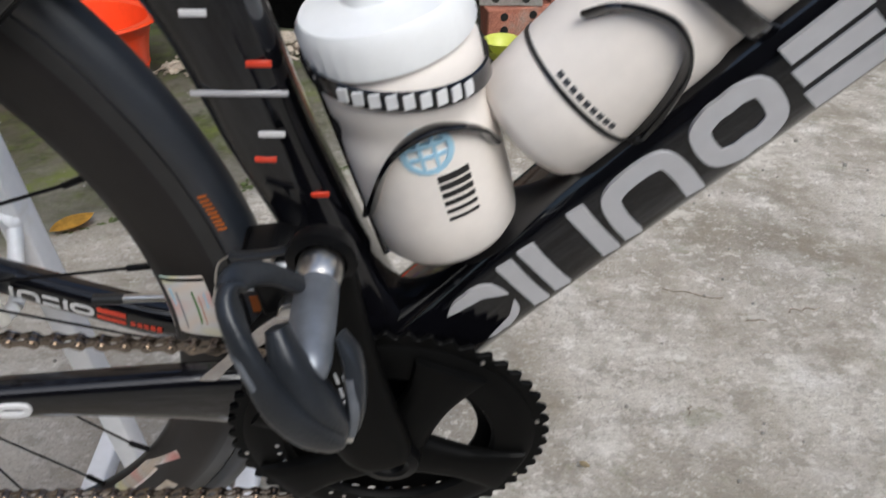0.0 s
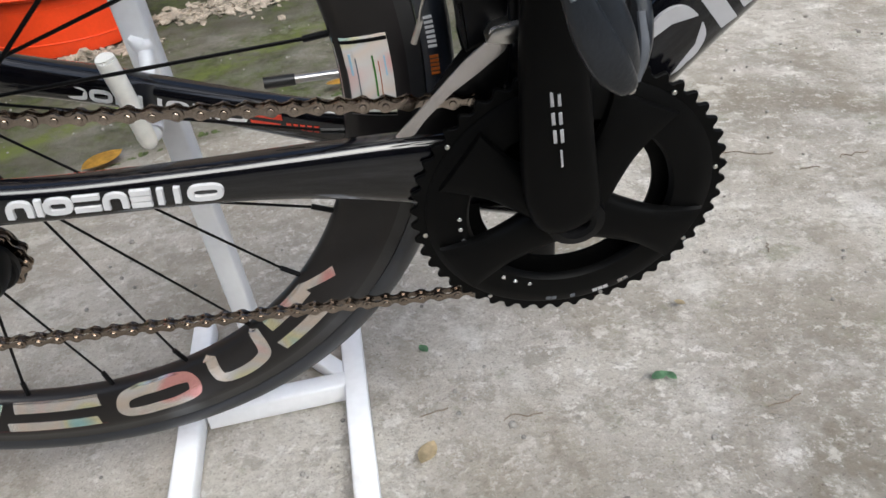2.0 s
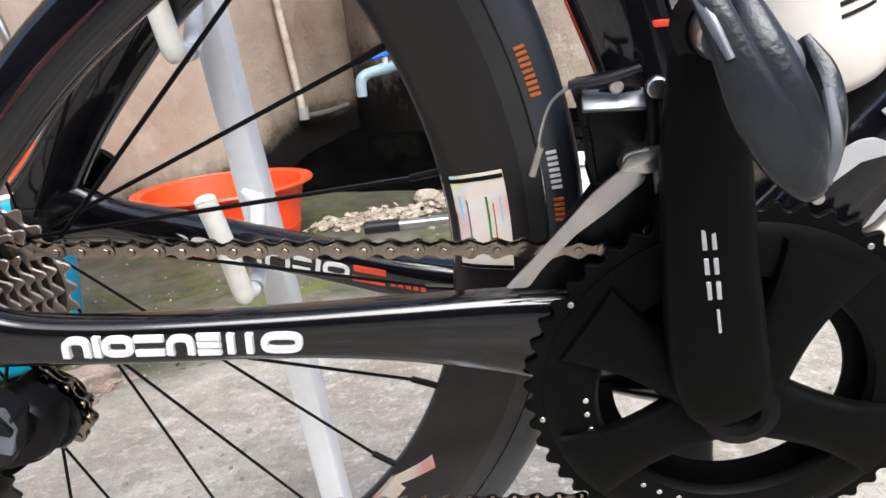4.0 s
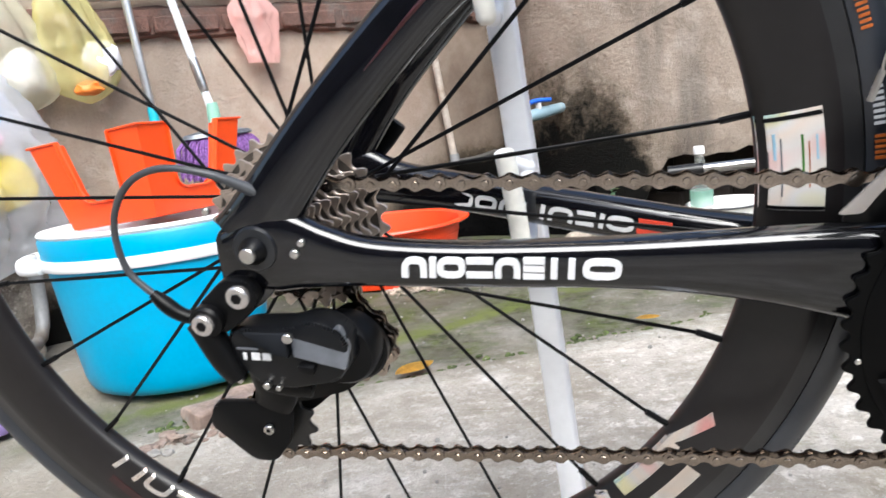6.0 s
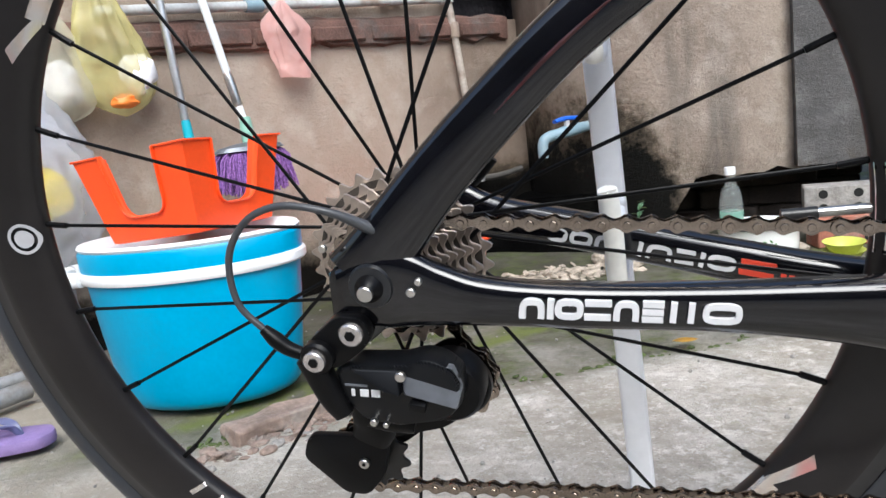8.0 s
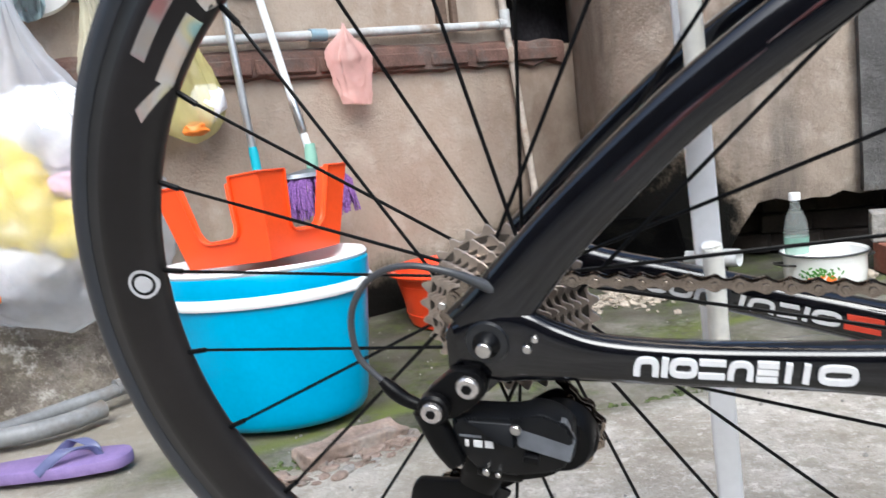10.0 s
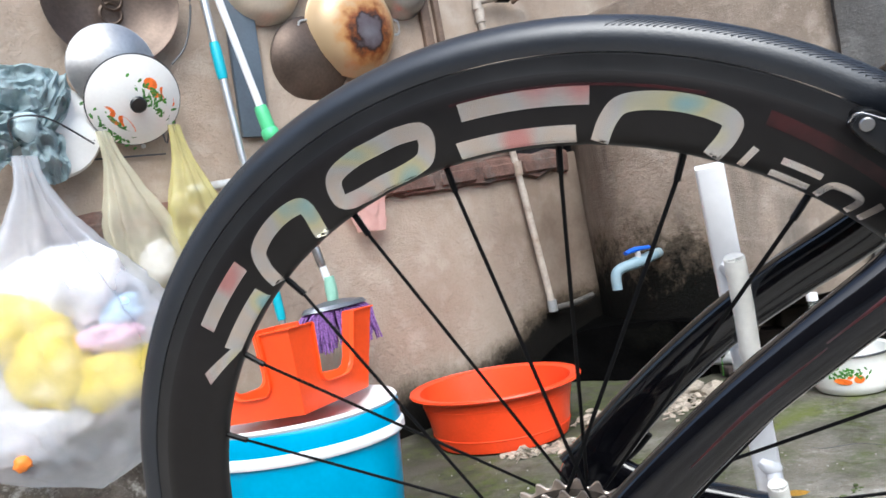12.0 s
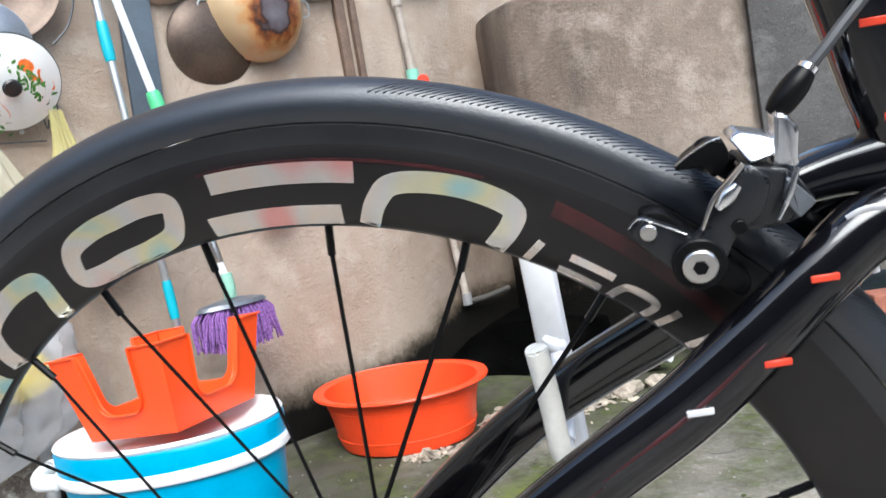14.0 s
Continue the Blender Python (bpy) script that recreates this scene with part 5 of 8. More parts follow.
def rear_derailleur():
    up, lo = (0.034, -0.071), (-0.031, -0.1215)
    link = plate(round_outline([(-0.018, -0.004), (-0.002, -0.006), (0.001, -0.018), (-0.006, -0.026), (-0.024, -0.038), (-0.040, -0.034), (-0.038, -0.020)], 0.006), -0.088, -0.079, bev=0.0015)
    d = part("rear_derailleur", link, M_BLACK, bike, "black rear derailleur with a grey body")
    part("bolt", disc(0.0068, -0.006, "y", (-0.010, -0.0855, -0.0145), 20), M_CAGE, d, "bright hollow bolt")
    part("bolt_socket", disc(0.0032, -0.001, "y", (-0.010, -0.0910, -0.0145), 6), M_BLACK, d)
    part("pivot", disc(0.0096, -0.010, "y", (-0.0315, -0.084, -0.0275), 24), M_BLACK, d)
    part("bolt", disc(0.0062, -0.004, "y", (-0.0315, -0.0935, -0.0275), 20), M_CAGE, d, "bright hollow bolt")
    part("bolt_socket", disc(0.003, -0.001, "y", (-0.0315, -0.0970, -0.0275), 6), M_BLACK, d)
    # short link from the hanger to the lower knuckle, and the knuckle itself
    arm = [(-0.036, -0.086, -0.030, 0.008, 0.0098), (-0.034, -0.086, -0.042, 0.007, 0.0080), (-0.029, -0.086, -0.055, 0.007, 0.0078), (-0.024, -0.085, -0.066, 0.007, 0.0060)]
    part("knuckle", sweep(arm, 16, 5, 3.2), M_BLACK, d)
    # parallelogram body: a flat-sided black box that widens forward, with two satin facets on it
    o = round_outline([(-0.0240, -0.0370), (-0.0120, -0.0340), (0.0140, -0.0345), (0.0270, -0.0310), (0.0380, -0.0345), (0.0465, -0.0430), (0.0465, -0.0585), (0.0360, -0.0700), (0.0080, -0.0740), (-0.0120, -0.0700), (-0.0225, -0.0560)], 0.004)
    part("body", plate(o, -0.0880, -0.0680, bev=0.0025), M_GLOSSD, d, "satin black faceted body")
    bm = plate(round_outline([(0.0140, -0.0372), (0.0237, -0.0338), (0.0430, -0.0372), (0.0478, -0.0480), (0.0440, -0.0600), (0.0150, -0.0505)], 0.0015), -0.0960, -0.0860, bev=0.0010)
    for v in bm.verts:
        if v.co.y < -0.092:
            v.co.y += max(0.0, v.co.x - 0.018) * 0.16 + max(0.0, v.co.z + 0.0600) * 0.42
    part("body_facet", bm, M_FACET, d, "grey satin facet")
    bm = plate(round_outline([(-0.0150, -0.0362), (0.0128, -0.0372), (0.0138, -0.0500), (0.0040, -0.0475)], 0.0010), -0.0950, -0.0860, bev=0.0008)
    for v in bm.verts:
        if v.co.y < -0.092:
            v.co.y += max(0.0, v.co.z + 0.0480) * 0.55
    part("body_facet", bm, M_GLOSSD, d, "blue-black upper facet")
    part("pin", disc(0.0030, -0.003, "y", (0.0160, -0.0930, -0.0375), 12), M_STEEL, d, "small bright pin")
    part("stop_block", box(0.0090, 0.0060, 0.0050, bev=0.0008, m=pose(0.0225, -0.0920, -0.0575, 0, 12, 0)), M_BLACK, d)
    for i, w in enumerate((0.0030, 0.0060, 0.0060)):
        part("decal", box(w - 0.0008, 0.0008, 0.0046, bev=0.0002, m=pose(-0.0155 + 0.0066 * i, -0.0885, -0.0512 - 0.0004 * i, 0, 6, 0), seg=1), M_WHITE, d)
    part("decal", box(0.013, 0.0008, 0.0012, m=pose(-0.0130, -0.0885, -0.0465, 0, 4, 0)), M_GREYM, d)
    for x, z, r in ((-0.0060, -0.0700, 0.0022), (0.0010, -0.0715, 0.0016), (-0.0215, -0.0660, 0.0018)):
        part("set_screw", disc(r, -0.006, "y", (x, -0.0850, z), 10), M_STEEL, d, "small bright set screw")
    part("spring_cover", sweep([(-0.016, -0.070, -0.078, 0.006, 0.007), (-0.004, -0.068, -0.082, 0.006, 0.008), (0.010, -0.066, -0.086, 0.006, 0.006)], 12, 4, 2.6), M_BLACK, d)
    part("cage_pivot", sweep([(-0.020, -0.062, -0.074, 0.006, 0.012), (-0.018, -0.060, -0.090, 0.006, 0.014), (-0.024, -0.058, -0.104, 0.005, 0.012)], 14, 4, 2.8), M_BLACK, d)
    # round fairing over the upper guide wheel
    rim = lathe([(0.0080, -0.0730), (0.0185, -0.0720), (0.0208, -0.0690), (0.0208, -0.0540), (0.0080, -0.0540)], "y", (0.0340, 0, -0.0612), 40)
    part("guard_cap", rim, M_BLACK, d, "round black fairing over the guide wheel")
    outer = lathe([(0.006, -0.056), (0.0195, -0.056), (0.0210, -0.0545), (0.0210, -0.050), (0.006, -0.050)], "y", (up[0] + 0.001, 0, up[1] + 0.004), 36)
    part("guard_plate", outer, M_BLACK, d)
    cage = plate(round_outline([(-0.0687, -0.1072), (-0.0640, -0.1022), (-0.0180, -0.1025), (-0.0140, -0.1120), (-0.0200, -0.1330), (-0.0330, -0.1480), (-0.0483, -0.1472), (-0.0735, -0.1200)], 0.005), -0.0575, -0.0520, bev=0.0014)
    part("cage_plate", cage, M_BLACK, d, "black guide cage")
    part("cage_arm", plate(round_outline([(0.016, -0.066), (0.046, -0.082), (0.024, -0.098), (-0.012, -0.106), (-0.030, -0.104)], 0.006), -0.0535, -0.0500, bev=0.001), M_BLACK, d)
    cage = plate(round_outline([(0.030, -0.046), (0.050, -0.060), (0.050, -0.076), (-0.010, -0.124), (-0.030, -0.134), (-0.044, -0.120), (-0.044, -0.106), (0.012, -0.056)], 0.008), -0.032, -0.029, bev=0.001)
    part("cage_plate", cage, M_BLACK, d, "black guide cage")
    for c, r in ((up, 0.0215), ((-0.0310, -0.1265), 0.0230)):
        bm = sprocket(11, -0.0440, 0.0026, 0.006, tip=0.0024, root=0.0022)
        s = r / 0.02223
        bmesh.ops.scale(bm, vec=(s, 1, s), verts=bm.verts)
        bmesh.ops.translate(bm, vec=(c[0], 0, c[1]), verts=bm.verts)
        part("guide_wheel", bm, M_KNOB, d, "black toothed guide wheel")
    part("bolt", disc(0.0048, -0.004, "y", (lo[0], -0.053, lo[1]), 16), M_BLACK, d)
    part("bolt", disc(0.0034, -0.003, "y", (lo[0], -0.0580, lo[1]), 14), M_STEEL, d, "small bright bolt")
    part("bolt_socket", disc(0.0014, -0.001, "y", (lo[0], -0.0605, lo[1]), 6), M_BLACK, d)
    part("decal", box(0.005, 0.0006, 0.003, m=pose(-0.056, -0.0545, -0.115, 0, 30, 0)), M_WHITE, d)
    part("barrel", sweep([(-0.040, -0.087, -0.028, 0.0036, 0.0036), (-0.049, -0.088, -0.0235, 0.0042, 0.0042), (-0.056, -0.088, -0.0175, 0.0046, 0.0046), (-0.062, -0.088, -0.0105, 0.0030, 0.0030)], 14, 4), M_BLACK, d)
    cab = [(-0.061, -0.088, -0.012, 0.0020, 0.0020), (-0.0737, -0.088, 0.0055, 0.0020, 0.0020), (-0.0725, -0.088, 0.0323, 0.0020, 0.0020), (-0.058, -0.088, 0.0524, 0.0020, 0.0020), (-0.0365, -0.088, 0.0600, 0.0020, 0.0020), (-0.0123, -0.086, 0.0550, 0.0021, 0.0021),
           (0.006, -0.077, 0.042, 0.0034, 0.0034), (0.014, -0.074, 0.035, 0.0036, 0.0036)]
    part("cable_housing", sweep(cab, 10, 8), M_CABLE, bike, "grey looped cable housing")
    return d


rear_derailleur()


def front_derailleur():
    strap = round_outline([(0.2935, 0.000), (0.3050, 0.000), (0.3125, 0.0105), (0.3280, 0.0265), (0.3420, 0.0370), (0.3575, 0.0500), (0.3600, 0.0660), (0.3480, 0.0630), (0.3480, 0.0570), (0.3350, 0.0460), (0.3130, 0.0210)], 0.0025)
    f = part("front_derailleur", plate(strap, -0.0560, -0.0545, bev=0.0005), M_CAGE, bike, "silver and black front derailleur")
    part("cage_plate", plate(round_outline([(0.2990, -0.010), (0.3250, -0.012), (0.3620, 0.0200), (0.3640, 0.0640), (0.3480, 0.0600), (0.3250, 0.0290)], 0.003), -0.0400, -0.0385, bev=0.0005), M_BLACK, f)
    part("bridge", plate(round_outline([(0.346, 0.056), (0.360, 0.054), (0.366, 0.060), (0.364, 0.066), (0.350, 0.063)], 0.002), -0.0580, -0.0385, bev=0.001), M_STEEL, f, "bright bridge over the cage")
    part("body", plate(round_outline([(0.336, 0.044), (0.352, 0.050), (0.360, 0.060), (0.361, 0.088), (0.348, 0.091), (0.329, 0.088), (0.333, 0.070)], 0.004), -0.047, -0.018, bev=0.003), M_BLACK, f)
    part("facet", box(0.0265, 0.0105, 0.0030, bev=0.0008, m=pose(0.3450, -0.0480, 0.0850, 38, 2, 0)), M_FACET, f, "bright polished facet")
    part("arm", sweep([(0.3265, -0.048, 0.0930, 0.003, 0.0016), (0.3420, -0.050, 0.0950, 0.003, 0.0020), (0.3560, -0.050, 0.0985, 0.003, 0.0016)], 12, 5, 2.6), M_GLOSSB, f, "slim dark upper arm")
    part("link", sweep([(0.3600, -0.050, 0.0900, 0.003, 0.0030), (0.3615, -0.051, 0.0780, 0.003, 0.0032), (0.3620, -0.051, 0.0640, 0.003, 0.0030)], 12, 4, 2.6), M_BLACK, f)
    part("clamp_bolt", disc(0.0046, -0.005, "y", (0.3625, -0.049, 0.0902), 16), M_STEEL, f, "bright bolt")
    part("clamp_bolt", disc(0.0030, -0.004, "y", (0.3460, -0.048, 0.0915), 14), M_STEEL, f)
    part("clamp_bolt", disc(0.0030, -0.004, "y", (0.3630, -0.053, 0.0615), 14), M_STEEL, f)
    part("cable", sweep([(0.3275, -0.047, 0.0925, 0.0008, 0.0008), (0.3190, -0.045, 0.0850, 0.0008, 0.0008), (0.3140, -0.043, 0.0700, 0.0008, 0.0008), (0.3135, -0.041, 0.0600, 0.0008, 0.0008)], 6, 5), M_STEEL, f)
    part("cable_end", rod((0.3138, -0.041, 0.064), (0.3095, -0.040, 0.050), 0.0017, 8), M_STEEL, f, "crimped cable end")


front_derailleur()


def rear_brake():
    o = round_outline([(0.1895, 0.2400), (0.1950, 0.2485), (0.2005, 0.2520), (0.2050, 0.2600), (0.2095, 0.2690), (0.2170, 0.2765), (0.2270, 0.2700), (0.2230, 0.2560), (0.2120, 0.2480), (0.2070, 0.2360), (0.1990, 0.2285), (0.1905, 0.2320)], 0.005)
    b = part("rear_brake", plate(o, -0.0465, -0.0370, bev=0.0022), M_GLOSSB, bike, "black and silver dual-pivot rear brake caliper")
    o = round_outline([(0.2165, 0.2755), (0.2350, 0.2705), (0.2435, 0.2570), (0.2360, 0.2500), (0.2270, 0.2480), (0.2160, 0.2480)], 0.003)
    part("body", plate(o, -0.0400, -0.0080, bev=0.0025), M_GLOSSB, b, "dark faceted body")
    o = round_outline([(0.2325, 0.2685), (0.2425, 0.2575), (0.2360, 0.2515), (0.2305, 0.2600)], 0.0015)
    part("facet", plate(o, -0.0430, -0.0390, bev=0.001), M_FACET, b, "grey facet")
    part("edge", sweep([(0.2362, -0.0420, 0.2715, 0.0010, 0.0012), (0.2325, -0.0432, 0.2615, 0.0012, 0.0014), (0.2280, -0.0435, 0.2525, 0.0010, 0.0010)], 8, 5), M_CHROME, b, "thin bright edge line")
    part("arm", sweep([(0.200, 0.038, 0.238, 0.005, 0.009), (0.205, 0.036, 0.258, 0.005, 0.009), (0.210, 0.020, 0.270, 0.005, 0.006), (0.209, 0.000, 0.275, 0.005, 0.005), (0.211, -0.016, 0.273, 0.004, 0.005), (0.216, -0.026, 0.270, 0.004, 0.005)], 16, 5, 2.8), M_BLACK, b)
    bm = plate(round_outline([(0.2140, 0.2845), (0.2170, 0.2865), (0.2300, 0.2830), (0.2300, 0.2765), (0.2205, 0.2745)], 0.0015), -0.0400, -0.0140, bev=0.0012)
    for v in bm.verts:
        if v.co.y < -0.036:
            v.co.y += max(0.0, (v.co.z - 0.2745)) * 0.7
    part("top_plate", bm, M_CHROME, b, "bright upper plate")
    bm = plate(round_outline([(0.2300, 0.2925), (0.2345, 0.2915), (0.2390, 0.2855), (0.2380, 0.2705), (0.2285, 0.2715)], 0.002), -0.0370, -0.0260, bev=0.0018)
    part("cable_arm", bm, M_CHROME, b, "bright cable arm")
    for s in (-1, 1):
        part("pad_holder", plate(round_outline([(0.176, 0.258), (0.180, 0.245), (0.200, 0.227), (0.216, 0.216), (0.220, 0.224), (0.208, 0.238), (0.186, 0.259)], 0.005), s * 0.0310, s * 0.0180, bev=0.0018), M_BLACK, b, "black brake pad holder")
    o = round_outline([(0.1716, 0.2545), (0.1772, 0.2592), (0.1943, 0.2505), (0.2030, 0.2440), (0.2010, 0.2320), (0.1910, 0.2330), (0.1800, 0.2430)], 0.004)
    part("pad_shoe", plate(o, -0.0420, -0.0330, bev=0.0016), M_GLOSSB, b, "black brake shoe")
    # the shoe's rim highlight, added as a thin chrome line
    part("shoe_edge", sweep([(0.1722, -0.0416, 0.2552, 0.0004, 0.0004), (0.1772, -0.0424, 0.2590, 0.0004, 0.0004), (0.1860, -0.0424, 0.2550, 0.0004, 0.0004), (0.1943, -0.0424, 0.2505, 0.0008, 0.0006)], 8, 5), M_CHROME, b, "thin bright edge line")
    o = round_outline([(0.1925, 0.2745), (0.1965, 0.2785), (0.2060, 0.2835), (0.2115, 0.2850), (0.2145, 0.2775), (0.2120, 0.2715), (0.2070, 0.2690), (0.2050, 0.2740), (0.1990, 0.2740)], 0.0025)
    part("outer_link", plate(o, -0.0330, -0.0240, bev=0.0012), M_BLACK, b, "dark link over the tyre")
    part("link_edge", sweep([(0.1935, -0.0326, 0.2765, 0.0004, 0.0004), (0.1980, -0.0332, 0.2797, 0.0004, 0.0004), (0.2060, -0.0332, 0.2838, 0.0004, 0.0004), (0.2110, -0.0332, 0.2852, 0.0004, 0.0004)], 8, 5), M_CHROME, b, "thin bright edge line")
    part("arm_edge", sweep([(0.2000, -0.0468, 0.2530, 0.0008, 0.0008), (0.2048, -0.0470, 0.2640, 0.0010, 0.0010), (0.2110, -0.0470, 0.2705, 0.0012, 0.0012), (0.2165, -0.0468, 0.2765, 0.0010, 0.0010)], 8, 5), M_STEEL, b, "thin bright edge line")
    part("washer", disc(0.0105, -0.004, "y", (0.1978, -0.0440, 0.2390), 24), M_BLACK, b)
    part("pad_bolt", disc(0.0068, -0.004, "y", (0.1978, -0.0470, 0.2390), 24), M_STEEL, b, "bright socket bolt")
    part("bolt_socket", disc(0.0030, -0.001, "y", (0.1978, -0.0508, 0.2390), 6), M_BLACK, b)
    part("pad_screw", disc(0.0034, -0.003, "y", (0.1800, -0.0410, 0.2530), 16), M_STEEL, b, "small bright screw")
    part("pivot_bolt", disc(0.0028, -0.002, "y", (0.2135, -0.0462, 0.2525), 14), M_BLACK, b)
    part("release_lever", sweep([(0.2062, -0.0480, 0.2610, 0.0014, 0.0016), (0.2100, -0.0485, 0.2650, 0.0016, 0.0030), (0.2140, -0.0480, 0.2690, 0.0014, 0.0018)], 12, 5), M_CHROME, b, "bright oval release lever")
    part("adjuster", sweep([(0.2310, -0.030, 0.2905, 0.0036, 0.0036), (0.2345, -0.030, 0.2945, 0.0052, 0.0052), (0.2400, -0.029, 0.3005, 0.0054, 0.0054), (0.2440, -0.028, 0.3050, 0.004, 0.004)], 14, 3), M_BLACK, b, "black knurled adjuster")
    part("ferrule", rod((0.2428, -0.0285, 0.3035), (0.2455, -0.0275, 0.3065), 0.0038, 12), M_CHROME, b, "bright ferrule")
    part("cable", sweep([(0.2440, -0.028, 0.3050, 0.0024, 0.0024), (0.2505, -0.027, 0.3113, 0.0024, 0.0024), (0.262, -0.024, 0.3235, 0.0024, 0.0024), (0.285, -0.018, 0.346, 0.0024, 0.0024)], 8, 4), M_CABLE, b)
    part("mount", sweep([(0.236, -0.004, 0.254, 0.010, 0.009), (0.256, 0.0, 0.258, 0.012, 0.011), (0.285, 0.0, 0.262, 0.014, 0.014)], 14, 4, 2.8), M_FRAME, b)


rear_brake()


def bottle(name, base, direction, length, label, girth=1.0):
    """Drinks bottle with a ribbed screw cap; its axis from base along direction."""
    q = Vector((direction[0], 0, direction[1])).to_track_quat("Z", "Y").to_matrix().to_4x4()
    m = BIKE_M @ Matrix.Translation((base[0], 0, base[1])) @ q @ Matrix.Diagonal((girth, girth, 1, 1))
    t = thing(name, label, "bottle", m, "bottles in the cages")
    L = length
    part("body", lathe([(0, 0.002), (0.026, 0.0), (0.032, 0.003), (0.0362, 0.010), (0.0368, 0.03), (0.0368, L * 0.50), (0.0362, L * 0.56), (0.0345, L * 0.60), (0.0345, L * 0.66), (0.0365, L * 0.70), (0.0368, L * 0.82), (0.0345, L * 0.87), (0.031, L * 0.90), (0, L * 0.90)], "z", seg=40), M_BOTTLE, t)
    cap = lathe([(0.030, L * 0.885), (0.0372, L * 0.885), (0.0380, L * 0.895), (0.0380, L * 1.00), (0.0350, L * 1.03), (0.016, L * 1.05), (0.013, L * 1.12), (0.009, L * 1.13), (0, L * 1.13)], "z", seg=72)
    for v in cap.verts:
        r = math.hypot(v.co.x, v.co.y)
        if 0.0375 < r and (round(math.degrees(math.atan2(v.co.y, v.co.x)) / 5.0)) % 2:
            v.co.x *= 0.958
            v.co.y *= 0.958
    part("cap", cap, M_WHITEP, t, "white ribbed screw cap")
    return t


b1 = bottle("water_bottle", (0.4402, 0.0712), (-0.262, 1.0), 0.139, "cream plastic water bottle with blue and black print", 1.10)


def front_of(direction):
    """The angle round a bottle at which it faces away from the bicycle's drive side."""
    q = Vector((direction[0], 0, direction[1])).to_track_quat("Z", "Y").to_matrix()
    v = q.inverted() @ Vector((0.15, -1, 0))
    return math.degrees(math.atan2(v.y, v.x))


TURN_B = front_of((-0.262, 1.0))
TURN_C = front_of((0.653, 0.757))


def wrap_place(u, v, lift):
    """Round a bottle: u degrees from its front, v height."""
    a = radians(u + TURN_B)
    r = 0.0368 + lift
    return Vector((r * math.cos(a), r * math.sin(a), v))


for i in range(6):
    h, low = 0.0036 - 0.0004 * i, 0.0615 - 0.0049 * i
    flat_shapes("print_bar", [[(2, low), (26, low), (26, low + h), (2, low + h)]], wrap_place, M_KNOB, b1, 0.0004, "", 5, 1)
for i in range(18):
    q = [2 * math.pi * (i + d) / 18 for d in (0.0, 1.0)]
    flat_shapes("print_globe", [[(1 + 14.5 * math.cos(q[0]), 0.0805 + 0.0100 * math.sin(q[0])), (1 + 14.5 * math.cos(q[1]), 0.0805 + 0.0100 * math.sin(q[1])), (1 + 19 * math.cos(q[1]), 0.0805 + 0.0128 * math.sin(q[1])), (1 + 19 * math.cos(q[0]), 0.0805 + 0.0128 * math.sin(q[0]))]],
                wrap_place, M_BLUED, b1, 0.0004, "pale blue round print", 5, 1)
for u0, z0, u1, z1 in ((-12, 0.0775, 14, 0.0775), (-12, 0.0840, 14, 0.0840), (-4, 0.0710, -4, 0.0900), (6, 0.0710, 6, 0.0900)):
    e, h = (0, 0.0009) if z0 == z1 else (1.3, 0)
    flat_shapes("print_globe", [[(u0 - e, z0 - h), (u1 + e, z0 - h), (u1 + e, z1 + h), (u0 - e, z1 + h)]], wrap_place, M_BLUED, b1, 0.0004, "", 5, 1)
b2 = bottle("water_bottle", (0.4770, 0.1375), (0.653, 0.757), 0.165, "cream plastic water bottle with a thin black band")
part("band", lathe([(0.0362, 0.036), (0.0374, 0.036), (0.0374, 0.0385), (0.0362, 0.0385)], "z", seg=40), M_KNOB, b2, "thin black printed band")
for i in range(9):
    flat_shapes("print_bar", [[(-50 + 7 * i, 0.0405), (-45.5 + 7 * i, 0.0405), (-45.5 + 7 * i, 0.0435), (-50 + 7 * i, 0.0435)]], lambda u, v, l: wrap_place(u + TURN_C - TURN_B, v, l), M_CABLE, b2, 0.0004, "", 5, 1)


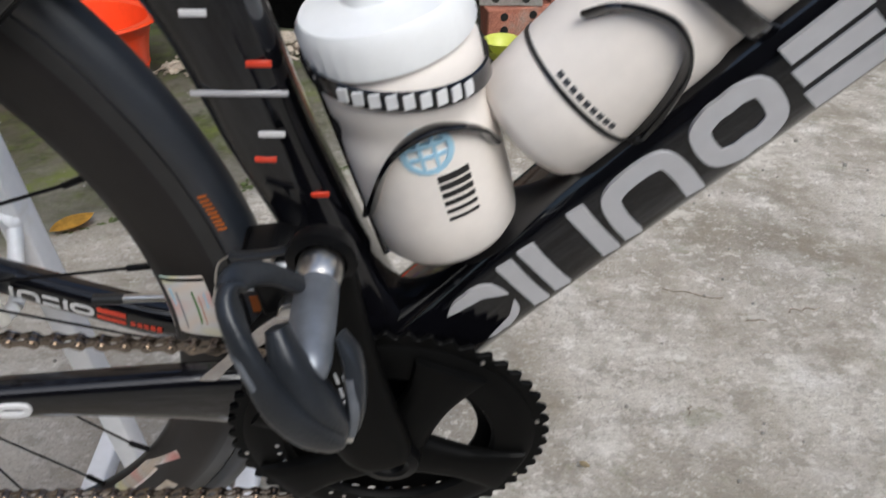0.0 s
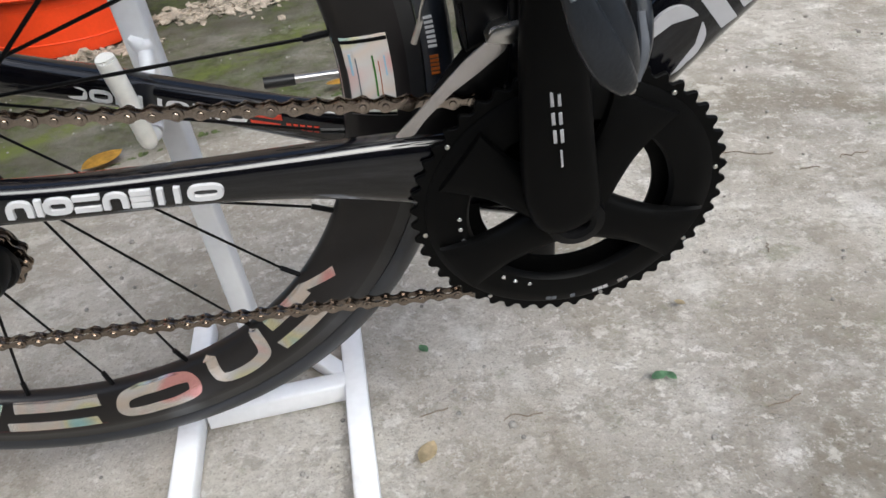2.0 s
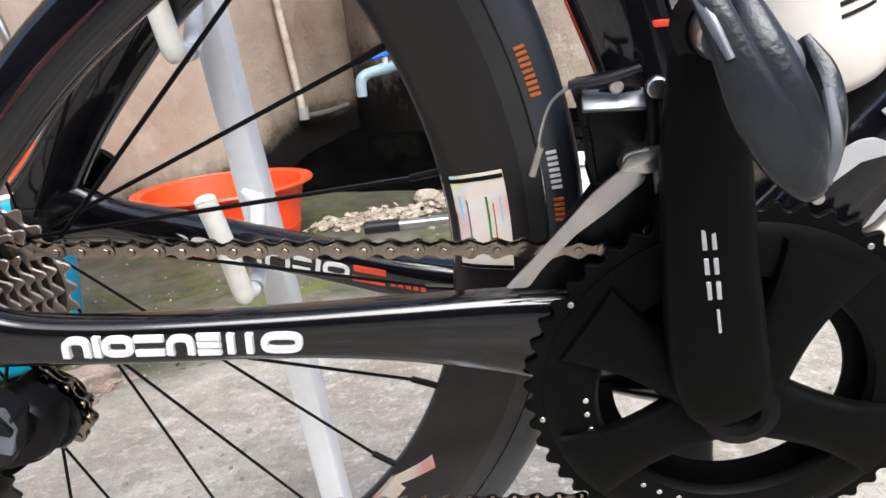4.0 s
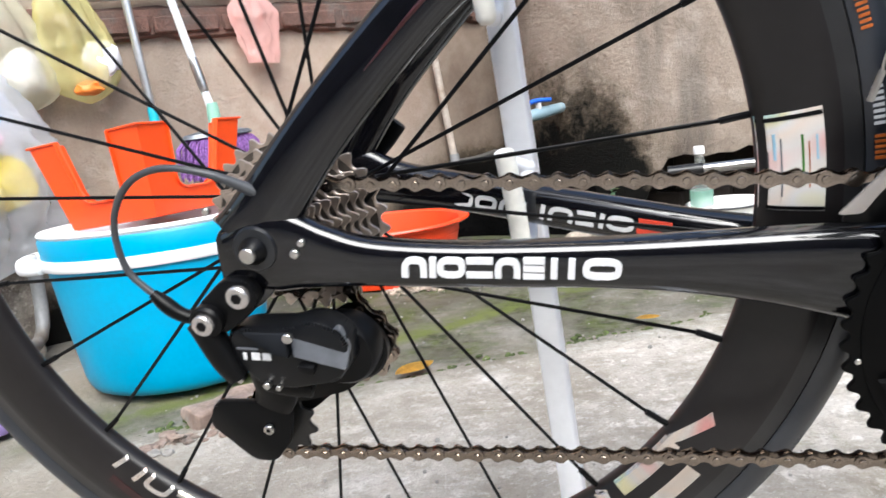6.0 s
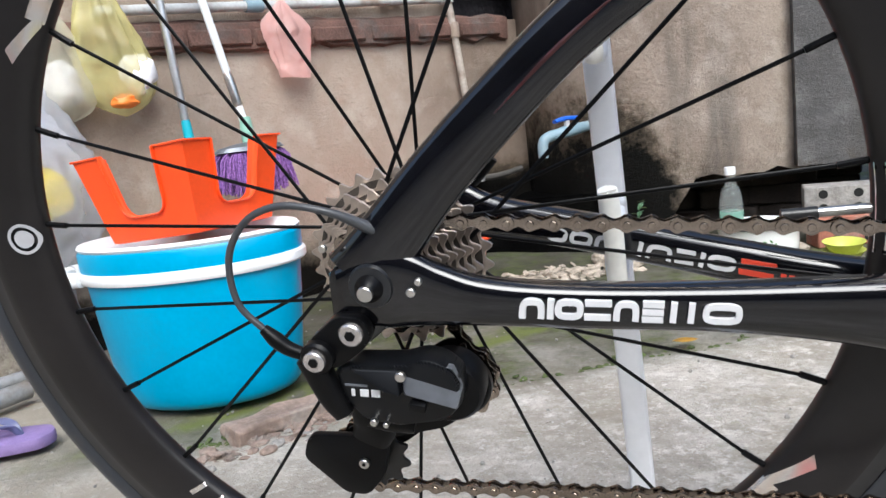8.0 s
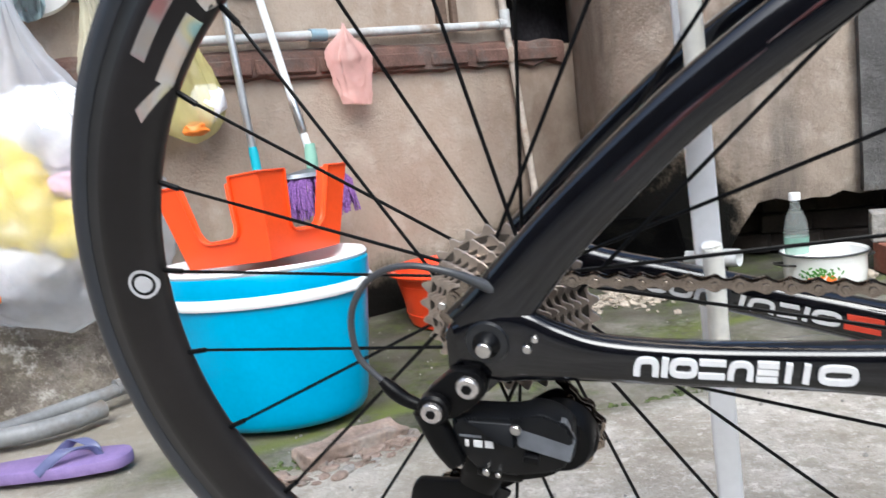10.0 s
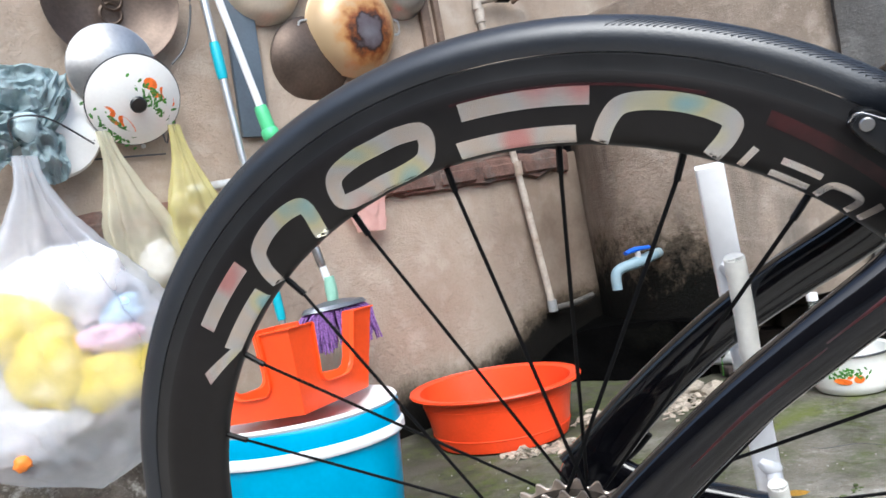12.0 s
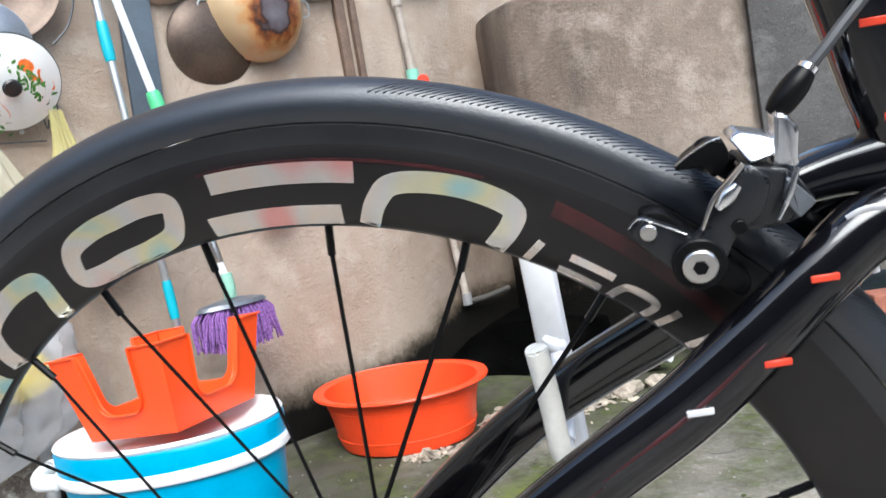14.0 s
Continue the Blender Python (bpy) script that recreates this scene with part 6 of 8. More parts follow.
def cage(base, direction, label, r=0.0392, tilt=0.004):
    """Bottle cage: back strip, foot, looped arms and a front band, in the bottle's own axes."""
    q = Vector((direction[0], 0, direction[1])).to_track_quat("Z", "Y").to_matrix().to_4x4()
    m = Matrix.Translation((base[0], 0, base[1])) @ q
    tube_side = Vector((-1, 0, -0.2)) if direction[0] < 0 else Vector((0.757, 0, -0.653))
    loc = (q.inverted() @ tube_side)
    ang = math.degrees(math.atan2(loc.y, loc.x))

    def ring(pts, a, b):
        return [(r * math.cos(radians(ang + x)), r * math.sin(radians(ang + x)), z, a, b) for x, z in pts]

    bm = sweep([(0.0395 * math.cos(radians(ang)), 0.0395 * math.sin(radians(ang)), z, 0.010, 0.0025) for z in (-0.004, 0.03, 0.08, 0.11)], 12, 4, 3.0, tuple(Vector((-math.sin(radians(ang)), math.cos(radians(ang)), 0))))
    bmesh.ops.transform(bm, matrix=m, verts=bm.verts)
    c = part("bottle_cage", bm, M_FRAME, bike, label)
    for s in (1, -1):
        arm = ring([(0, 0.020), (s * 40, 0.045), (s * 75, 0.082), (s * 105, 0.093), (s * 135, 0.082), (s * 150, 0.066)], 0.0018, 0.0042)
        bm = sweep(arm, 10, 6, 2.6, (0, 0, 1))
        bmesh.ops.transform(bm, matrix=m, verts=bm.verts)
        part("arm", bm, M_FRAME, c)
    band = ring([(a, 0.112 + tilt * math.cos(radians(a))) for a in range(-168, 169, 12)], 0.0052, 0.0016)
    bm = sweep(band, 10, 2, 3.0, (0, 0, 1))
    bmesh.ops.transform(bm, matrix=m, verts=bm.verts)
    part("front_band", bm, M_FRAME, c, "black band round the bottle")
    foot = [(0.0395 * math.cos(radians(ang)), 0.0395 * math.sin(radians(ang)), -0.002, 0.010, 0.002), (0.02 * math.cos(radians(ang)), 0.02 * math.sin(radians(ang)), -0.0035, 0.010, 0.002), (-0.012 * math.cos(radians(ang)), -0.012 * math.sin(radians(ang)), -0.0035, 0.008, 0.002)]
    bm = sweep(foot, 10, 4, 3.0, tuple(Vector((-math.sin(radians(ang)), math.cos(radians(ang)), 0))))
    bmesh.ops.transform(bm, matrix=m, verts=bm.verts)
    part("foot", bm, M_FRAME, c)
    return c, m


cage((0.4402, 0.0712), (-0.262, 1.0), "black bottle cage on the seat tube", 0.0424, 0.012)
cage((0.4770, 0.1375), (0.653, 0.757), "black bottle cage on the down tube")
for i in range(9):
    u, low = -42 + 9.5 * i, 0.1080 - 0.012 * math.sin(radians(-38 + 9.5 * i))
    flat_shapes("print_bar", [[(u, low), (u + 6.5, low), (u + 7.5, low + 0.0065), (u + 1, low + 0.0065)]], lambda u, v, l: wrap_place(u, v, l + 0.0037), M_WHITE, b1, 0.0004, "", 5, 1)

# ---- bicycle stand ----


def square_bar(a, b, w, d, side, bm=None):
    return sweep([(*a, w, d), (*b, w, d)], 16, 1, 7.0, side, bm)


def bike_stand():
    t = thing("bicycle_stand", "white painted square-tube bicycle stand with rubber hooks", "bicycle stand")
    top, foot = Vector((0.1195, 0.076, 0.640)), Vector((0.1340, 0.158, 0.024))
    part("post", square_bar(top, foot, 0.0098, 0.0125, (1, 0, 0)), M_STAND, t, "white square-tube post")
    part("foot_bar", square_bar((0.0460, 0.275, 0.014), (0.0660, -0.120, 0.014), 0.0120, 0.0125, (1, 0, 0)), M_STAND, t, "white foot bar")
    part("foot_bar", square_bar((0.2165, 0.250, 0.014), (0.2345, -0.120, 0.014), 0.0120, 0.0125, (1, 0, 0)), M_STAND, t, "white foot bar")
    part("cross_bar", square_bar((0.068, 0.132, 0.014), (0.212, 0.146, 0.014), 0.0115, 0.0120, (0, 1, 0)), M_STAND, t, "white cross bar")
    part("brace", square_bar((0.160, 0.216, 0.016), (0.218, 0.150, 0.016), 0.0080, 0.0100, (0, 0, 1)), M_STAND, t, "short diagonal brace")
    for z in (0.560, 0.410):
        k = (top.z - z) / (top.z - foot.z)
        p = top.lerp(foot, k)
        y = p.y
        rows = [(p.x + 0.003, y - 0.008, z + 0.006, 0.0055, 0.0055), (p.x + 0.004, y - 0.022, z - 0.012, 0.0055, 0.0055), (p.x + 0.004, y - 0.042, z - 0.044, 0.0055, 0.0055), (p.x + 0.003, y - 0.062, z - 0.044, 0.0055, 0.0055)]
        h = part("hook", sweep(rows, 12, 5), M_STAND, t, "white bent steel hook")
        rows = [(p.x + 0.002, y - 0.060, z - 0.048, 0.0054, 0.0054), (p.x + 0.002, y - 0.064, z - 0.042, 0.0064, 0.0064), (p.x + 0.002, y - 0.076, z - 0.010, 0.0064, 0.0064), (p.x + 0.001, y - 0.088, z + 0.020, 0.0064, 0.0064), (p.x + 0.001, y - 0.089, z + 0.022, 0.0054, 0.0054)]
        part("sleeve", sweep(rows, 16, 4), M_HOOK, h, "yellowed clear rubber sleeve")
        part("weld", sweep([(p.x - 0.004, y - 0.010, z + 0.010, 0.006, 0.005), (p.x + 0.003, y - 0.012, z + 0.004, 0.0065, 0.006), (p.x + 0.008, y - 0.010, z + 0.006, 0.004, 0.004)], 10, 4), M_STAND, h, "lumpy weld")
    return t


bike_stand()

# ---- plastic ware on the paving ----


def oval_bucket():
    m = pose(-0.701, 0.823, 0, 0, 0, 9) @ Matrix.Diagonal((0.96, 1.0, 1.09, 1))
    t = thing("mop_bucket", "bright blue oval mop bucket with a white rim", "bucket", m)
    sq = (1.0, 0.66)
    part("body", lathe([(0, 0.004), (0.160, 0.004), (0.174, 0.009), (0.184, 0.020), (0.190, 0.04), (0.205, 0.14), (0.217, 0.238), (0.211, 0.238), (0.199, 0.14), (0.184, 0.03), (0.17, 0.016), (0, 0.016)], "z", seg=64, squash=sq), M_BLUE, t, "bright blue tapered body")
    part("rim", lathe([(0.212, 0.234), (0.226, 0.2325), (0.2295, 0.236), (0.2295, 0.248), (0.226, 0.252), (0.212, 0.252), (0.212, 0.234)], "z", seg=64, squash=sq), M_WHITEP, t, "white moulded rim")
    part("band", lathe([(0.208, 0.250), (0.2235, 0.250), (0.2250, 0.282), (0.220, 0.288), (0.204, 0.288), (0.204, 0.250)], "z", seg=64, squash=sq), M_BLUE, t, "blue upper band")
    part("tray", lathe([(0, 0.272), (0.15, 0.272), (0.196, 0.284), (0.210, 0.294), (0.220, 0.297), (0.2245, 0.292), (0.220, 0.286), (0.15, 0.264), (0, 0.264)], "z", seg=64, squash=sq), M_WHITEP, t, "white wringer tray")
    grip = [(-0.196, -0.075, 0.241, 0.012, 0.013), (-0.240, -0.062, 0.241, 0.014, 0.014), (-0.262, -0.020, 0.241, 0.015, 0.015), (-0.262, 0.022, 0.241, 0.015, 0.015), (-0.225, 0.05, 0.241, 0.012, 0.013)]
    part("spout", sweep(grip, 14, 5, 2.6), M_WHITEP, t, "white moulded grip")
    slots = bmesh.new()
    for i in range(14):
        box(0.003, 0.03, 0.003, bm=slots, m=pose(0.06 + 0.008 * i, -0.055, 0.274 + 0.0006 * i))
    part("slots", slots, M_CABLE, t)
    return t


oval_bucket()


def upturned_stool():
    """Low square plastic stool lying upside down: seat below, four angled legs up."""
    t = thing("plastic_stool", "orange plastic stool lying upside down on the bucket", "stool", pose(-0.690, 0.833, 0.320, -2, -4, -10) @ Matrix.Diagonal((0.81, 0.81, 0.80, 1)))
    s = 0.128
    part("seat", box(2 * s, 2 * s, 0.016, (0, 0, 0.012), 0.006), M_ORANGE, t)
    # four flared sides, each with a rounded arch between its two half legs
    low, top, flare = 0.006, 0.205, 0.036
    half = [(0.0, 0.060), (0.030, 0.060), (0.046, 0.064), (0.058, 0.074), (0.065, 0.090), (0.068, 0.115), (0.080, 0.204), (s + flare, top), (s, low)]
    outline = half + [(-x, h) for x, h in half[:0:-1]]
    for k in range(4):
        m = Matrix.Rotation(radians(90 * k), 4, "Z")
        bm = bmesh.new()
        rings = []
        for thick in (0.0, 0.006):
            rings.append([bm.verts.new(m @ Vector((x * (1 - thick / s), -(s + flare * (h - low) / (top - low)) + thick, h))) for x, h in outline])
        bm.faces.new(rings[0])
        bm.faces.new(rings[1][::-1])
        for i in range(len(outline)):
            j = (i + 1) % len(outline)
            bm.faces.new((rings[0][i], rings[1][i], rings[1][j], rings[0][j]))
        part("side", bm, M_ORANGE, t, "moulded side with a rounded arch")
        # lip along the arch, turned outwards
        rows = [(*(m @ Vector((x, -(s + flare * (h - low) / (top - low)) - 0.003, h))), 0.0045, 0.0022) for x, h in half[6:0:-1] + [(-x, h) for x, h in half[1:7]]]
        part("lip", sweep(rows, 8, 3, 2.4, tuple(m.to_3x3() @ Vector((0, 1, 0)))), M_ORANGE, t)
    for sx, sy in ((-1, -1), (1, -1), (1, 1), (-1, 1)):
        bm = bmesh.new()
        c = s + flare
        for ax in (0, 1):
            for z0, z1 in ((0.2020, 0.2065),):
                box(c + 0.006 - 0.078, 0.012, z1 - z0, bev=0.001, bm=bm, m=Matrix.Translation((sx * (c + 0.084) / 2, sy * (c - 0.002), (z0 + z1) / 2) if ax == 0 else (sx * (c - 0.002), sy * (c + 0.084) / 2, (z0 + z1) / 2)) @ (Matrix() if ax == 0 else Matrix.Rotation(radians(90), 4, "Z")), seg=1)
        part("leg_tip", bm, M_ORANGE, t)
    return t


upturned_stool()


def basin():
    t = thing("wash_basin", "large red-orange oval plastic wash basin on the paving", "basin", pose(-0.500, 1.583, 0.0, 0, 0, -4) @ Matrix.Diagonal((1.0, 0.82, 1.02, 1)))
    part("body", lathe([(0, -0.008), (0.178, -0.008), (0.189, -0.004), (0.196, 0.012), (0.207, 0.075), (0.222, 0.134), (0.243, 0.140), (0.249, 0.146), (0.244, 0.150), (0.220, 0.147), (0.201, 0.075), (0.188, 0.016), (0.176, 0.004), (0, 0.003)], "z", seg=72), M_BASIN, t)
    part("rim", lathe([(0.243, 0.1440), (0.2490, 0.1430), (0.2515, 0.1462), (0.2490, 0.1512), (0.243, 0.1515), (0.241, 0.148), (0.243, 0.1440)], "z", seg=72), M_BASIN, t, "rolled rim")
    for z, r in ((0.03, 0.2005), (0.112, 0.2165)):
        part("rib", lathe([(r - 0.003, z - 0.003), (r + 0.0012, z), (r - 0.003, z + 0.003)], "z", seg=64), M_BASIN, t)
    return t


basin()


def veg_print(parent, place, scale=1.0, seed=1):
    """Painted carrots and sprigs: small flat ovals on the enamel."""
    rnd = random.Random(seed)

    def oval(u, v, a, b, turn, m):
        bm = bmesh.new()
        top = [bm.verts.new(place(u + a * math.cos(k) * math.cos(turn) - b * math.sin(k) * math.sin(turn), v + a * math.cos(k) * math.sin(turn) + b * math.sin(k) * math.cos(turn), 0.0007)) for k in [2 * math.pi * i / 12 for i in range(12)]]
        low = [bm.verts.new(place(u + a * math.cos(k) * math.cos(turn) - b * math.sin(k) * math.sin(turn), v + a * math.cos(k) * math.sin(turn) + b * math.sin(k) * math.cos(turn), -0.001)) for k in [2 * math.pi * i / 12 for i in range(12)]]
        bm.faces.new(top)
        for i in range(12):
            bm.faces.new((top[i], low[i], low[(i + 1) % 12], top[(i + 1) % 12]))
        part("print_spot", bm, m, parent)

    for du, dv, a, b, turn in ((-0.014, -0.001, 0.019, 0.0068, -0.15), (0.019, 0.003, 0.0110, 0.0088, 0.2), (0.002, 0.009, 0.007, 0.004, 0.5)):
        oval(du * scale, dv * scale, a * scale, b * scale, turn, M_CARROT)
    for i in range(46):
        oval(rnd.gauss(0.0, 0.021) * scale, rnd.uniform(0.005, 0.028) * scale, rnd.uniform(0.003, 0.0060) * scale, 0.0020 * scale, rnd.uniform(0, 3.1), M_LEAFP)


def enamel_pot():
    t = thing("enamel_pot", "white enamel pot with a painted carrot sprig", "pot", pose(0.440, 1.745, -0.012))
    part("body", lathe([(0, 0.0), (0.080, 0.0), (0.092, 0.006), (0.100, 0.024), (0.1035, 0.060), (0.1035, 0.098), (0.108, 0.104), (0.110, 0.108), (0.107, 0.111), (0.101, 0.106), (0.0995, 0.060), (0.095, 0.026), (0.085, 0.010), (0, 0.006)], "z", seg=56), M_ENAMEL, t)
    part("rim", lathe([(0.1075, 0.1065), (0.1105, 0.106), (0.1115, 0.109), (0.1095, 0.1115), (0.107, 0.111)], "z", seg=56), M_CABLE, t, "thin dark rim")
    for s in (-1, 1):
        c = radians(205) if s < 0 else radians(25)
        d, e = Vector((math.cos(c), math.sin(c), 0)), Vector((-math.sin(c), math.cos(c), 0))
        rows = [(*(d * 0.100 + e * 0.03 + Vector((0, 0, 0.082))), 0.003, 0.004), (*(d * 0.126 + e * 0.026 + Vector((0, 0, 0.086))), 0.003, 0.005), (*(d * 0.133 + Vector((0, 0, 0.087))), 0.003, 0.006), (*(d * 0.126 - e * 0.026 + Vector((0, 0, 0.086))), 0.003, 0.005), (*(d * 0.100 - e * 0.03 + Vector((0, 0, 0.082))), 0.003, 0.004)]
        part("handle", sweep(rows, 10, 5, 2.0, (0, 0, 1)), M_KNOB, t, "black loop handle")

    def place(u, v, lift):
        a = radians(-102) + u / 0.1035
        r = 0.1035 + lift
        return Vector((r * math.cos(a), r * math.sin(a), 0.046 + v))

    veg_print(t, place, 1.15, 3)
    return t


enamel_pot()


def clear_bottle():
    t = thing("plastic_bottle", "clear empty plastic bottle standing in the enamel pot", "bottle", pose(0.374, 1.735, -0.004))
    part("body", lathe([(0, 0.002), (0.026, 0.0), (0.030, 0.006), (0.031, 0.05), (0.0285, 0.085), (0.031, 0.12), (0.031, 0.165), (0.026, 0.195), (0.013, 0.222), (0.0125, 0.244), (0.0115, 0.244), (0.0115, 0.222), (0.0245, 0.194), (0.0295, 0.165), (0.0295, 0.12), (0.027, 0.085), (0.0295, 0.05), (0.028, 0.008), (0, 0.004)], "z", seg=32), M_PET, t)
    part("cap", lathe([(0, 0.262), (0.0135, 0.262), (0.0148, 0.259), (0.0148, 0.242), (0.0125, 0.242)], "z", seg=28), M_WHITEP, t, "white cap")
    part("label", lathe([(0.0312, 0.098), (0.0314, 0.099), (0.0316, 0.142), (0.0311, 0.143)], "z", seg=32), M_LABELG, t, "see-through pale green label")
    return t


clear_bottle()


def small_bowls():
    for z, m, lab in ((0.0, M_BOWL, "lime plastic bowl under another"), (0.022, M_BOWL, "lime plastic bowl stacked on another")):
        b = lathe([(0, 0.0), (0.026, 0.0), (0.030, 0.004), (0.050, 0.032), (0.052, 0.034), (0.048, 0.033), (0.028, 0.007), (0, 0.004)], "z", seg=36)
        o = part("plastic_bowl", b, m)
        o.matrix_world = pose(0.640, 1.690, -0.012 + z, 3, 0, 0)
        tagged(o, lab, "bowl", "stacked bowls")


small_bowls()


def hollow_brick(x, y, z, rz, m=M_BRICK, tip=0.0):
    bm = bmesh.new()
    box(0.19, 0.085, 0.085, bm=bm, bev=0.003, seg=1)
    for dx in (-0.045, 0.045):
        for dz in (-0.02, 0.02):
            lathe([(0, -0.0432), (0.0125, -0.0432), (0.0125, -0.040), (0, -0.040)], "y", (dx, 0, dz), 14, bm)
    for f in bm.faces:
        c = f.calc_center_median()
        if abs(c.y + 0.0432) < 0.0006 and f.calc_area() < 0.0003:
            f.material_index = 1
    o = part("brick", bm, [m, M_KNOB], smooth=False)
    o.matrix_world = pose(x, y, z, tip, 0, rz)
    return tagged(o, "hollow red clay brick on the paving", "brick", "loose bricks")


hollow_brick(0.70, 1.93, 0.031, 12)
hollow_brick(0.69, 1.95, 0.117, -6, M_RUBBLE)
hollow_brick(0.88, 1.97, 0.031, 3)
hollow_brick(0.90, 1.98, 0.117, 5)
hollow_brick(1.09, 1.97, 0.031, -4)
hollow_brick(1.11, 1.98, 0.117, 2)
hollow_brick(1.30, 1.97, 0.031, -4)
hollow_brick(1.32, 1.98, 0.117, 2)


def stone(x, y, z, s, seed, label="grey lump of broken concrete", m=M_RUBBLE, flat=0.6):
    bm = bmesh.new()
    bmesh.ops.create_icosphere(bm, subdivisions=3, radius=1.0)
    for v in bm.verts:
        v.co = v.co * (1 + 0.30 * noise.noise(v.co * 1.6 + Vector((seed, 0, 0))) + 0.10 * noise.noise(v.co * 5 + Vector((0, seed, 0))))
        v.co = Vector((v.co.x * s, v.co.y * s * 0.75, v.co.z * s * flat))
    o = part("rubble", bm, m, smooth=False)
    o.matrix_world = pose(x, y, z, 0, 0, seed * 40)
    return tagged(o, label, "rubble", "broken rubble")


for i, (x, y, s) in enumerate(((0.10, 1.80, 0.055), (0.19, 1.84, 0.045), (0.02, 1.86, 0.05), (0.26, 1.80, 0.03), (-0.02, 1.70, 0.02), (0.06, 1.55, 0.014), (0.56, 1.86, 0.035))):
    stone(x, y, s * 0.25 - 0.012, s, 1.3 + i, "dirty lump of broken concrete", M_CRUST, 0.5)


def broken_bricks():
    rnd = random.Random(9)
    bm = box(0.21, 0.060, 0.030, bev=0.005)
    bmesh.ops.subdivide_edges(bm, edges=list(bm.edges), cuts=3, use_grid_fill=True)
    o = part("broken_slab", warp(bm, 0.012, 26), M_CHUNK, smooth=False)
    o.matrix_world = pose(-0.478, 0.672, 0.008, 5, 3, 57)
    tagged(o, "broken brownish slab of mortar beside the bucket", "rubble", "broken rubble")
    for i in range(34):
        x, y = rnd.uniform(-0.56, -0.37), 0
        y = 0.60 + (x + 0.47) * 1.3 + rnd.uniform(-0.07, 0.10)
        s = rnd.uniform(0.004, 0.020)
        stone(x, y, s * 0.12, s, i * 0.7, "small brown rubble beside the bucket", M_CHUNK if rnd.random() < 0.6 else M_RUBBLE, 0.32)


broken_bricks()


def sandal():
    t = thing("sandal", "purple foam flip-flop with dark straps", "sandal", pose(-1.005, 0.545, 0.0, 0, 0, 22))
    o = round_outline([(-0.125, -0.030), (-0.06, -0.040), (0.05, -0.046), (0.120, -0.034), (0.135, 0.0), (0.115, 0.036), (0.04, 0.046), (-0.06, 0.038), (-0.125, 0.030), (-0.138, 0.0)], 0.03, 5)
    bm = bmesh.new()
    f = bm.faces.new([bm.verts.new((x, y, 0.002)) for x, y in o])
    r = bmesh.ops.extrude_face_region(bm, geom=[f])
    bmesh.ops.translate(bm, vec=(0, 0, 0.022), verts=[v for v in r["geom"] if isinstance(v, bmesh.types.BMVert)])
    bmesh.ops.bevel(bm, geom=[e for e in bm.edges if abs(e.verts[0].co.z - e.verts[1].co.z) < 1e-5], offset=0.004, segments=2, profile=0.5, affect="EDGES")
    part("sole", bm, M_SANDAL, t)
    for s in (-1, 1):
        part("strap", sweep([(0.075, 0.0, 0.022, 0.006, 0.003), (0.06, s * 0.008, 0.042, 0.008, 0.003), (0.02, s * 0.030, 0.046, 0.010, 0.003), (-0.022, s * 0.042, 0.018, 0.009, 0.003)], 10, 5, 2.4, (1, 0, 0)), M_STRAP, t)
    return t


sandal()


def leaf(x, y, size, rz, m, label):
    bm = bmesh.new()
    n = 8
    l, r, c = [], [], []
    for i in range(n + 1):
        t = i / n
        w = 0.30 * math.sin(math.pi * t) ** 0.8 * size
        z = 0.010 * size * 10 * (t - 0.5) ** 2 + 0.004
        l.append(bm.verts.new((t * size, w + 1e-4, z + 0.1 * w)))
        c.append(bm.verts.new((t * size, 0, z)))
        r.append(bm.verts.new((t * size, -w - 1e-4, z + 0.16 * w)))
    for i in range(n):
        bm.faces.new((l[i], l[i + 1], c[i + 1], c[i]))
        bm.faces.new((c[i], c[i + 1], r[i + 1], r[i]))
    bmesh.ops.solidify(bm, geom=list(bm.faces), thickness=0.0006)
    o = part("fallen_leaf", bm, m)
    o.matrix_world = pose(x, y, 0.002, 0, 0, rz)
    return tagged(o, label, "leaf", "fallen leaves")


leaf(-0.235, 0.765, 0.085, 50, M_YLEAF, "dry yellow leaf on the concrete")
leaf(0.280, 0.034, 0.030, 60, M_STRAW, "pale dry leaf scrap on the concrete")
leaf(0.528, 0.100, 0.020, 20, M_GLEAF, "torn green scrap of leaf on the concrete")
leaf(0.545, 0.108, 0.016, -60, M_GLEAF, "torn green scrap of leaf on the concrete")
leaf(0.302, 0.189, 0.016, 120, M_GLEAF, "small green leaf on the concrete")
leaf(0.607, 0.209, 0.014, 140, M_STRAW, "small brown leaf on the concrete")
leaf(0.83, 0.02, 0.022, 40, M_GLEAF, "small green leaf on the concrete")
leaf(0.18, 1.02, 0.05, 10, M_YLEAF, "dry yellow leaf on the concrete")


def twig(x, y, ln, rz, seed):
    rnd = random.Random(seed)
    rows = [(ln * (i / 5 - 0.5), rnd.uniform(-0.1, 0.1) * ln, 0.0015, 0.0007, 0.0008) for i in range(6)]
    o = part("twig", sweep(rows, 6, 3), M_TWIG)
    o.matrix_world = pose(x, y, 0, 0, 0, rz)
    return tagged(o, "thin dry twig on the concrete", "twig", "twigs")


for i, (x, y, ln, rz) in enumerate(((0.647, 0.049, 0.04, 20), (0.388, 0.080, 0.04, 0), (-0.17, 0.332, 0.03, 5), (0.900, 0.477, 0.03, 0), (0.83, 0.55, 0.09, -20), (0.30, 0.10, 0.03, 10), (-0.05, 0.62, 0.03, 5), (-0.02, 0.655, 0.012, 40), (0.98, 0.50, 0.05, 10), (0.75, 0.30, 0.02, 70))):
    twig(x, y, ln, rz, i)


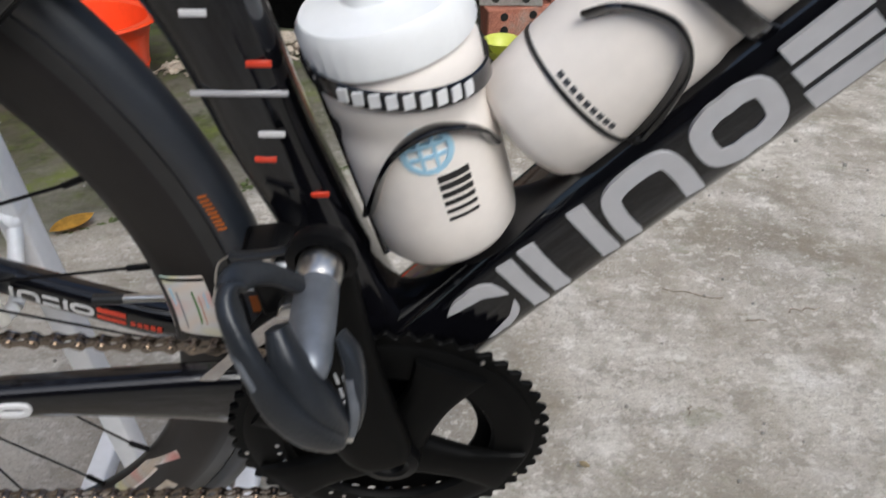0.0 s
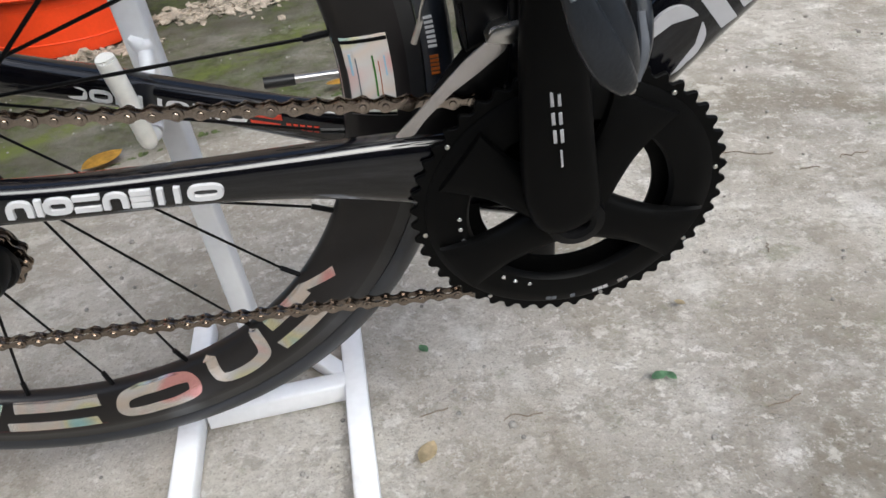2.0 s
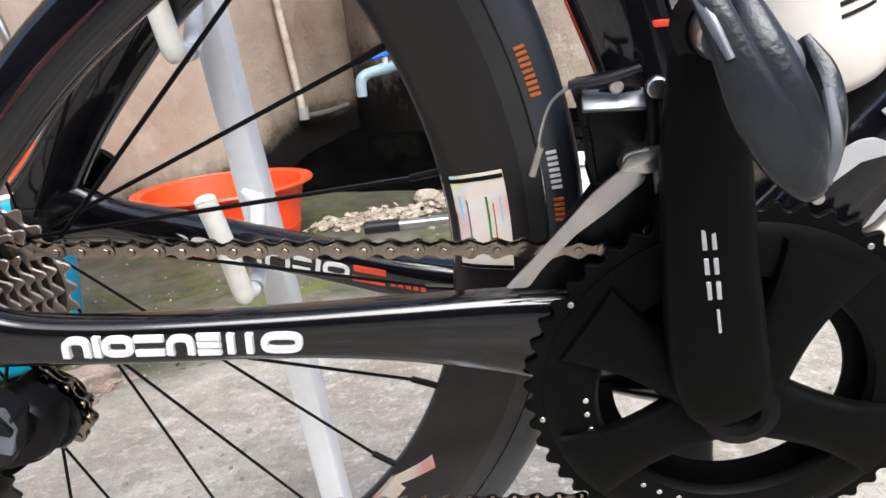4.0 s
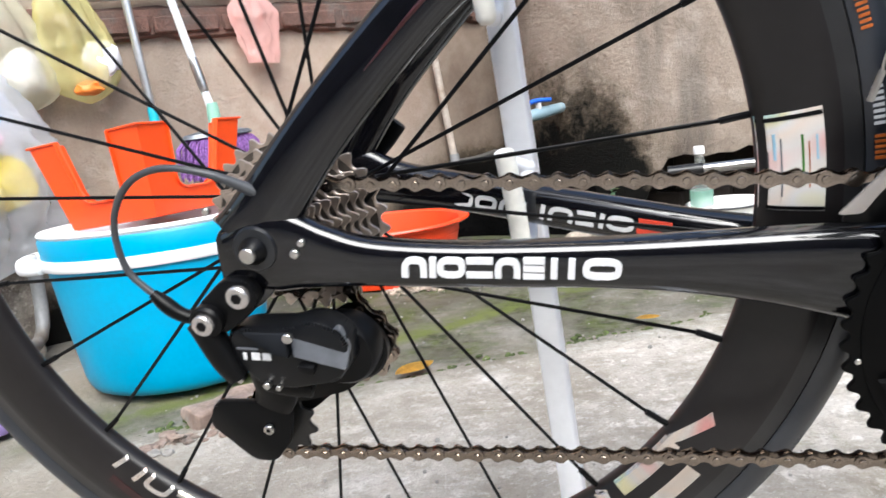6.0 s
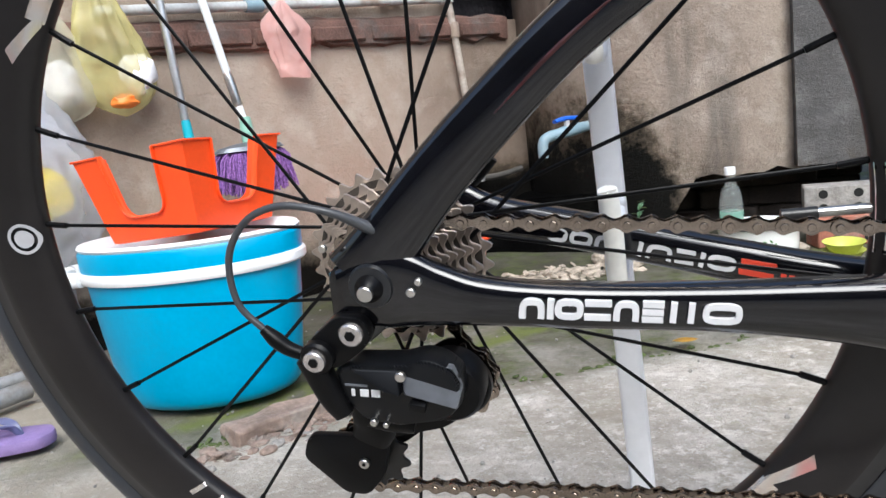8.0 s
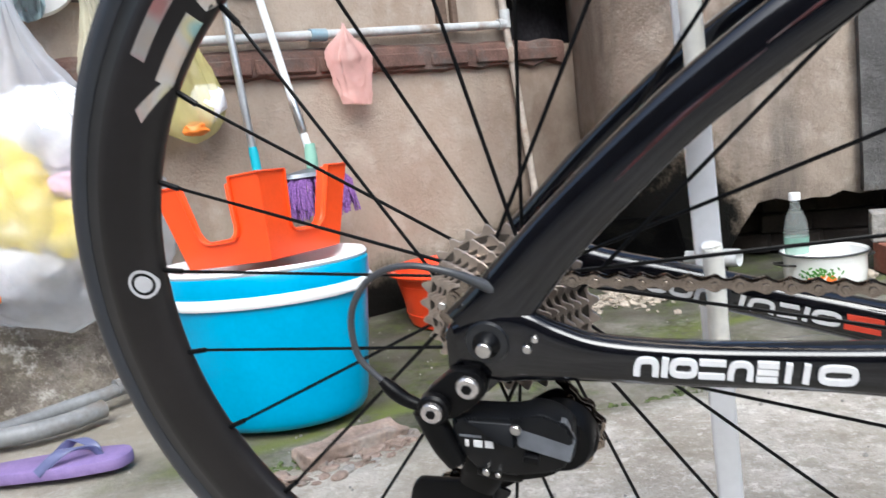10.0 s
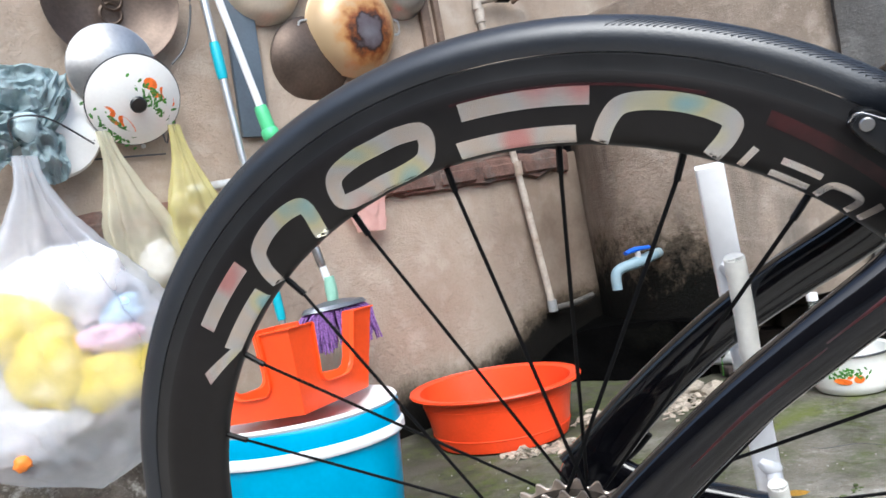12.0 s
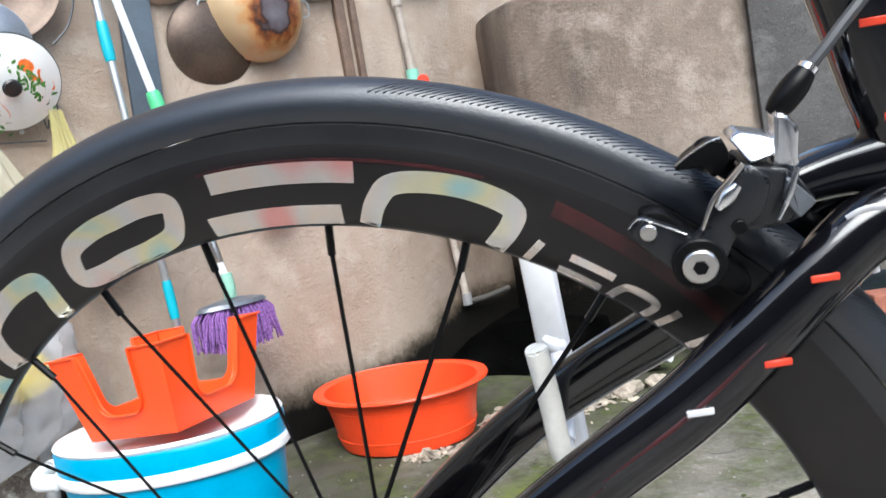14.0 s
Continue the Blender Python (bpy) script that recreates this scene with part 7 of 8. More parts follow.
def pebbles():
    """Grit and crumbs on the paving."""
    bm = bmesh.new()
    rnd = random.Random(12)
    for i in range(520):
        x, y = rnd.uniform(-0.9, 1.3), rnd.uniform(-0.15, 1.5)
        s = rnd.uniform(0.0008, 0.0032) * (1.5 if rnd.random() < 0.1 else 1)
        z = -0.012 if y - 0.5 * x > 0.9 else 0.0
        bmesh.ops.create_icosphere(bm, subdivisions=1, radius=s, matrix=pose(x, y, z + s * 0.4, rnd.uniform(0, 90), 0, rnd.uniform(0, 90)))
    return tagged(part("grit", bm, M_RUBBLE, smooth=False), "loose grit scattered over the concrete", "grit", kind="stuff")


pebbles()


def crust(x, y, size, seed):
    """A pale flaking crust dried onto the paving."""
    bm = bmesh.new()
    n = 26
    c = bm.verts.new((0, 0, 0.004))
    inner, outer = [], []
    for k in range(n):
        a = 2 * math.pi * k / n
        r = size * (1 + 0.55 * noise.noise(Vector((math.cos(a) * 1.7, math.sin(a) * 1.7, seed))))
        inner.append(bm.verts.new((r * 0.8 * math.cos(a), r * 0.34 * math.sin(a), 0.004 + 0.002 * noise.noise(Vector((k, seed, 0))))))
        outer.append(bm.verts.new((r * math.cos(a), r * 0.42 * math.sin(a), -0.002)))
    for k in range(n):
        j = (k + 1) % n
        bm.faces.new((c, inner[k], inner[j]))
        bm.faces.new((inner[k], outer[k], outer[j], inner[j]))
    o = part("crust", bm, M_CRUST)
    o.matrix_world = pose(x, y, -0.012, 0, 0, 15)
    return tagged(o, "pale flaking crust dried on the damp concrete", "crust", kind="stuff")


crust(-0.13, 1.715, 0.135, 1.0)
crust(-0.30, 1.46, 0.06, 2.0)


def flakes(name, spots, count, seed, m, label):
    """Curled chips and crumbs strewn in low heaps."""
    rnd = random.Random(seed)
    bm = bmesh.new()
    for i in range(count):
        cx, cy, sx, sy = rnd.choice(spots)
        x, y = rnd.gauss(cx, sx), rnd.gauss(cy, sy)
        h = 0.012 * math.exp(-((x - cx) / sx) ** 2 - ((y - cy) / sy) ** 2)
        r = rnd.uniform(0.003, 0.015)
        n = rnd.randint(4, 6)
        mtx = pose(x, y, -0.012 + h + 0.003, rnd.uniform(-28, 28), rnd.uniform(-28, 28), rnd.uniform(0, 360))
        q = [rnd.uniform(0.55, 1.0) for k in range(n)]
        rings = [[bm.verts.new(mtx @ Vector((r * q[k] * math.cos(6.283 * k / n) * 1.5, r * q[k] * math.sin(6.283 * k / n), z))) for k in range(n)] for z in (-0.0015, 0.0015)]
        bm.faces.new(rings[1])
        bm.faces.new(rings[0][::-1])
        for k in range(n):
            bm.faces.new((rings[0][k], rings[0][(k + 1) % n], rings[1][(k + 1) % n], rings[1][k]))
    return tagged(part(name, bm, m, smooth=False), label, name.replace("_", " "), kind="stuff")


flakes("dry_flakes", ((-0.24, 1.66, 0.035, 0.03), (-0.15, 1.70, 0.06, 0.05), (-0.06, 1.72, 0.05, 0.05), (0.02, 1.76, 0.04, 0.04), (-0.29, 1.47, 0.03, 0.02), (-0.40, 1.42, 0.04, 0.012)), 520, 31, M_CRUST, "pale dry flakes and crumbs strewn on the damp concrete")
flakes("mortar_crumbs", ((-0.50, 0.60, 0.03, 0.03), (-0.44, 0.63, 0.035, 0.04), (-0.40, 0.69, 0.02, 0.03), (-0.52, 0.54, 0.03, 0.02)), 420, 33, M_CHUNK, "brown mortar crumbs heaped beside the slab")


def moss():
    """Low tufts of moss along the slab's broken edge."""
    bm = bmesh.new()
    rnd = random.Random(21)
    for i in range(620):
        x = rnd.uniform(-0.62, 0.62)
        y = 0.875 + 0.50 * x + rnd.gauss(0.0, 0.022) + 0.03 * noise.noise(Vector((x * 6, 1, 0)))
        if noise.noise(Vector((x * 4.5, y * 2, 9))) < -0.12:
            continue
        r = rnd.uniform(0.003, 0.010)
        mtx = pose(x, y, -0.006, 0, 0, rnd.uniform(0, 180)) @ Matrix.Diagonal((1.0, rnd.uniform(0.5, 0.9), 0.42, 1.0))
        bmesh.ops.create_icosphere(bm, subdivisions=1, radius=r, matrix=mtx)
    warp(bm, 0.002, 160)
    return tagged(part("moss", bm, M_MUD), "dark green moss along the broken edge of the slab", "moss", kind="stuff")


moss()


def crack(pts, w=0.003):
    """A gaping crack: a dark shallow trench with raised lips."""
    rows = []
    for i, (x, y) in enumerate(pts):
        rows.append((x, y, -0.0125, w * (0.5 + 0.5 * abs(math.sin(i * 2.1))), 0.0016))
    o = part("crack", sweep(rows, 6, 4, 2.0, (0, 1, 0)), M_KNOB)
    return tagged(o, "dark crack running across the mossy concrete", "crack", kind="structure")


crack([(0.245, 1.327), (0.270, 1.312), (0.297, 1.303), (0.335, 1.312), (0.370, 1.317), (0.420, 1.294), (0.486, 1.302), (0.56, 1.285), (0.70, 1.295), (0.90, 1.27)])

# ---- pipes and tap ----


def pipe_run(name, pts, r, m, label, joints=(), category="pipe"):
    t = thing(name, label, category)
    part("pipe", sweep([(*p, r, r) for p in pts], 16, 1 if len(pts) < 3 else 4), m, t)
    for p, d, jr, ln, jm in joints:
        q = Vector(d).normalized() * ln / 2
        part("socket", sweep([(*(Vector(p) - q), jr, jr), (*(Vector(p) + q), jr, jr)], 16, 1), jm, t)
    return t


U = tuple(WALL_U)
pipe_run("water_pipe", [on_wall(0.10, 0.835, 0.030), on_wall(1.24, 0.862, 0.030)], 0.0135, M_PVC, "grey plastic water pipe along the wall",
         [(on_wall(0.53, 0.845, 0.030), U, 0.018, 0.05, M_PVCB), (on_wall(1.22, 0.862, 0.030), U, 0.018, 0.04, M_PVC)])
vt = pipe_run("water_pipe", [on_wall(1.20, 1.34, 0.030), on_wall(1.235, 0.862, 0.030), on_wall(1.25, 0.70, 0.032), on_wall(1.29, 0.26, 0.034)], 0.0125, M_PVCD, "weathered upright plastic water pipe",
              [(on_wall(1.235, 0.88, 0.030), (0, 0, 1), 0.018, 0.06, M_PVC), (on_wall(1.247, 0.76, 0.032), (0, 0, 1), 0.0165, 0.05, M_WALL), (on_wall(1.222, 1.02, 0.030), (0, 0, 1), 0.021, 0.09, M_PVCG),
               (on_wall(1.29, 0.26, 0.034), (0, 0, 1), 0.017, 0.04, M_DRAIN), (on_wall(1.205, 1.30, 0.030), (0, 0, 1), 0.017, 0.05, M_PVCD)])
part("valve_wheel", lathe([(0.004, -0.004), (0.020, -0.004), (0.022, 0.0), (0.020, 0.004), (0.004, 0.004)], "y", tuple(on_wall(1.235, 1.02, 0.062)), 20), M_REDD, vt, "small red valve wheel")
pipe_run("water_pipe", [on_wall(1.29, 0.25, 0.034), on_wall(1.38, 0.250, 0.045), on_wall(1.47, 0.262, 0.06)], 0.0105, M_BLACKISHP, "short blackish bent pipe at the wall foot")
pipe_run("water_pipe", [on_wall(1.195, 1.345, 0.030), on_wall(1.30, 1.36, 0.04), on_wall(1.42, 1.36, 0.05)], 0.012, M_PVCD, "pipe elbow turning from the wall",
         [(on_wall(1.20, 1.34, 0.030), (0, 0, 1), 0.0165, 0.04, M_PVCD), (on_wall(1.31, 1.36, 0.04), U, 0.018, 0.05, M_BLACK)])
pipe_run("drain_pipe", [on_wall(-0.085, 0.30, 0.075), on_wall(-0.10, 0.06, 0.085), (-1.165, 0.915, 0.035), (-1.215, 0.79, 0.030), (-1.32, 0.55, 0.028)], 0.016, M_DRAIN, "grey drain pipe bent along the ground",
         [((-1.165, 0.915, 0.035), (-0.4, -0.9, 0), 0.020, 0.05, M_DRAIN)], "pipe")
pipe_run("drain_pipe", [(-1.13, 0.80, 0.022), (-1.17, 0.70, 0.022), (-1.28, 0.62, 0.022), (-1.45, 0.58, 0.022)], 0.020, M_DRAIN, "short stub of grey drain pipe lying on the ground")

def tap():
    t = thing("water_tap", "pale blue plastic tap with a blue lever on the tank", "tap")
    part("body", sweep([(0.0, 2.13, 0.398, 0.015, 0.015), (-0.03, 2.045, 0.395, 0.017, 0.017), (-0.07, 1.972, 0.390, 0.019, 0.019), (-0.105, 1.94, 0.384, 0.016, 0.016)], 18, 5), M_PVCB, t)
    part("spout", sweep([(-0.100, 1.944, 0.386, 0.0165, 0.0165), (-0.130, 1.925, 0.378, 0.0165, 0.0165), (-0.143, 1.916, 0.360, 0.0165, 0.0165), (-0.145, 1.914, 0.318, 0.0155, 0.0155)], 18, 5), M_PVCB, t, "pale blue elbow spout")
    part("stem", rod((-0.070, 1.965, 0.398), (-0.070, 1.965, 0.424), 0.009, 14), M_PVC, t)
    part("lever", sweep([(-0.105, 1.935, 0.424, 0.010, 0.006), (-0.075, 1.962, 0.430, 0.013, 0.0075), (-0.035, 1.99, 0.428, 0.010, 0.006)], 14, 4, 2.6, (0.6, -0.7, 0)), M_TAPB, t, "blue lever handle")
    return t


tap()


def drain_end():
    """Short pale pipe lying at the tank's foot, its open socket turned to the yard."""
    a, b = Vector((0.080, 2.045, 0.042)), Vector((0.222, 1.972, 0.046))
    t = thing("drain_pipe", "short pale plastic pipe with an open socket by the tank", "pipe")
    part("tube", rod(tuple(a), tuple(b), 0.0215, 18), M_PVC, t)
    bm = lathe([(0.0215, -0.030), (0.0275, -0.028), (0.0275, 0.018), (0.0260, 0.020), (0.0225, 0.018), (0.0215, -0.012), (0, -0.014)], "z", seg=24)
    m = (b - a).to_track_quat("Z", "Y").to_matrix().to_4x4()
    m.translation = b
    bmesh.ops.transform(bm, matrix=m, verts=bm.verts)
    part("socket", bm, M_PVC, t, "pale open socket")
    # the pipe's inner shade as a near-black disc
    m2 = m @ Matrix.Translation((0, 0, -0.0095))
    bm = disc(0.0205, 0.003, "z", (0, 0, 0), 20)
    bmesh.ops.transform(bm, matrix=m2, verts=bm.verts)
    part("pipe_dark", bm, M_SHADE, t, "near-black disc for the dark inside the pipe")
    part("chock", box(0.08, 0.06, 0.026, bev=0.005, m=pose(0.16, 2.005, 0.010, 0, 0, 25)), M_SHADEBRICK, t, "darkened brick under the pipe")
    return t


drain_end()


def weed():
    """Small green weed rooted at the tank's foot."""
    rnd = random.Random(17)
    t = thing("weed", "small green weed growing at the foot of the tank", "plant", pose(0.120, 1.985, 0.0))
    stem = sweep([(0, 0, -0.005, 0.0018, 0.0018), (0.004, -0.004, 0.06, 0.0015, 0.0015), (0.010, -0.004, 0.14, 0.0009, 0.0009)], 8, 4)
    part("stem", stem, M_LEAFP, t)
    for i in range(16):
        z = 0.05 + 0.0065 * i
        ln, a, up = rnd.uniform(0.020, 0.034), rnd.uniform(0, 360), rnd.uniform(10, 45)
        bm = bmesh.new()
        ring = [(0, 0, 0), (0.35 * ln, 0.26 * ln, 0.05 * ln), (0.72 * ln, 0.20 * ln, 0.02 * ln), (ln, 0, -0.10 * ln), (0.72 * ln, -0.20 * ln, 0.02 * ln), (0.35 * ln, -0.26 * ln, 0.05 * ln), (0.5 * ln, 0, -0.04 * ln)]
        v = [bm.verts.new(p) for p in ring]
        for k in range(6):
            bm.faces.new((v[k], v[(k + 1) % 6], v[6]))
        bmesh.ops.transform(bm, matrix=pose(0.005, -0.004, z, 0, -up, a), verts=bm.verts)
        part("leaf", bm, M_GLEAF if i % 3 else M_MUD, t)
    return t


weed()

# ---- on the plaster wall ----


def wall_pose(s, z, out, tilt=0.0, turn=0.0):
    """Local axes for a thing hung on the wall: x along it, z out of it."""
    m = Matrix((WALL_U, Vector((0, 0, 1)), WALL_N)).transposed().to_4x4()
    m.translation = on_wall(s, z, out)
    return m @ Matrix.Rotation(radians(tilt), 4, "X") @ Matrix.Rotation(radians(turn), 4, "Z")


def enamel_lid():
    t = thing("pot_lid", "white enamel pot lid with painted carrots and black knob", "pot lid", wall_pose(-0.004, 1.067, 0.095, 28, 0))
    part("dome", lathe([(0, 0.022), (0.04, 0.020), (0.085, 0.010), (0.108, 0.0), (0.114, -0.002), (0.115, -0.006), (0.108, -0.006), (0.084, 0.006), (0.04, 0.016), (0, 0.018)], "z", seg=56), M_ENAMEL, t)
    part("rim", lathe([(0.112, -0.0035), (0.116, -0.003), (0.117, -0.006), (0.114, -0.008), (0.112, -0.006)], "z", seg=56), M_CABLE, t, "thin dark rim")
    part("knob", lathe([(0, 0.044), (0.017, 0.043), (0.021, 0.038), (0.018, 0.030), (0.010, 0.026), (0.010, 0.020)], "z", seg=28), M_KNOB, t, "black round knob")

    def dome(x, y):
        r = math.hypot(x, y)
        return 0.0222 - 0.022 * (r / 0.108) ** 2

    for cx, cy, turn in ((-0.042, -0.040, 2.35), (0.062, 0.024, 2.3)):
        def place(u, v, lift, cx=cx, cy=cy, turn=turn):
            x, y = cx + u * math.cos(turn) - v * math.sin(turn), cy + u * math.sin(turn) + v * math.cos(turn)
            return Vector((x, y, dome(x, y) + lift))
        veg_print(t, place, 1.65, 7)
    return t


enamel_lid()


def hung_lid(s, z, r, m, label, out=0.03, handle=True):
    t = thing("metal_lid", label, "pot lid", wall_pose(s, z, out, 6, 0))
    part("dome", lathe([(0, 0.03), (r * 0.4, 0.027), (r * 0.8, 0.012), (r * 0.95, 0.0), (r, -0.002), (r, -0.006), (r * 0.94, -0.006), (r * 0.8, 0.008), (0, 0.026)], "z", seg=48), m, t)
    part("rim", lathe([(r * 0.985, -0.0015), (r * 1.012, -0.002), (r * 1.016, -0.005), (r * 0.99, -0.0075)], "z", seg=48), m, t, "rolled rim")
    if handle:
        part("handle", sweep([(-0.022, -r * 0.30, 0.024, 0.004, 0.003), (-0.016, -r * 0.30, 0.040, 0.004, 0.003), (0.016, -r * 0.30, 0.040, 0.004, 0.003), (0.022, -r * 0.30, 0.024, 0.004, 0.003)], 8, 4), m, t)
    return t


hung_lid(-0.033, 1.160, 0.106, M_ALU, "worn aluminium pot lid behind the enamel lid", 0.072)


def wok():
    t = thing("hanging_wok", "browned steel wok hanging with its hollow outwards", "wok", wall_pose(0.000, 1.335, 0.055, 4, 0))
    part("bowl", lathe([(0, -0.045), (0.05, -0.043), (0.10, -0.030), (0.145, -0.006), (0.162, 0.010), (0.166, 0.011), (0.166, 0.008), (0.148, -0.010), (0.10, -0.035), (0.05, -0.048), (0, -0.050)], "z", seg=56), M_WOK, t)
    for k in range(3):
        part("coil", lathe([(0.026 - 0.002 * k, 0.0), (0.031 - 0.002 * k, 0.004), (0.026 - 0.002 * k, 0.008), (0.022 - 0.002 * k, 0.004), (0.026 - 0.002 * k, 0.0)], "z", (0.0 + 0.006 * k, -0.03 + 0.032 * k, -0.030 + 0.004 * k), 24), M_WOK, t)
    part("side_ring", sweep([(0.16, 0.04, 0.010, 0.003, 0.003), (0.190, 0.02, 0.012, 0.003, 0.003), (0.193, -0.03, 0.012, 0.003, 0.003), (0.165, -0.12, 0.010, 0.003, 0.003), (0.120, -0.170, 0.010, 0.003, 0.003)], 8, 5), M_CABLE, t)
    return t


wok()


def hung_pan(s, z, r, depth, m, label, out, tilt=0, turn=0.0):
    """A pan hung on the wall with its outer base towards the yard."""
    t = thing("hanging_pan", label, "pan", wall_pose(s, z, out, tilt, turn), "pans on the wall")
    part("bowl", lathe([(0, depth), (r * 0.45, depth - 0.002), (r * 0.72, depth * 0.82), (r * 0.92, depth * 0.42), (r, 0.0), (r * 1.03, -0.003), (r * 1.02, -0.007), (r * 0.97, -0.004), (r * 0.9, depth * 0.36), (r * 0.7, depth * 0.75), (0, depth - 0.006)], "z", seg=56), m, t)
    for sx in (-1, 1):
        part("lug", sweep([(sx * r * 0.98, 0.025, 0.0, 0.004, 0.003), (sx * (r + 0.024), 0.018, 0.0, 0.004, 0.003), (sx * (r + 0.024), -0.018, 0.0, 0.004, 0.003), (sx * r * 0.98, -0.025, 0.0, 0.004, 0.003)], 8, 4), M_ALU, t, "riveted loop")
    return t


hung_pan(0.690, 1.262, 0.148, 0.075, M_PANG, "golden pan with a burnt base hung on the wall", 0.030, 4)
hung_lid(0.545, 1.175, 0.125, M_WOK, "brown glazed lid hung behind the pans", 0.012, False)
hung_pan(0.425, 1.400, 0.120, 0.050, M_PANC, "cream-coloured pan hung on the wall", 0.020, 4)
hung_pan(0.905, 1.390, 0.095, 0.060, M_ALU, "grey aluminium pan hung on the wall", 0.016, 4)


def hook_rack():
    t = thing("hook_rack", "dark wire hook rack screwed to the wall", "hook rack")
    part("bar", sweep([(*on_wall(-0.14, 0.945, 0.012), 0.0022, 0.0022), (*on_wall(0.07, 0.940, 0.012), 0.0022, 0.0022)], 8, 1), M_CABLE, t)
    for s in (-0.088, 0.092):
        for ds in (-0.018, 0.018):
            part("hook", sweep([(*on_wall(s + ds, 1.045, 0.012), 0.0018, 0.0018), (*on_wall(s + ds, 0.985, 0.014), 0.0018, 0.0018), (*on_wall(s + ds, 0.965, 0.034), 0.0018, 0.0018), (*on_wall(s + ds, 0.985, 0.056), 0.0018, 0.0018)], 8, 4), M_CABLE, t)
    part("screw", disc(0.006, 0.005, "z", (0, 0, 0), 12), M_STEEL, t).matrix_world = wall_pose(0.02, 0.967, 0.004)
    return t


hook_rack()


def hanging_bag(name, label, top, drop, width, depth, m, seed=1, neck=0.15, belly=0.62, lean=0.0, flat=False, crumple=0.010):
    """A knotted plastic bag: gathered neck, pleated sides and a full belly."""
    t = thing(name, label, "plastic bag", Matrix.Translation(top) @ WALL_M.to_3x3().to_4x4())
    bm = bmesh.new()
    seg, rows = 96, 54
    rings = []
    for j in range(rows + 1):
        f = j / rows
        if f < belly:
            w = neck + (1 - neck) * (0.5 - 0.5 * math.cos(math.pi * (f / belly) ** 1.05))
        elif flat:
            w = 1.0 - 0.34 * (f - belly) / (1 - belly)
        else:
            w = math.cos(math.pi / 2 * ((f - belly) / (1 - belly)) ** 2.3) * 0.98 + 0.02
        ring = []
        for k in range(seg):
            a = 2 * math.pi * k / seg
            pleat = 1 + (0.16 * (1 - f) + 0.03) * math.sin(a * 9 + 2.2 * math.sin(a * 2 + seed)) * (1 if f < 0.9 else 0.4)
            pleat += 0.10 * noise.noise(Vector((math.cos(a) * 2.2, math.sin(a) * 2.2, f * 5 + seed)))
            x = width / 2 * w * pleat * math.cos(a) + lean * f
            y = depth / 2 * w * pleat * math.sin(a)
            z = -drop * f + 0.012 * noise.noise(Vector((x * 9, y * 9, seed)))
            c = Vector((x, y * 1.6, z))
            dent = crumple * w * (abs(noise.noise(c * 17 + Vector((seed, 0, 0)))) + 0.6 * abs(noise.noise(c * 38 + Vector((0, seed, 0)))))
            x, y = x - dent * math.cos(a), y - dent * math.sin(a)
            ring.append(bm.verts.new((x, y, z)))
        rings.append(ring)
    for j in range(rows):
        for k in range(seg):
            bm.faces.new((rings[j][k], rings[j][(k + 1) % seg], rings[j + 1][(k + 1) % seg], rings[j + 1][k]))
    bm.faces.new(rings[-1])
    part("film", bm, m, t, crease=70)
    return t


def lump(parent, name, c, r, m, seed, label=""):
    bm = bmesh.new()
    bmesh.ops.create_icosphere(bm, subdivisions=3, radius=1.0)
    for v in bm.verts:
        v.co *= 1 + 0.28 * noise.noise(v.co * 1.9 + Vector((seed, 0, 0))) + 0.08 * noise.noise(v.co * 6)
        v.co = Vector((v.co.x * r[0], v.co.y * r[1], v.co.z * r[2])) + Vector(c)
    return part(name, bm, m, parent, label)


big = hanging_bag("plastic_bag", "large translucent white bag full of yellow and white wrappings", on_wall(-0.275, 0.95, 0.125), 0.78, 0.54, 0.22, M_BAGW, 2, 0.09, 0.62, 0.02, False, 0.034)
for k, (c, r, m, lab) in enumerate((((-0.11, -0.012, -0.375), (0.125, 0.038, 0.070), M_STUFFY, "yellow wrapping"), ((-0.04, -0.016, -0.470), (0.085, 0.042, 0.100), M_STUFFY, "yellow wrapping"),
                                    ((0.09, -0.014, -0.535), (0.135, 0.042, 0.068), M_STUFFY, "yellow wrapping"), ((0.01, 0.035, -0.44), (0.20, 0.045, 0.20), M_STUFFW, "white wrapping"),
                                    ((0.06, -0.012, -0.30), (0.105, 0.050, 0.090), M_STUFFW, "white wrapping"), ((0.130, -0.026, -0.385), (0.050, 0.032, 0.042), M_STUFFB, "pale blue wrapping"),
                                    ((0.095, -0.030, -0.440), (0.070, 0.034, 0.034), M_STUFFP, "pink wrapping"), ((-0.10, 0.005, -0.61), (0.13, 0.036, 0.062), M_STUFFW, "white wrapping"),
                                    ((-0.13, -0.070, -0.660), (0.018, 0.014, 0.018), M_STUFFO, "orange scrap"))):
    lump(big, "wrapping", c, r, m, 1 + k, lab)
bag2 = hanging_bag("plastic_bag", "cream translucent bag hanging from the hook rack", on_wall(-0.085, 1.005, 0.060), 0.44, 0.185, 0.11, M_BAGC, 5, 0.16, 0.74, 0.075)
lump(bag2, "tub", (0.068, -0.01, -0.345), (0.050, 0.035, 0.055), M_STUFFW, 3, "white tub inside")
bag3 = hanging_bag("plastic_bag", "pale yellow translucent bag hanging from the hook rack", on_wall(0.090, 1.005, 0.060), 0.43, 0.185, 0.11, M_BAGY, 8, 0.16, 0.76, 0.035)
lump(bag3, "tub", (0.078, -0.015, -0.33), (0.046, 0.035, 0.048), M_STUFFW, 5, "white tub inside")
lump(bag3, "scrap", (0.03, -0.03, -0.395), (0.035, 0.02, 0.018), M_STUFFO, 6, "orange scrap inside")
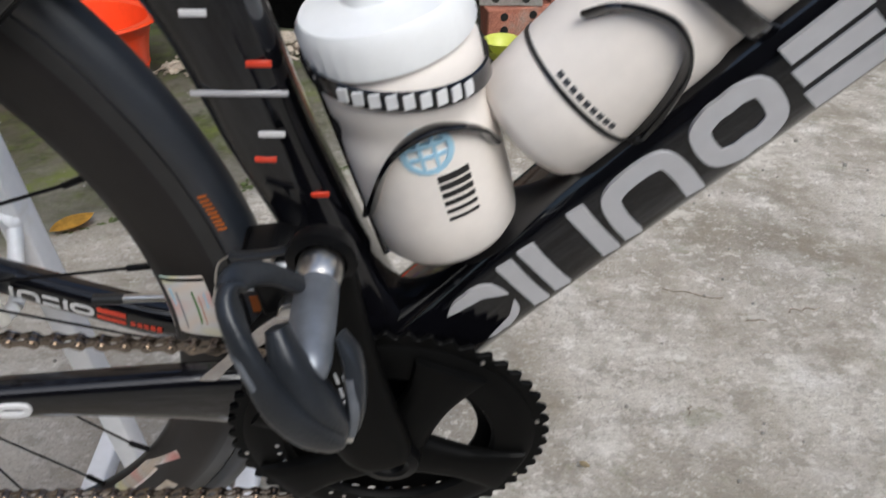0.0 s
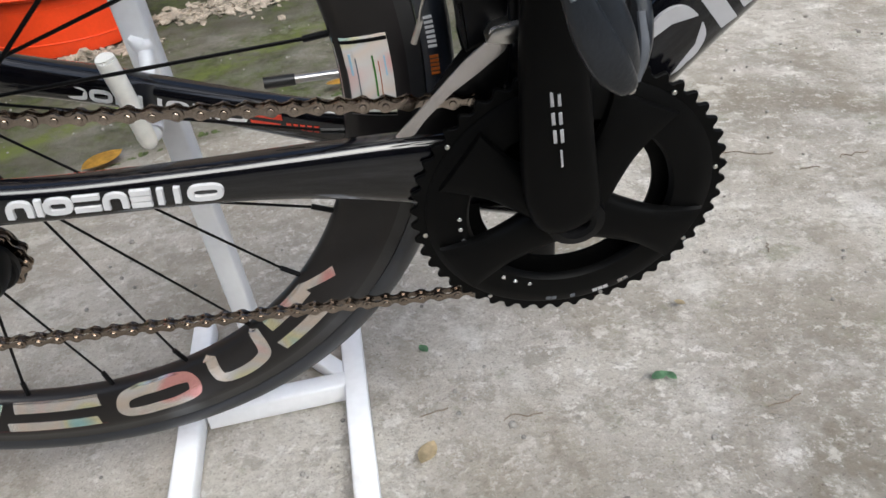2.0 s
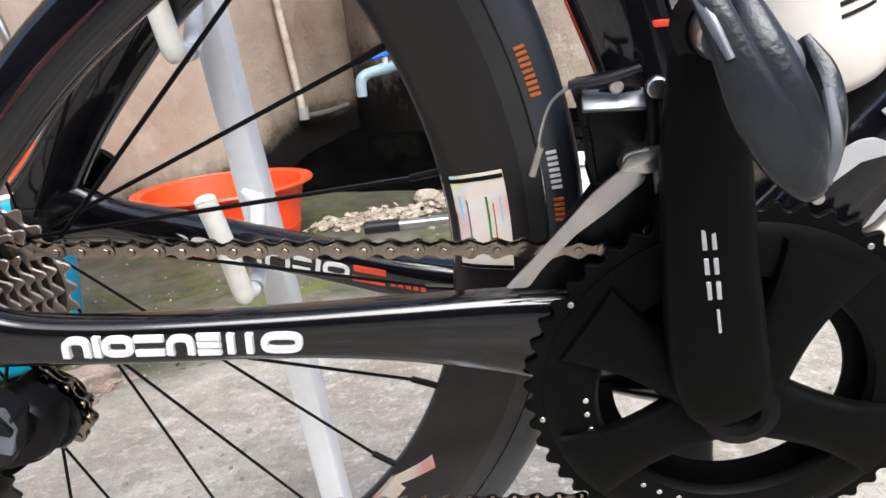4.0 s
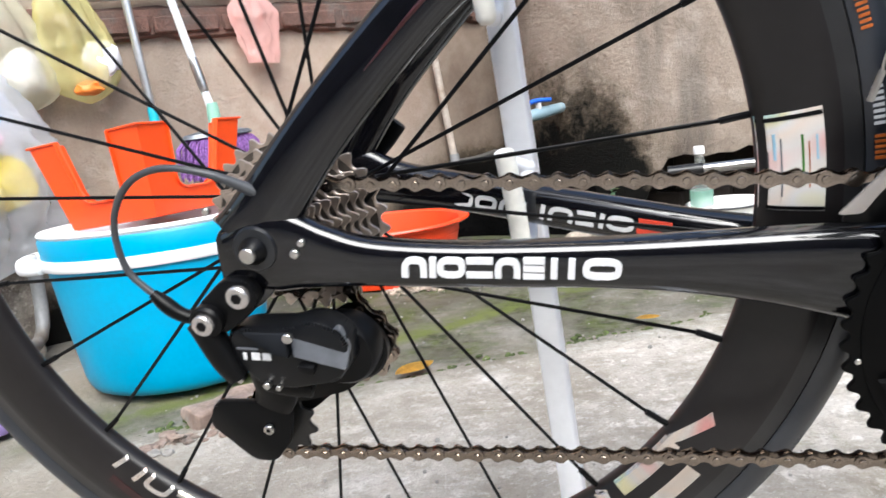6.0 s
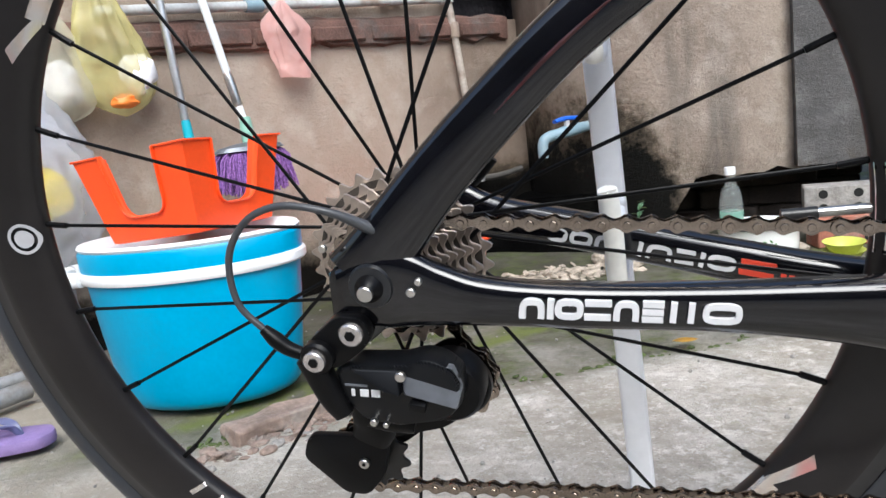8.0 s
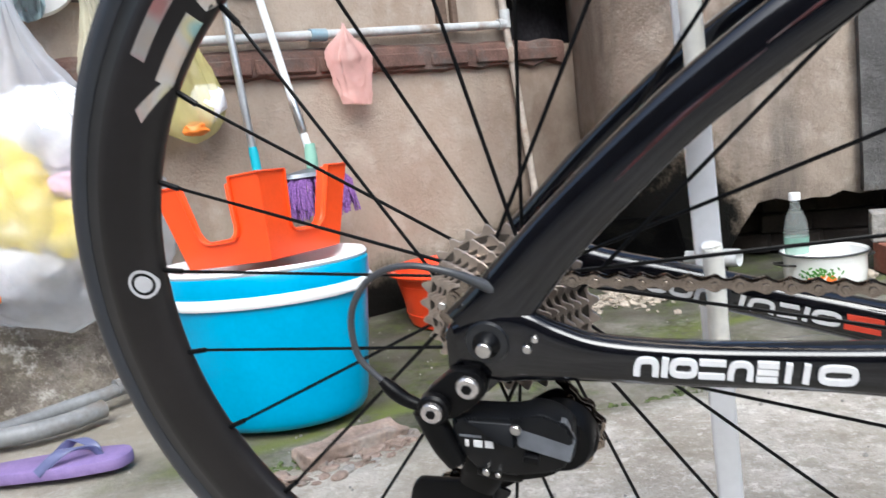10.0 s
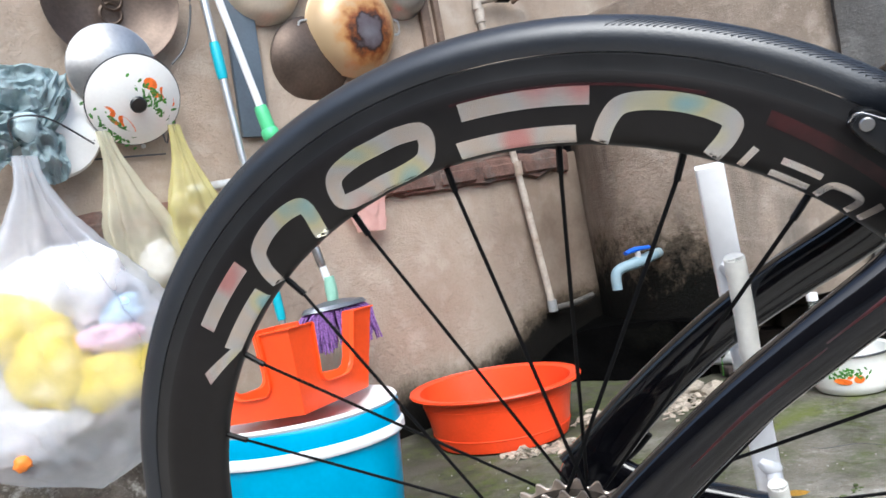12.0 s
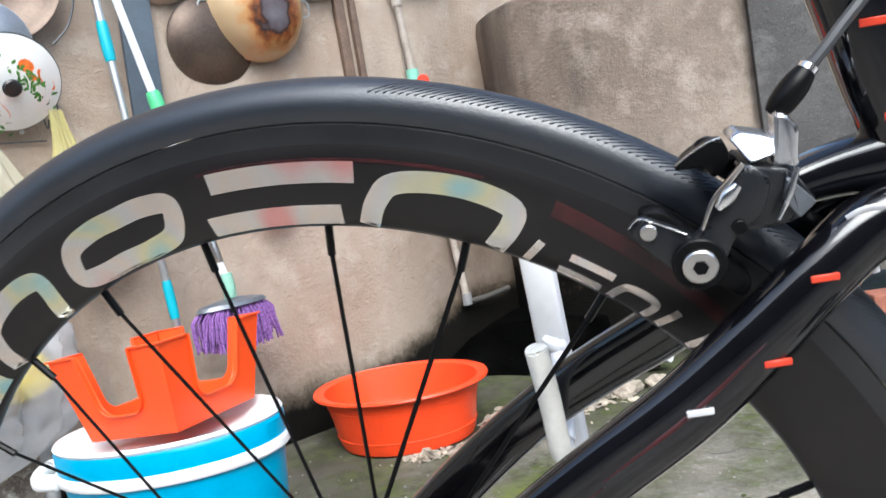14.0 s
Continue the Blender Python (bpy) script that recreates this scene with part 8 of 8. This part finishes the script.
hanging_bag("plastic_bag", "small pink translucent bag tied to the pipe", on_wall(0.605, 0.875, 0.050), 0.232, 0.150, 0.05, M_BAGP, 11, 0.05, 0.42, 0.012, True)


def crumpled_sheet(centre, w, h, turn, seed, deep=0.030):
    """A flap of creased cloth: ragged edges and sharp folds, lying against the wall."""
    bm = bmesh.new()
    n = 30
    g = []
    m = Matrix.Translation(centre) @ Matrix.Rotation(radians(turn), 4, "Z")
    for i in range(n + 1):
        row = []
        for k in range(n + 1):
            u, v = 2 * k / n - 1, 2 * i / n - 1
            ragged = 1 + 0.16 * noise.noise(Vector((u * 1.6 + seed, v * 1.6, 0)))
            x, y = u * w / 2 * ragged * (1 - 0.22 * v * v), v * h / 2 * ragged * (1 - 0.18 * u * u)
            fold = abs(noise.noise(Vector((u * 1.5 + v * 0.9, v * 1.1 - u * 0.5, seed)))) + 0.45 * abs(noise.noise(Vector((u * 3.4, v * 3.0, seed + 5))))
            z = deep * (1.0 - 2.2 * fold) - 0.020 * (u * u + v * v)
            row.append(bm.verts.new(m @ Vector((x, y, z))))
        g.append(row)
    for i in range(n):
        for k in range(n):
            bm.faces.new((g[i][k], g[i][k + 1], g[i + 1][k + 1], g[i + 1][k]))
    bmesh.ops.solidify(bm, geom=list(bm.faces), thickness=0.002)
    return bm


def cloth():
    t = thing("cloth_bundle", "grey-blue cloth knotted round a white pan", "cloth", wall_pose(-0.245, 1.02, 0.045))
    part("pan_back", lathe([(0, 0.02), (0.08, 0.018), (0.115, 0.006), (0.12, -0.01), (0.112, -0.012), (0, 0.010)], "z", (0.045, 0.0, 0), 44), M_ENAMEL, t, "white pan behind the cloth")
    for c, w, h, turn, sd in (((-0.005, 0.085, 0.050), 0.185, 0.130, 8, 1.0), ((0.055, 0.060, 0.062), 0.080, 0.150, -28, 2.3), ((-0.095, -0.055, 0.046), 0.150, 0.080, 38, 3.1), ((0.020, -0.060, 0.056), 0.095, 0.150, 12, 4.7), ((-0.05, 0.01, 0.058), 0.10, 0.10, 30, 5.9)):
        part("fold", crumpled_sheet(c, w, h, turn, sd), M_CLOTH, t, "creased grey-blue cloth")
    part("knot", warp(lathe([(0, 0.030), (0.020, 0.026), (0.030, 0.010), (0.026, -0.012), (0, -0.02)], "z", (-0.012, 0.0, 0.058), 20, squash=(1.0, 1.2)), 0.010, 40), M_CLOTH, t)
    part("cord", sweep([(-0.045, -0.03, 0.075, 0.0024, 0.0024), (-0.045, 0.012, 0.088, 0.0024, 0.0024), (0.0, 0.018, 0.098, 0.0024, 0.0024), (0.05, 0.005, 0.075, 0.0024, 0.0024), (0.135, -0.045, 0.02, 0.0024, 0.0024)], 8, 5), M_CABLE, t)
    return t


cloth()


def mop(s0, s1, z1, out0, out1, z0, pole, joints, label, purple):
    t = thing("mop", label, "mop", group="mops against the wall")
    a, b = on_wall(s0, z0, out0), on_wall(s1, z1, out1)
    part("pole", rod(a, b, 0.0105, 14), pole, t)
    for k, r, ln, m, nm in joints:
        p = a.lerp(b, k)
        d = (b - a).normalized() * ln / 2
        part(nm, sweep([(*(p - d), r * 0.85, r * 0.85), (*(p - d * 0.6), r, r), (*(p + d * 0.6), r, r), (*(p + d), r * 0.85, r * 0.85)], 14, 2), m, t)
    if purple:
        c = a
        part("joint", sweep([(*(c + Vector((0, 0, 0.035))), 0.014, 0.014), (*(c + Vector((0, 0, 0.0))), 0.017, 0.017), (*(c - Vector((0, 0, 0.03))), 0.020, 0.014)], 14, 4), M_GREENP, t, "pale green swivel joint")
        rot_m = Matrix.Translation(c - Vector((0, 0, 0.045))) @ WALL_M.to_3x3().to_4x4()
        bm = lathe([(0, 0.016), (0.03, 0.014), (0.088, 0.004), (0.098, -0.006), (0.082, -0.008), (0, -0.004)], "z", seg=40, squash=(1, 0.45))
        bmesh.ops.transform(bm, matrix=rot_m, verts=bm.verts)
        part("head_plate", bm, M_GREYM, t, "grey oval plate")
        rnd = random.Random(6)
        bm = bmesh.new()
        for i in range(230):
            ang = rnd.uniform(0, 2 * math.pi)
            q = rnd.uniform(0.55, 1.0)
            x, y = 0.098 * q * math.cos(ang), 0.040 * q * math.sin(ang)
            ln = rnd.uniform(0.085, 0.120)
            p0 = rot_m @ Vector((x * 0.8, y * 0.8, -0.006))
            p1 = rot_m @ Vector((x * 1.12 + rnd.uniform(-0.006, 0.006), y * 1.15, -0.03))
            p2 = rot_m @ Vector((x * 1.2 + rnd.uniform(-0.012, 0.012), y * 1.2 + rnd.uniform(-0.006, 0.006), -ln))
            sweep([(*p0, 0.0026, 0.0026), (*p1, 0.0029, 0.0029), (*p2, 0.0026, 0.0026)], 5, 2, bm=bm)
        tagged(part("yarn", bm, M_MOPP, t, "purple and white cotton yarn"), kind="stuff")
    else:
        c = a
        part("joint", sweep([(*(c + Vector((0, 0, 0.05))), 0.013, 0.013), (*(c + Vector((0, 0, 0.0))), 0.015, 0.015), (*(c - Vector((0, 0, 0.05))), 0.012, 0.012)], 12, 4), M_TEAL, t, "teal joint")
        part("head", box(0.22, 0.09, 0.02, bev=0.006, m=Matrix.Translation(c - Vector((0, 0, 0.06))) @ WALL_M.to_3x3().to_4x4()), M_TEAL, t)
    return t


mop(0.266, 0.220, 1.60, 0.125, 0.070, 0.16, M_MOPH, ((0.695, 0.0145, 0.10, M_TEAL, "grip"), (0.235, 0.0125, 0.10, M_TEAL, "collar")), "steel-poled mop with teal joints leaning on the wall", False)
mop(0.385, 0.215, 1.70, 0.180, 0.040, 0.505, M_MOPW, ((0.40, 0.019, 0.085, M_GREEN, "grip"), (0.37, 0.024, 0.03, M_GREEN, "clip"), (0.72, 0.014, 0.06, M_GREEN, "collar"), (0.09, 0.0125, 0.09, M_STEEL, "ferrule")), "white-poled mop with purple string head leaning on the wall", True)


def board():
    t = thing("wall_board", "dark blue-grey board upright against the wall", "board")
    m = Matrix.Translation(on_wall(0.350, 1.36, 0.012)) @ WALL_M.to_3x3().to_4x4() @ Matrix.Rotation(radians(3), 4, "Y")
    part("panel", box(0.085, 0.018, 0.80, bev=0.003, m=m), M_DOOR, t)
    return t


board()
for i, (s, w) in enumerate(((0.985, 0.035), (1.035, 0.022))):
    m = Matrix.Translation(on_wall(s, 1.17, 0.012)) @ WALL_M.to_3x3().to_4x4()
    o = part("wooden_strip", box(w, 0.02, 0.62, bev=0.003, m=m), M_WOOD)
    tagged(o, "dark wooden strip fixed upright on the wall", "strip", "wooden strips")


def root_bundle():
    """Dark knotted cord bundle over the tank's rim."""
    t = thing("cord_bundle", "dark tangled cord bundle lying over the tank rim", "cord")
    rnd = random.Random(8)
    for i in range(5):
        rows = []
        for k in range(7):
            f = k / 6
            rows.append((-0.33 + 0.34 * f, 2.02 + 0.03 * rnd.random() - 0.02 * i * 0.2, 1.30 + 0.085 * f + 0.016 * rnd.uniform(-1, 1) - 0.010 * i * (0.5 - abs(f - 0.4)), 0.009, 0.007))
        part("strand", sweep(rows, 8, 4), M_WOOD, t)
    return t


root_bundle()
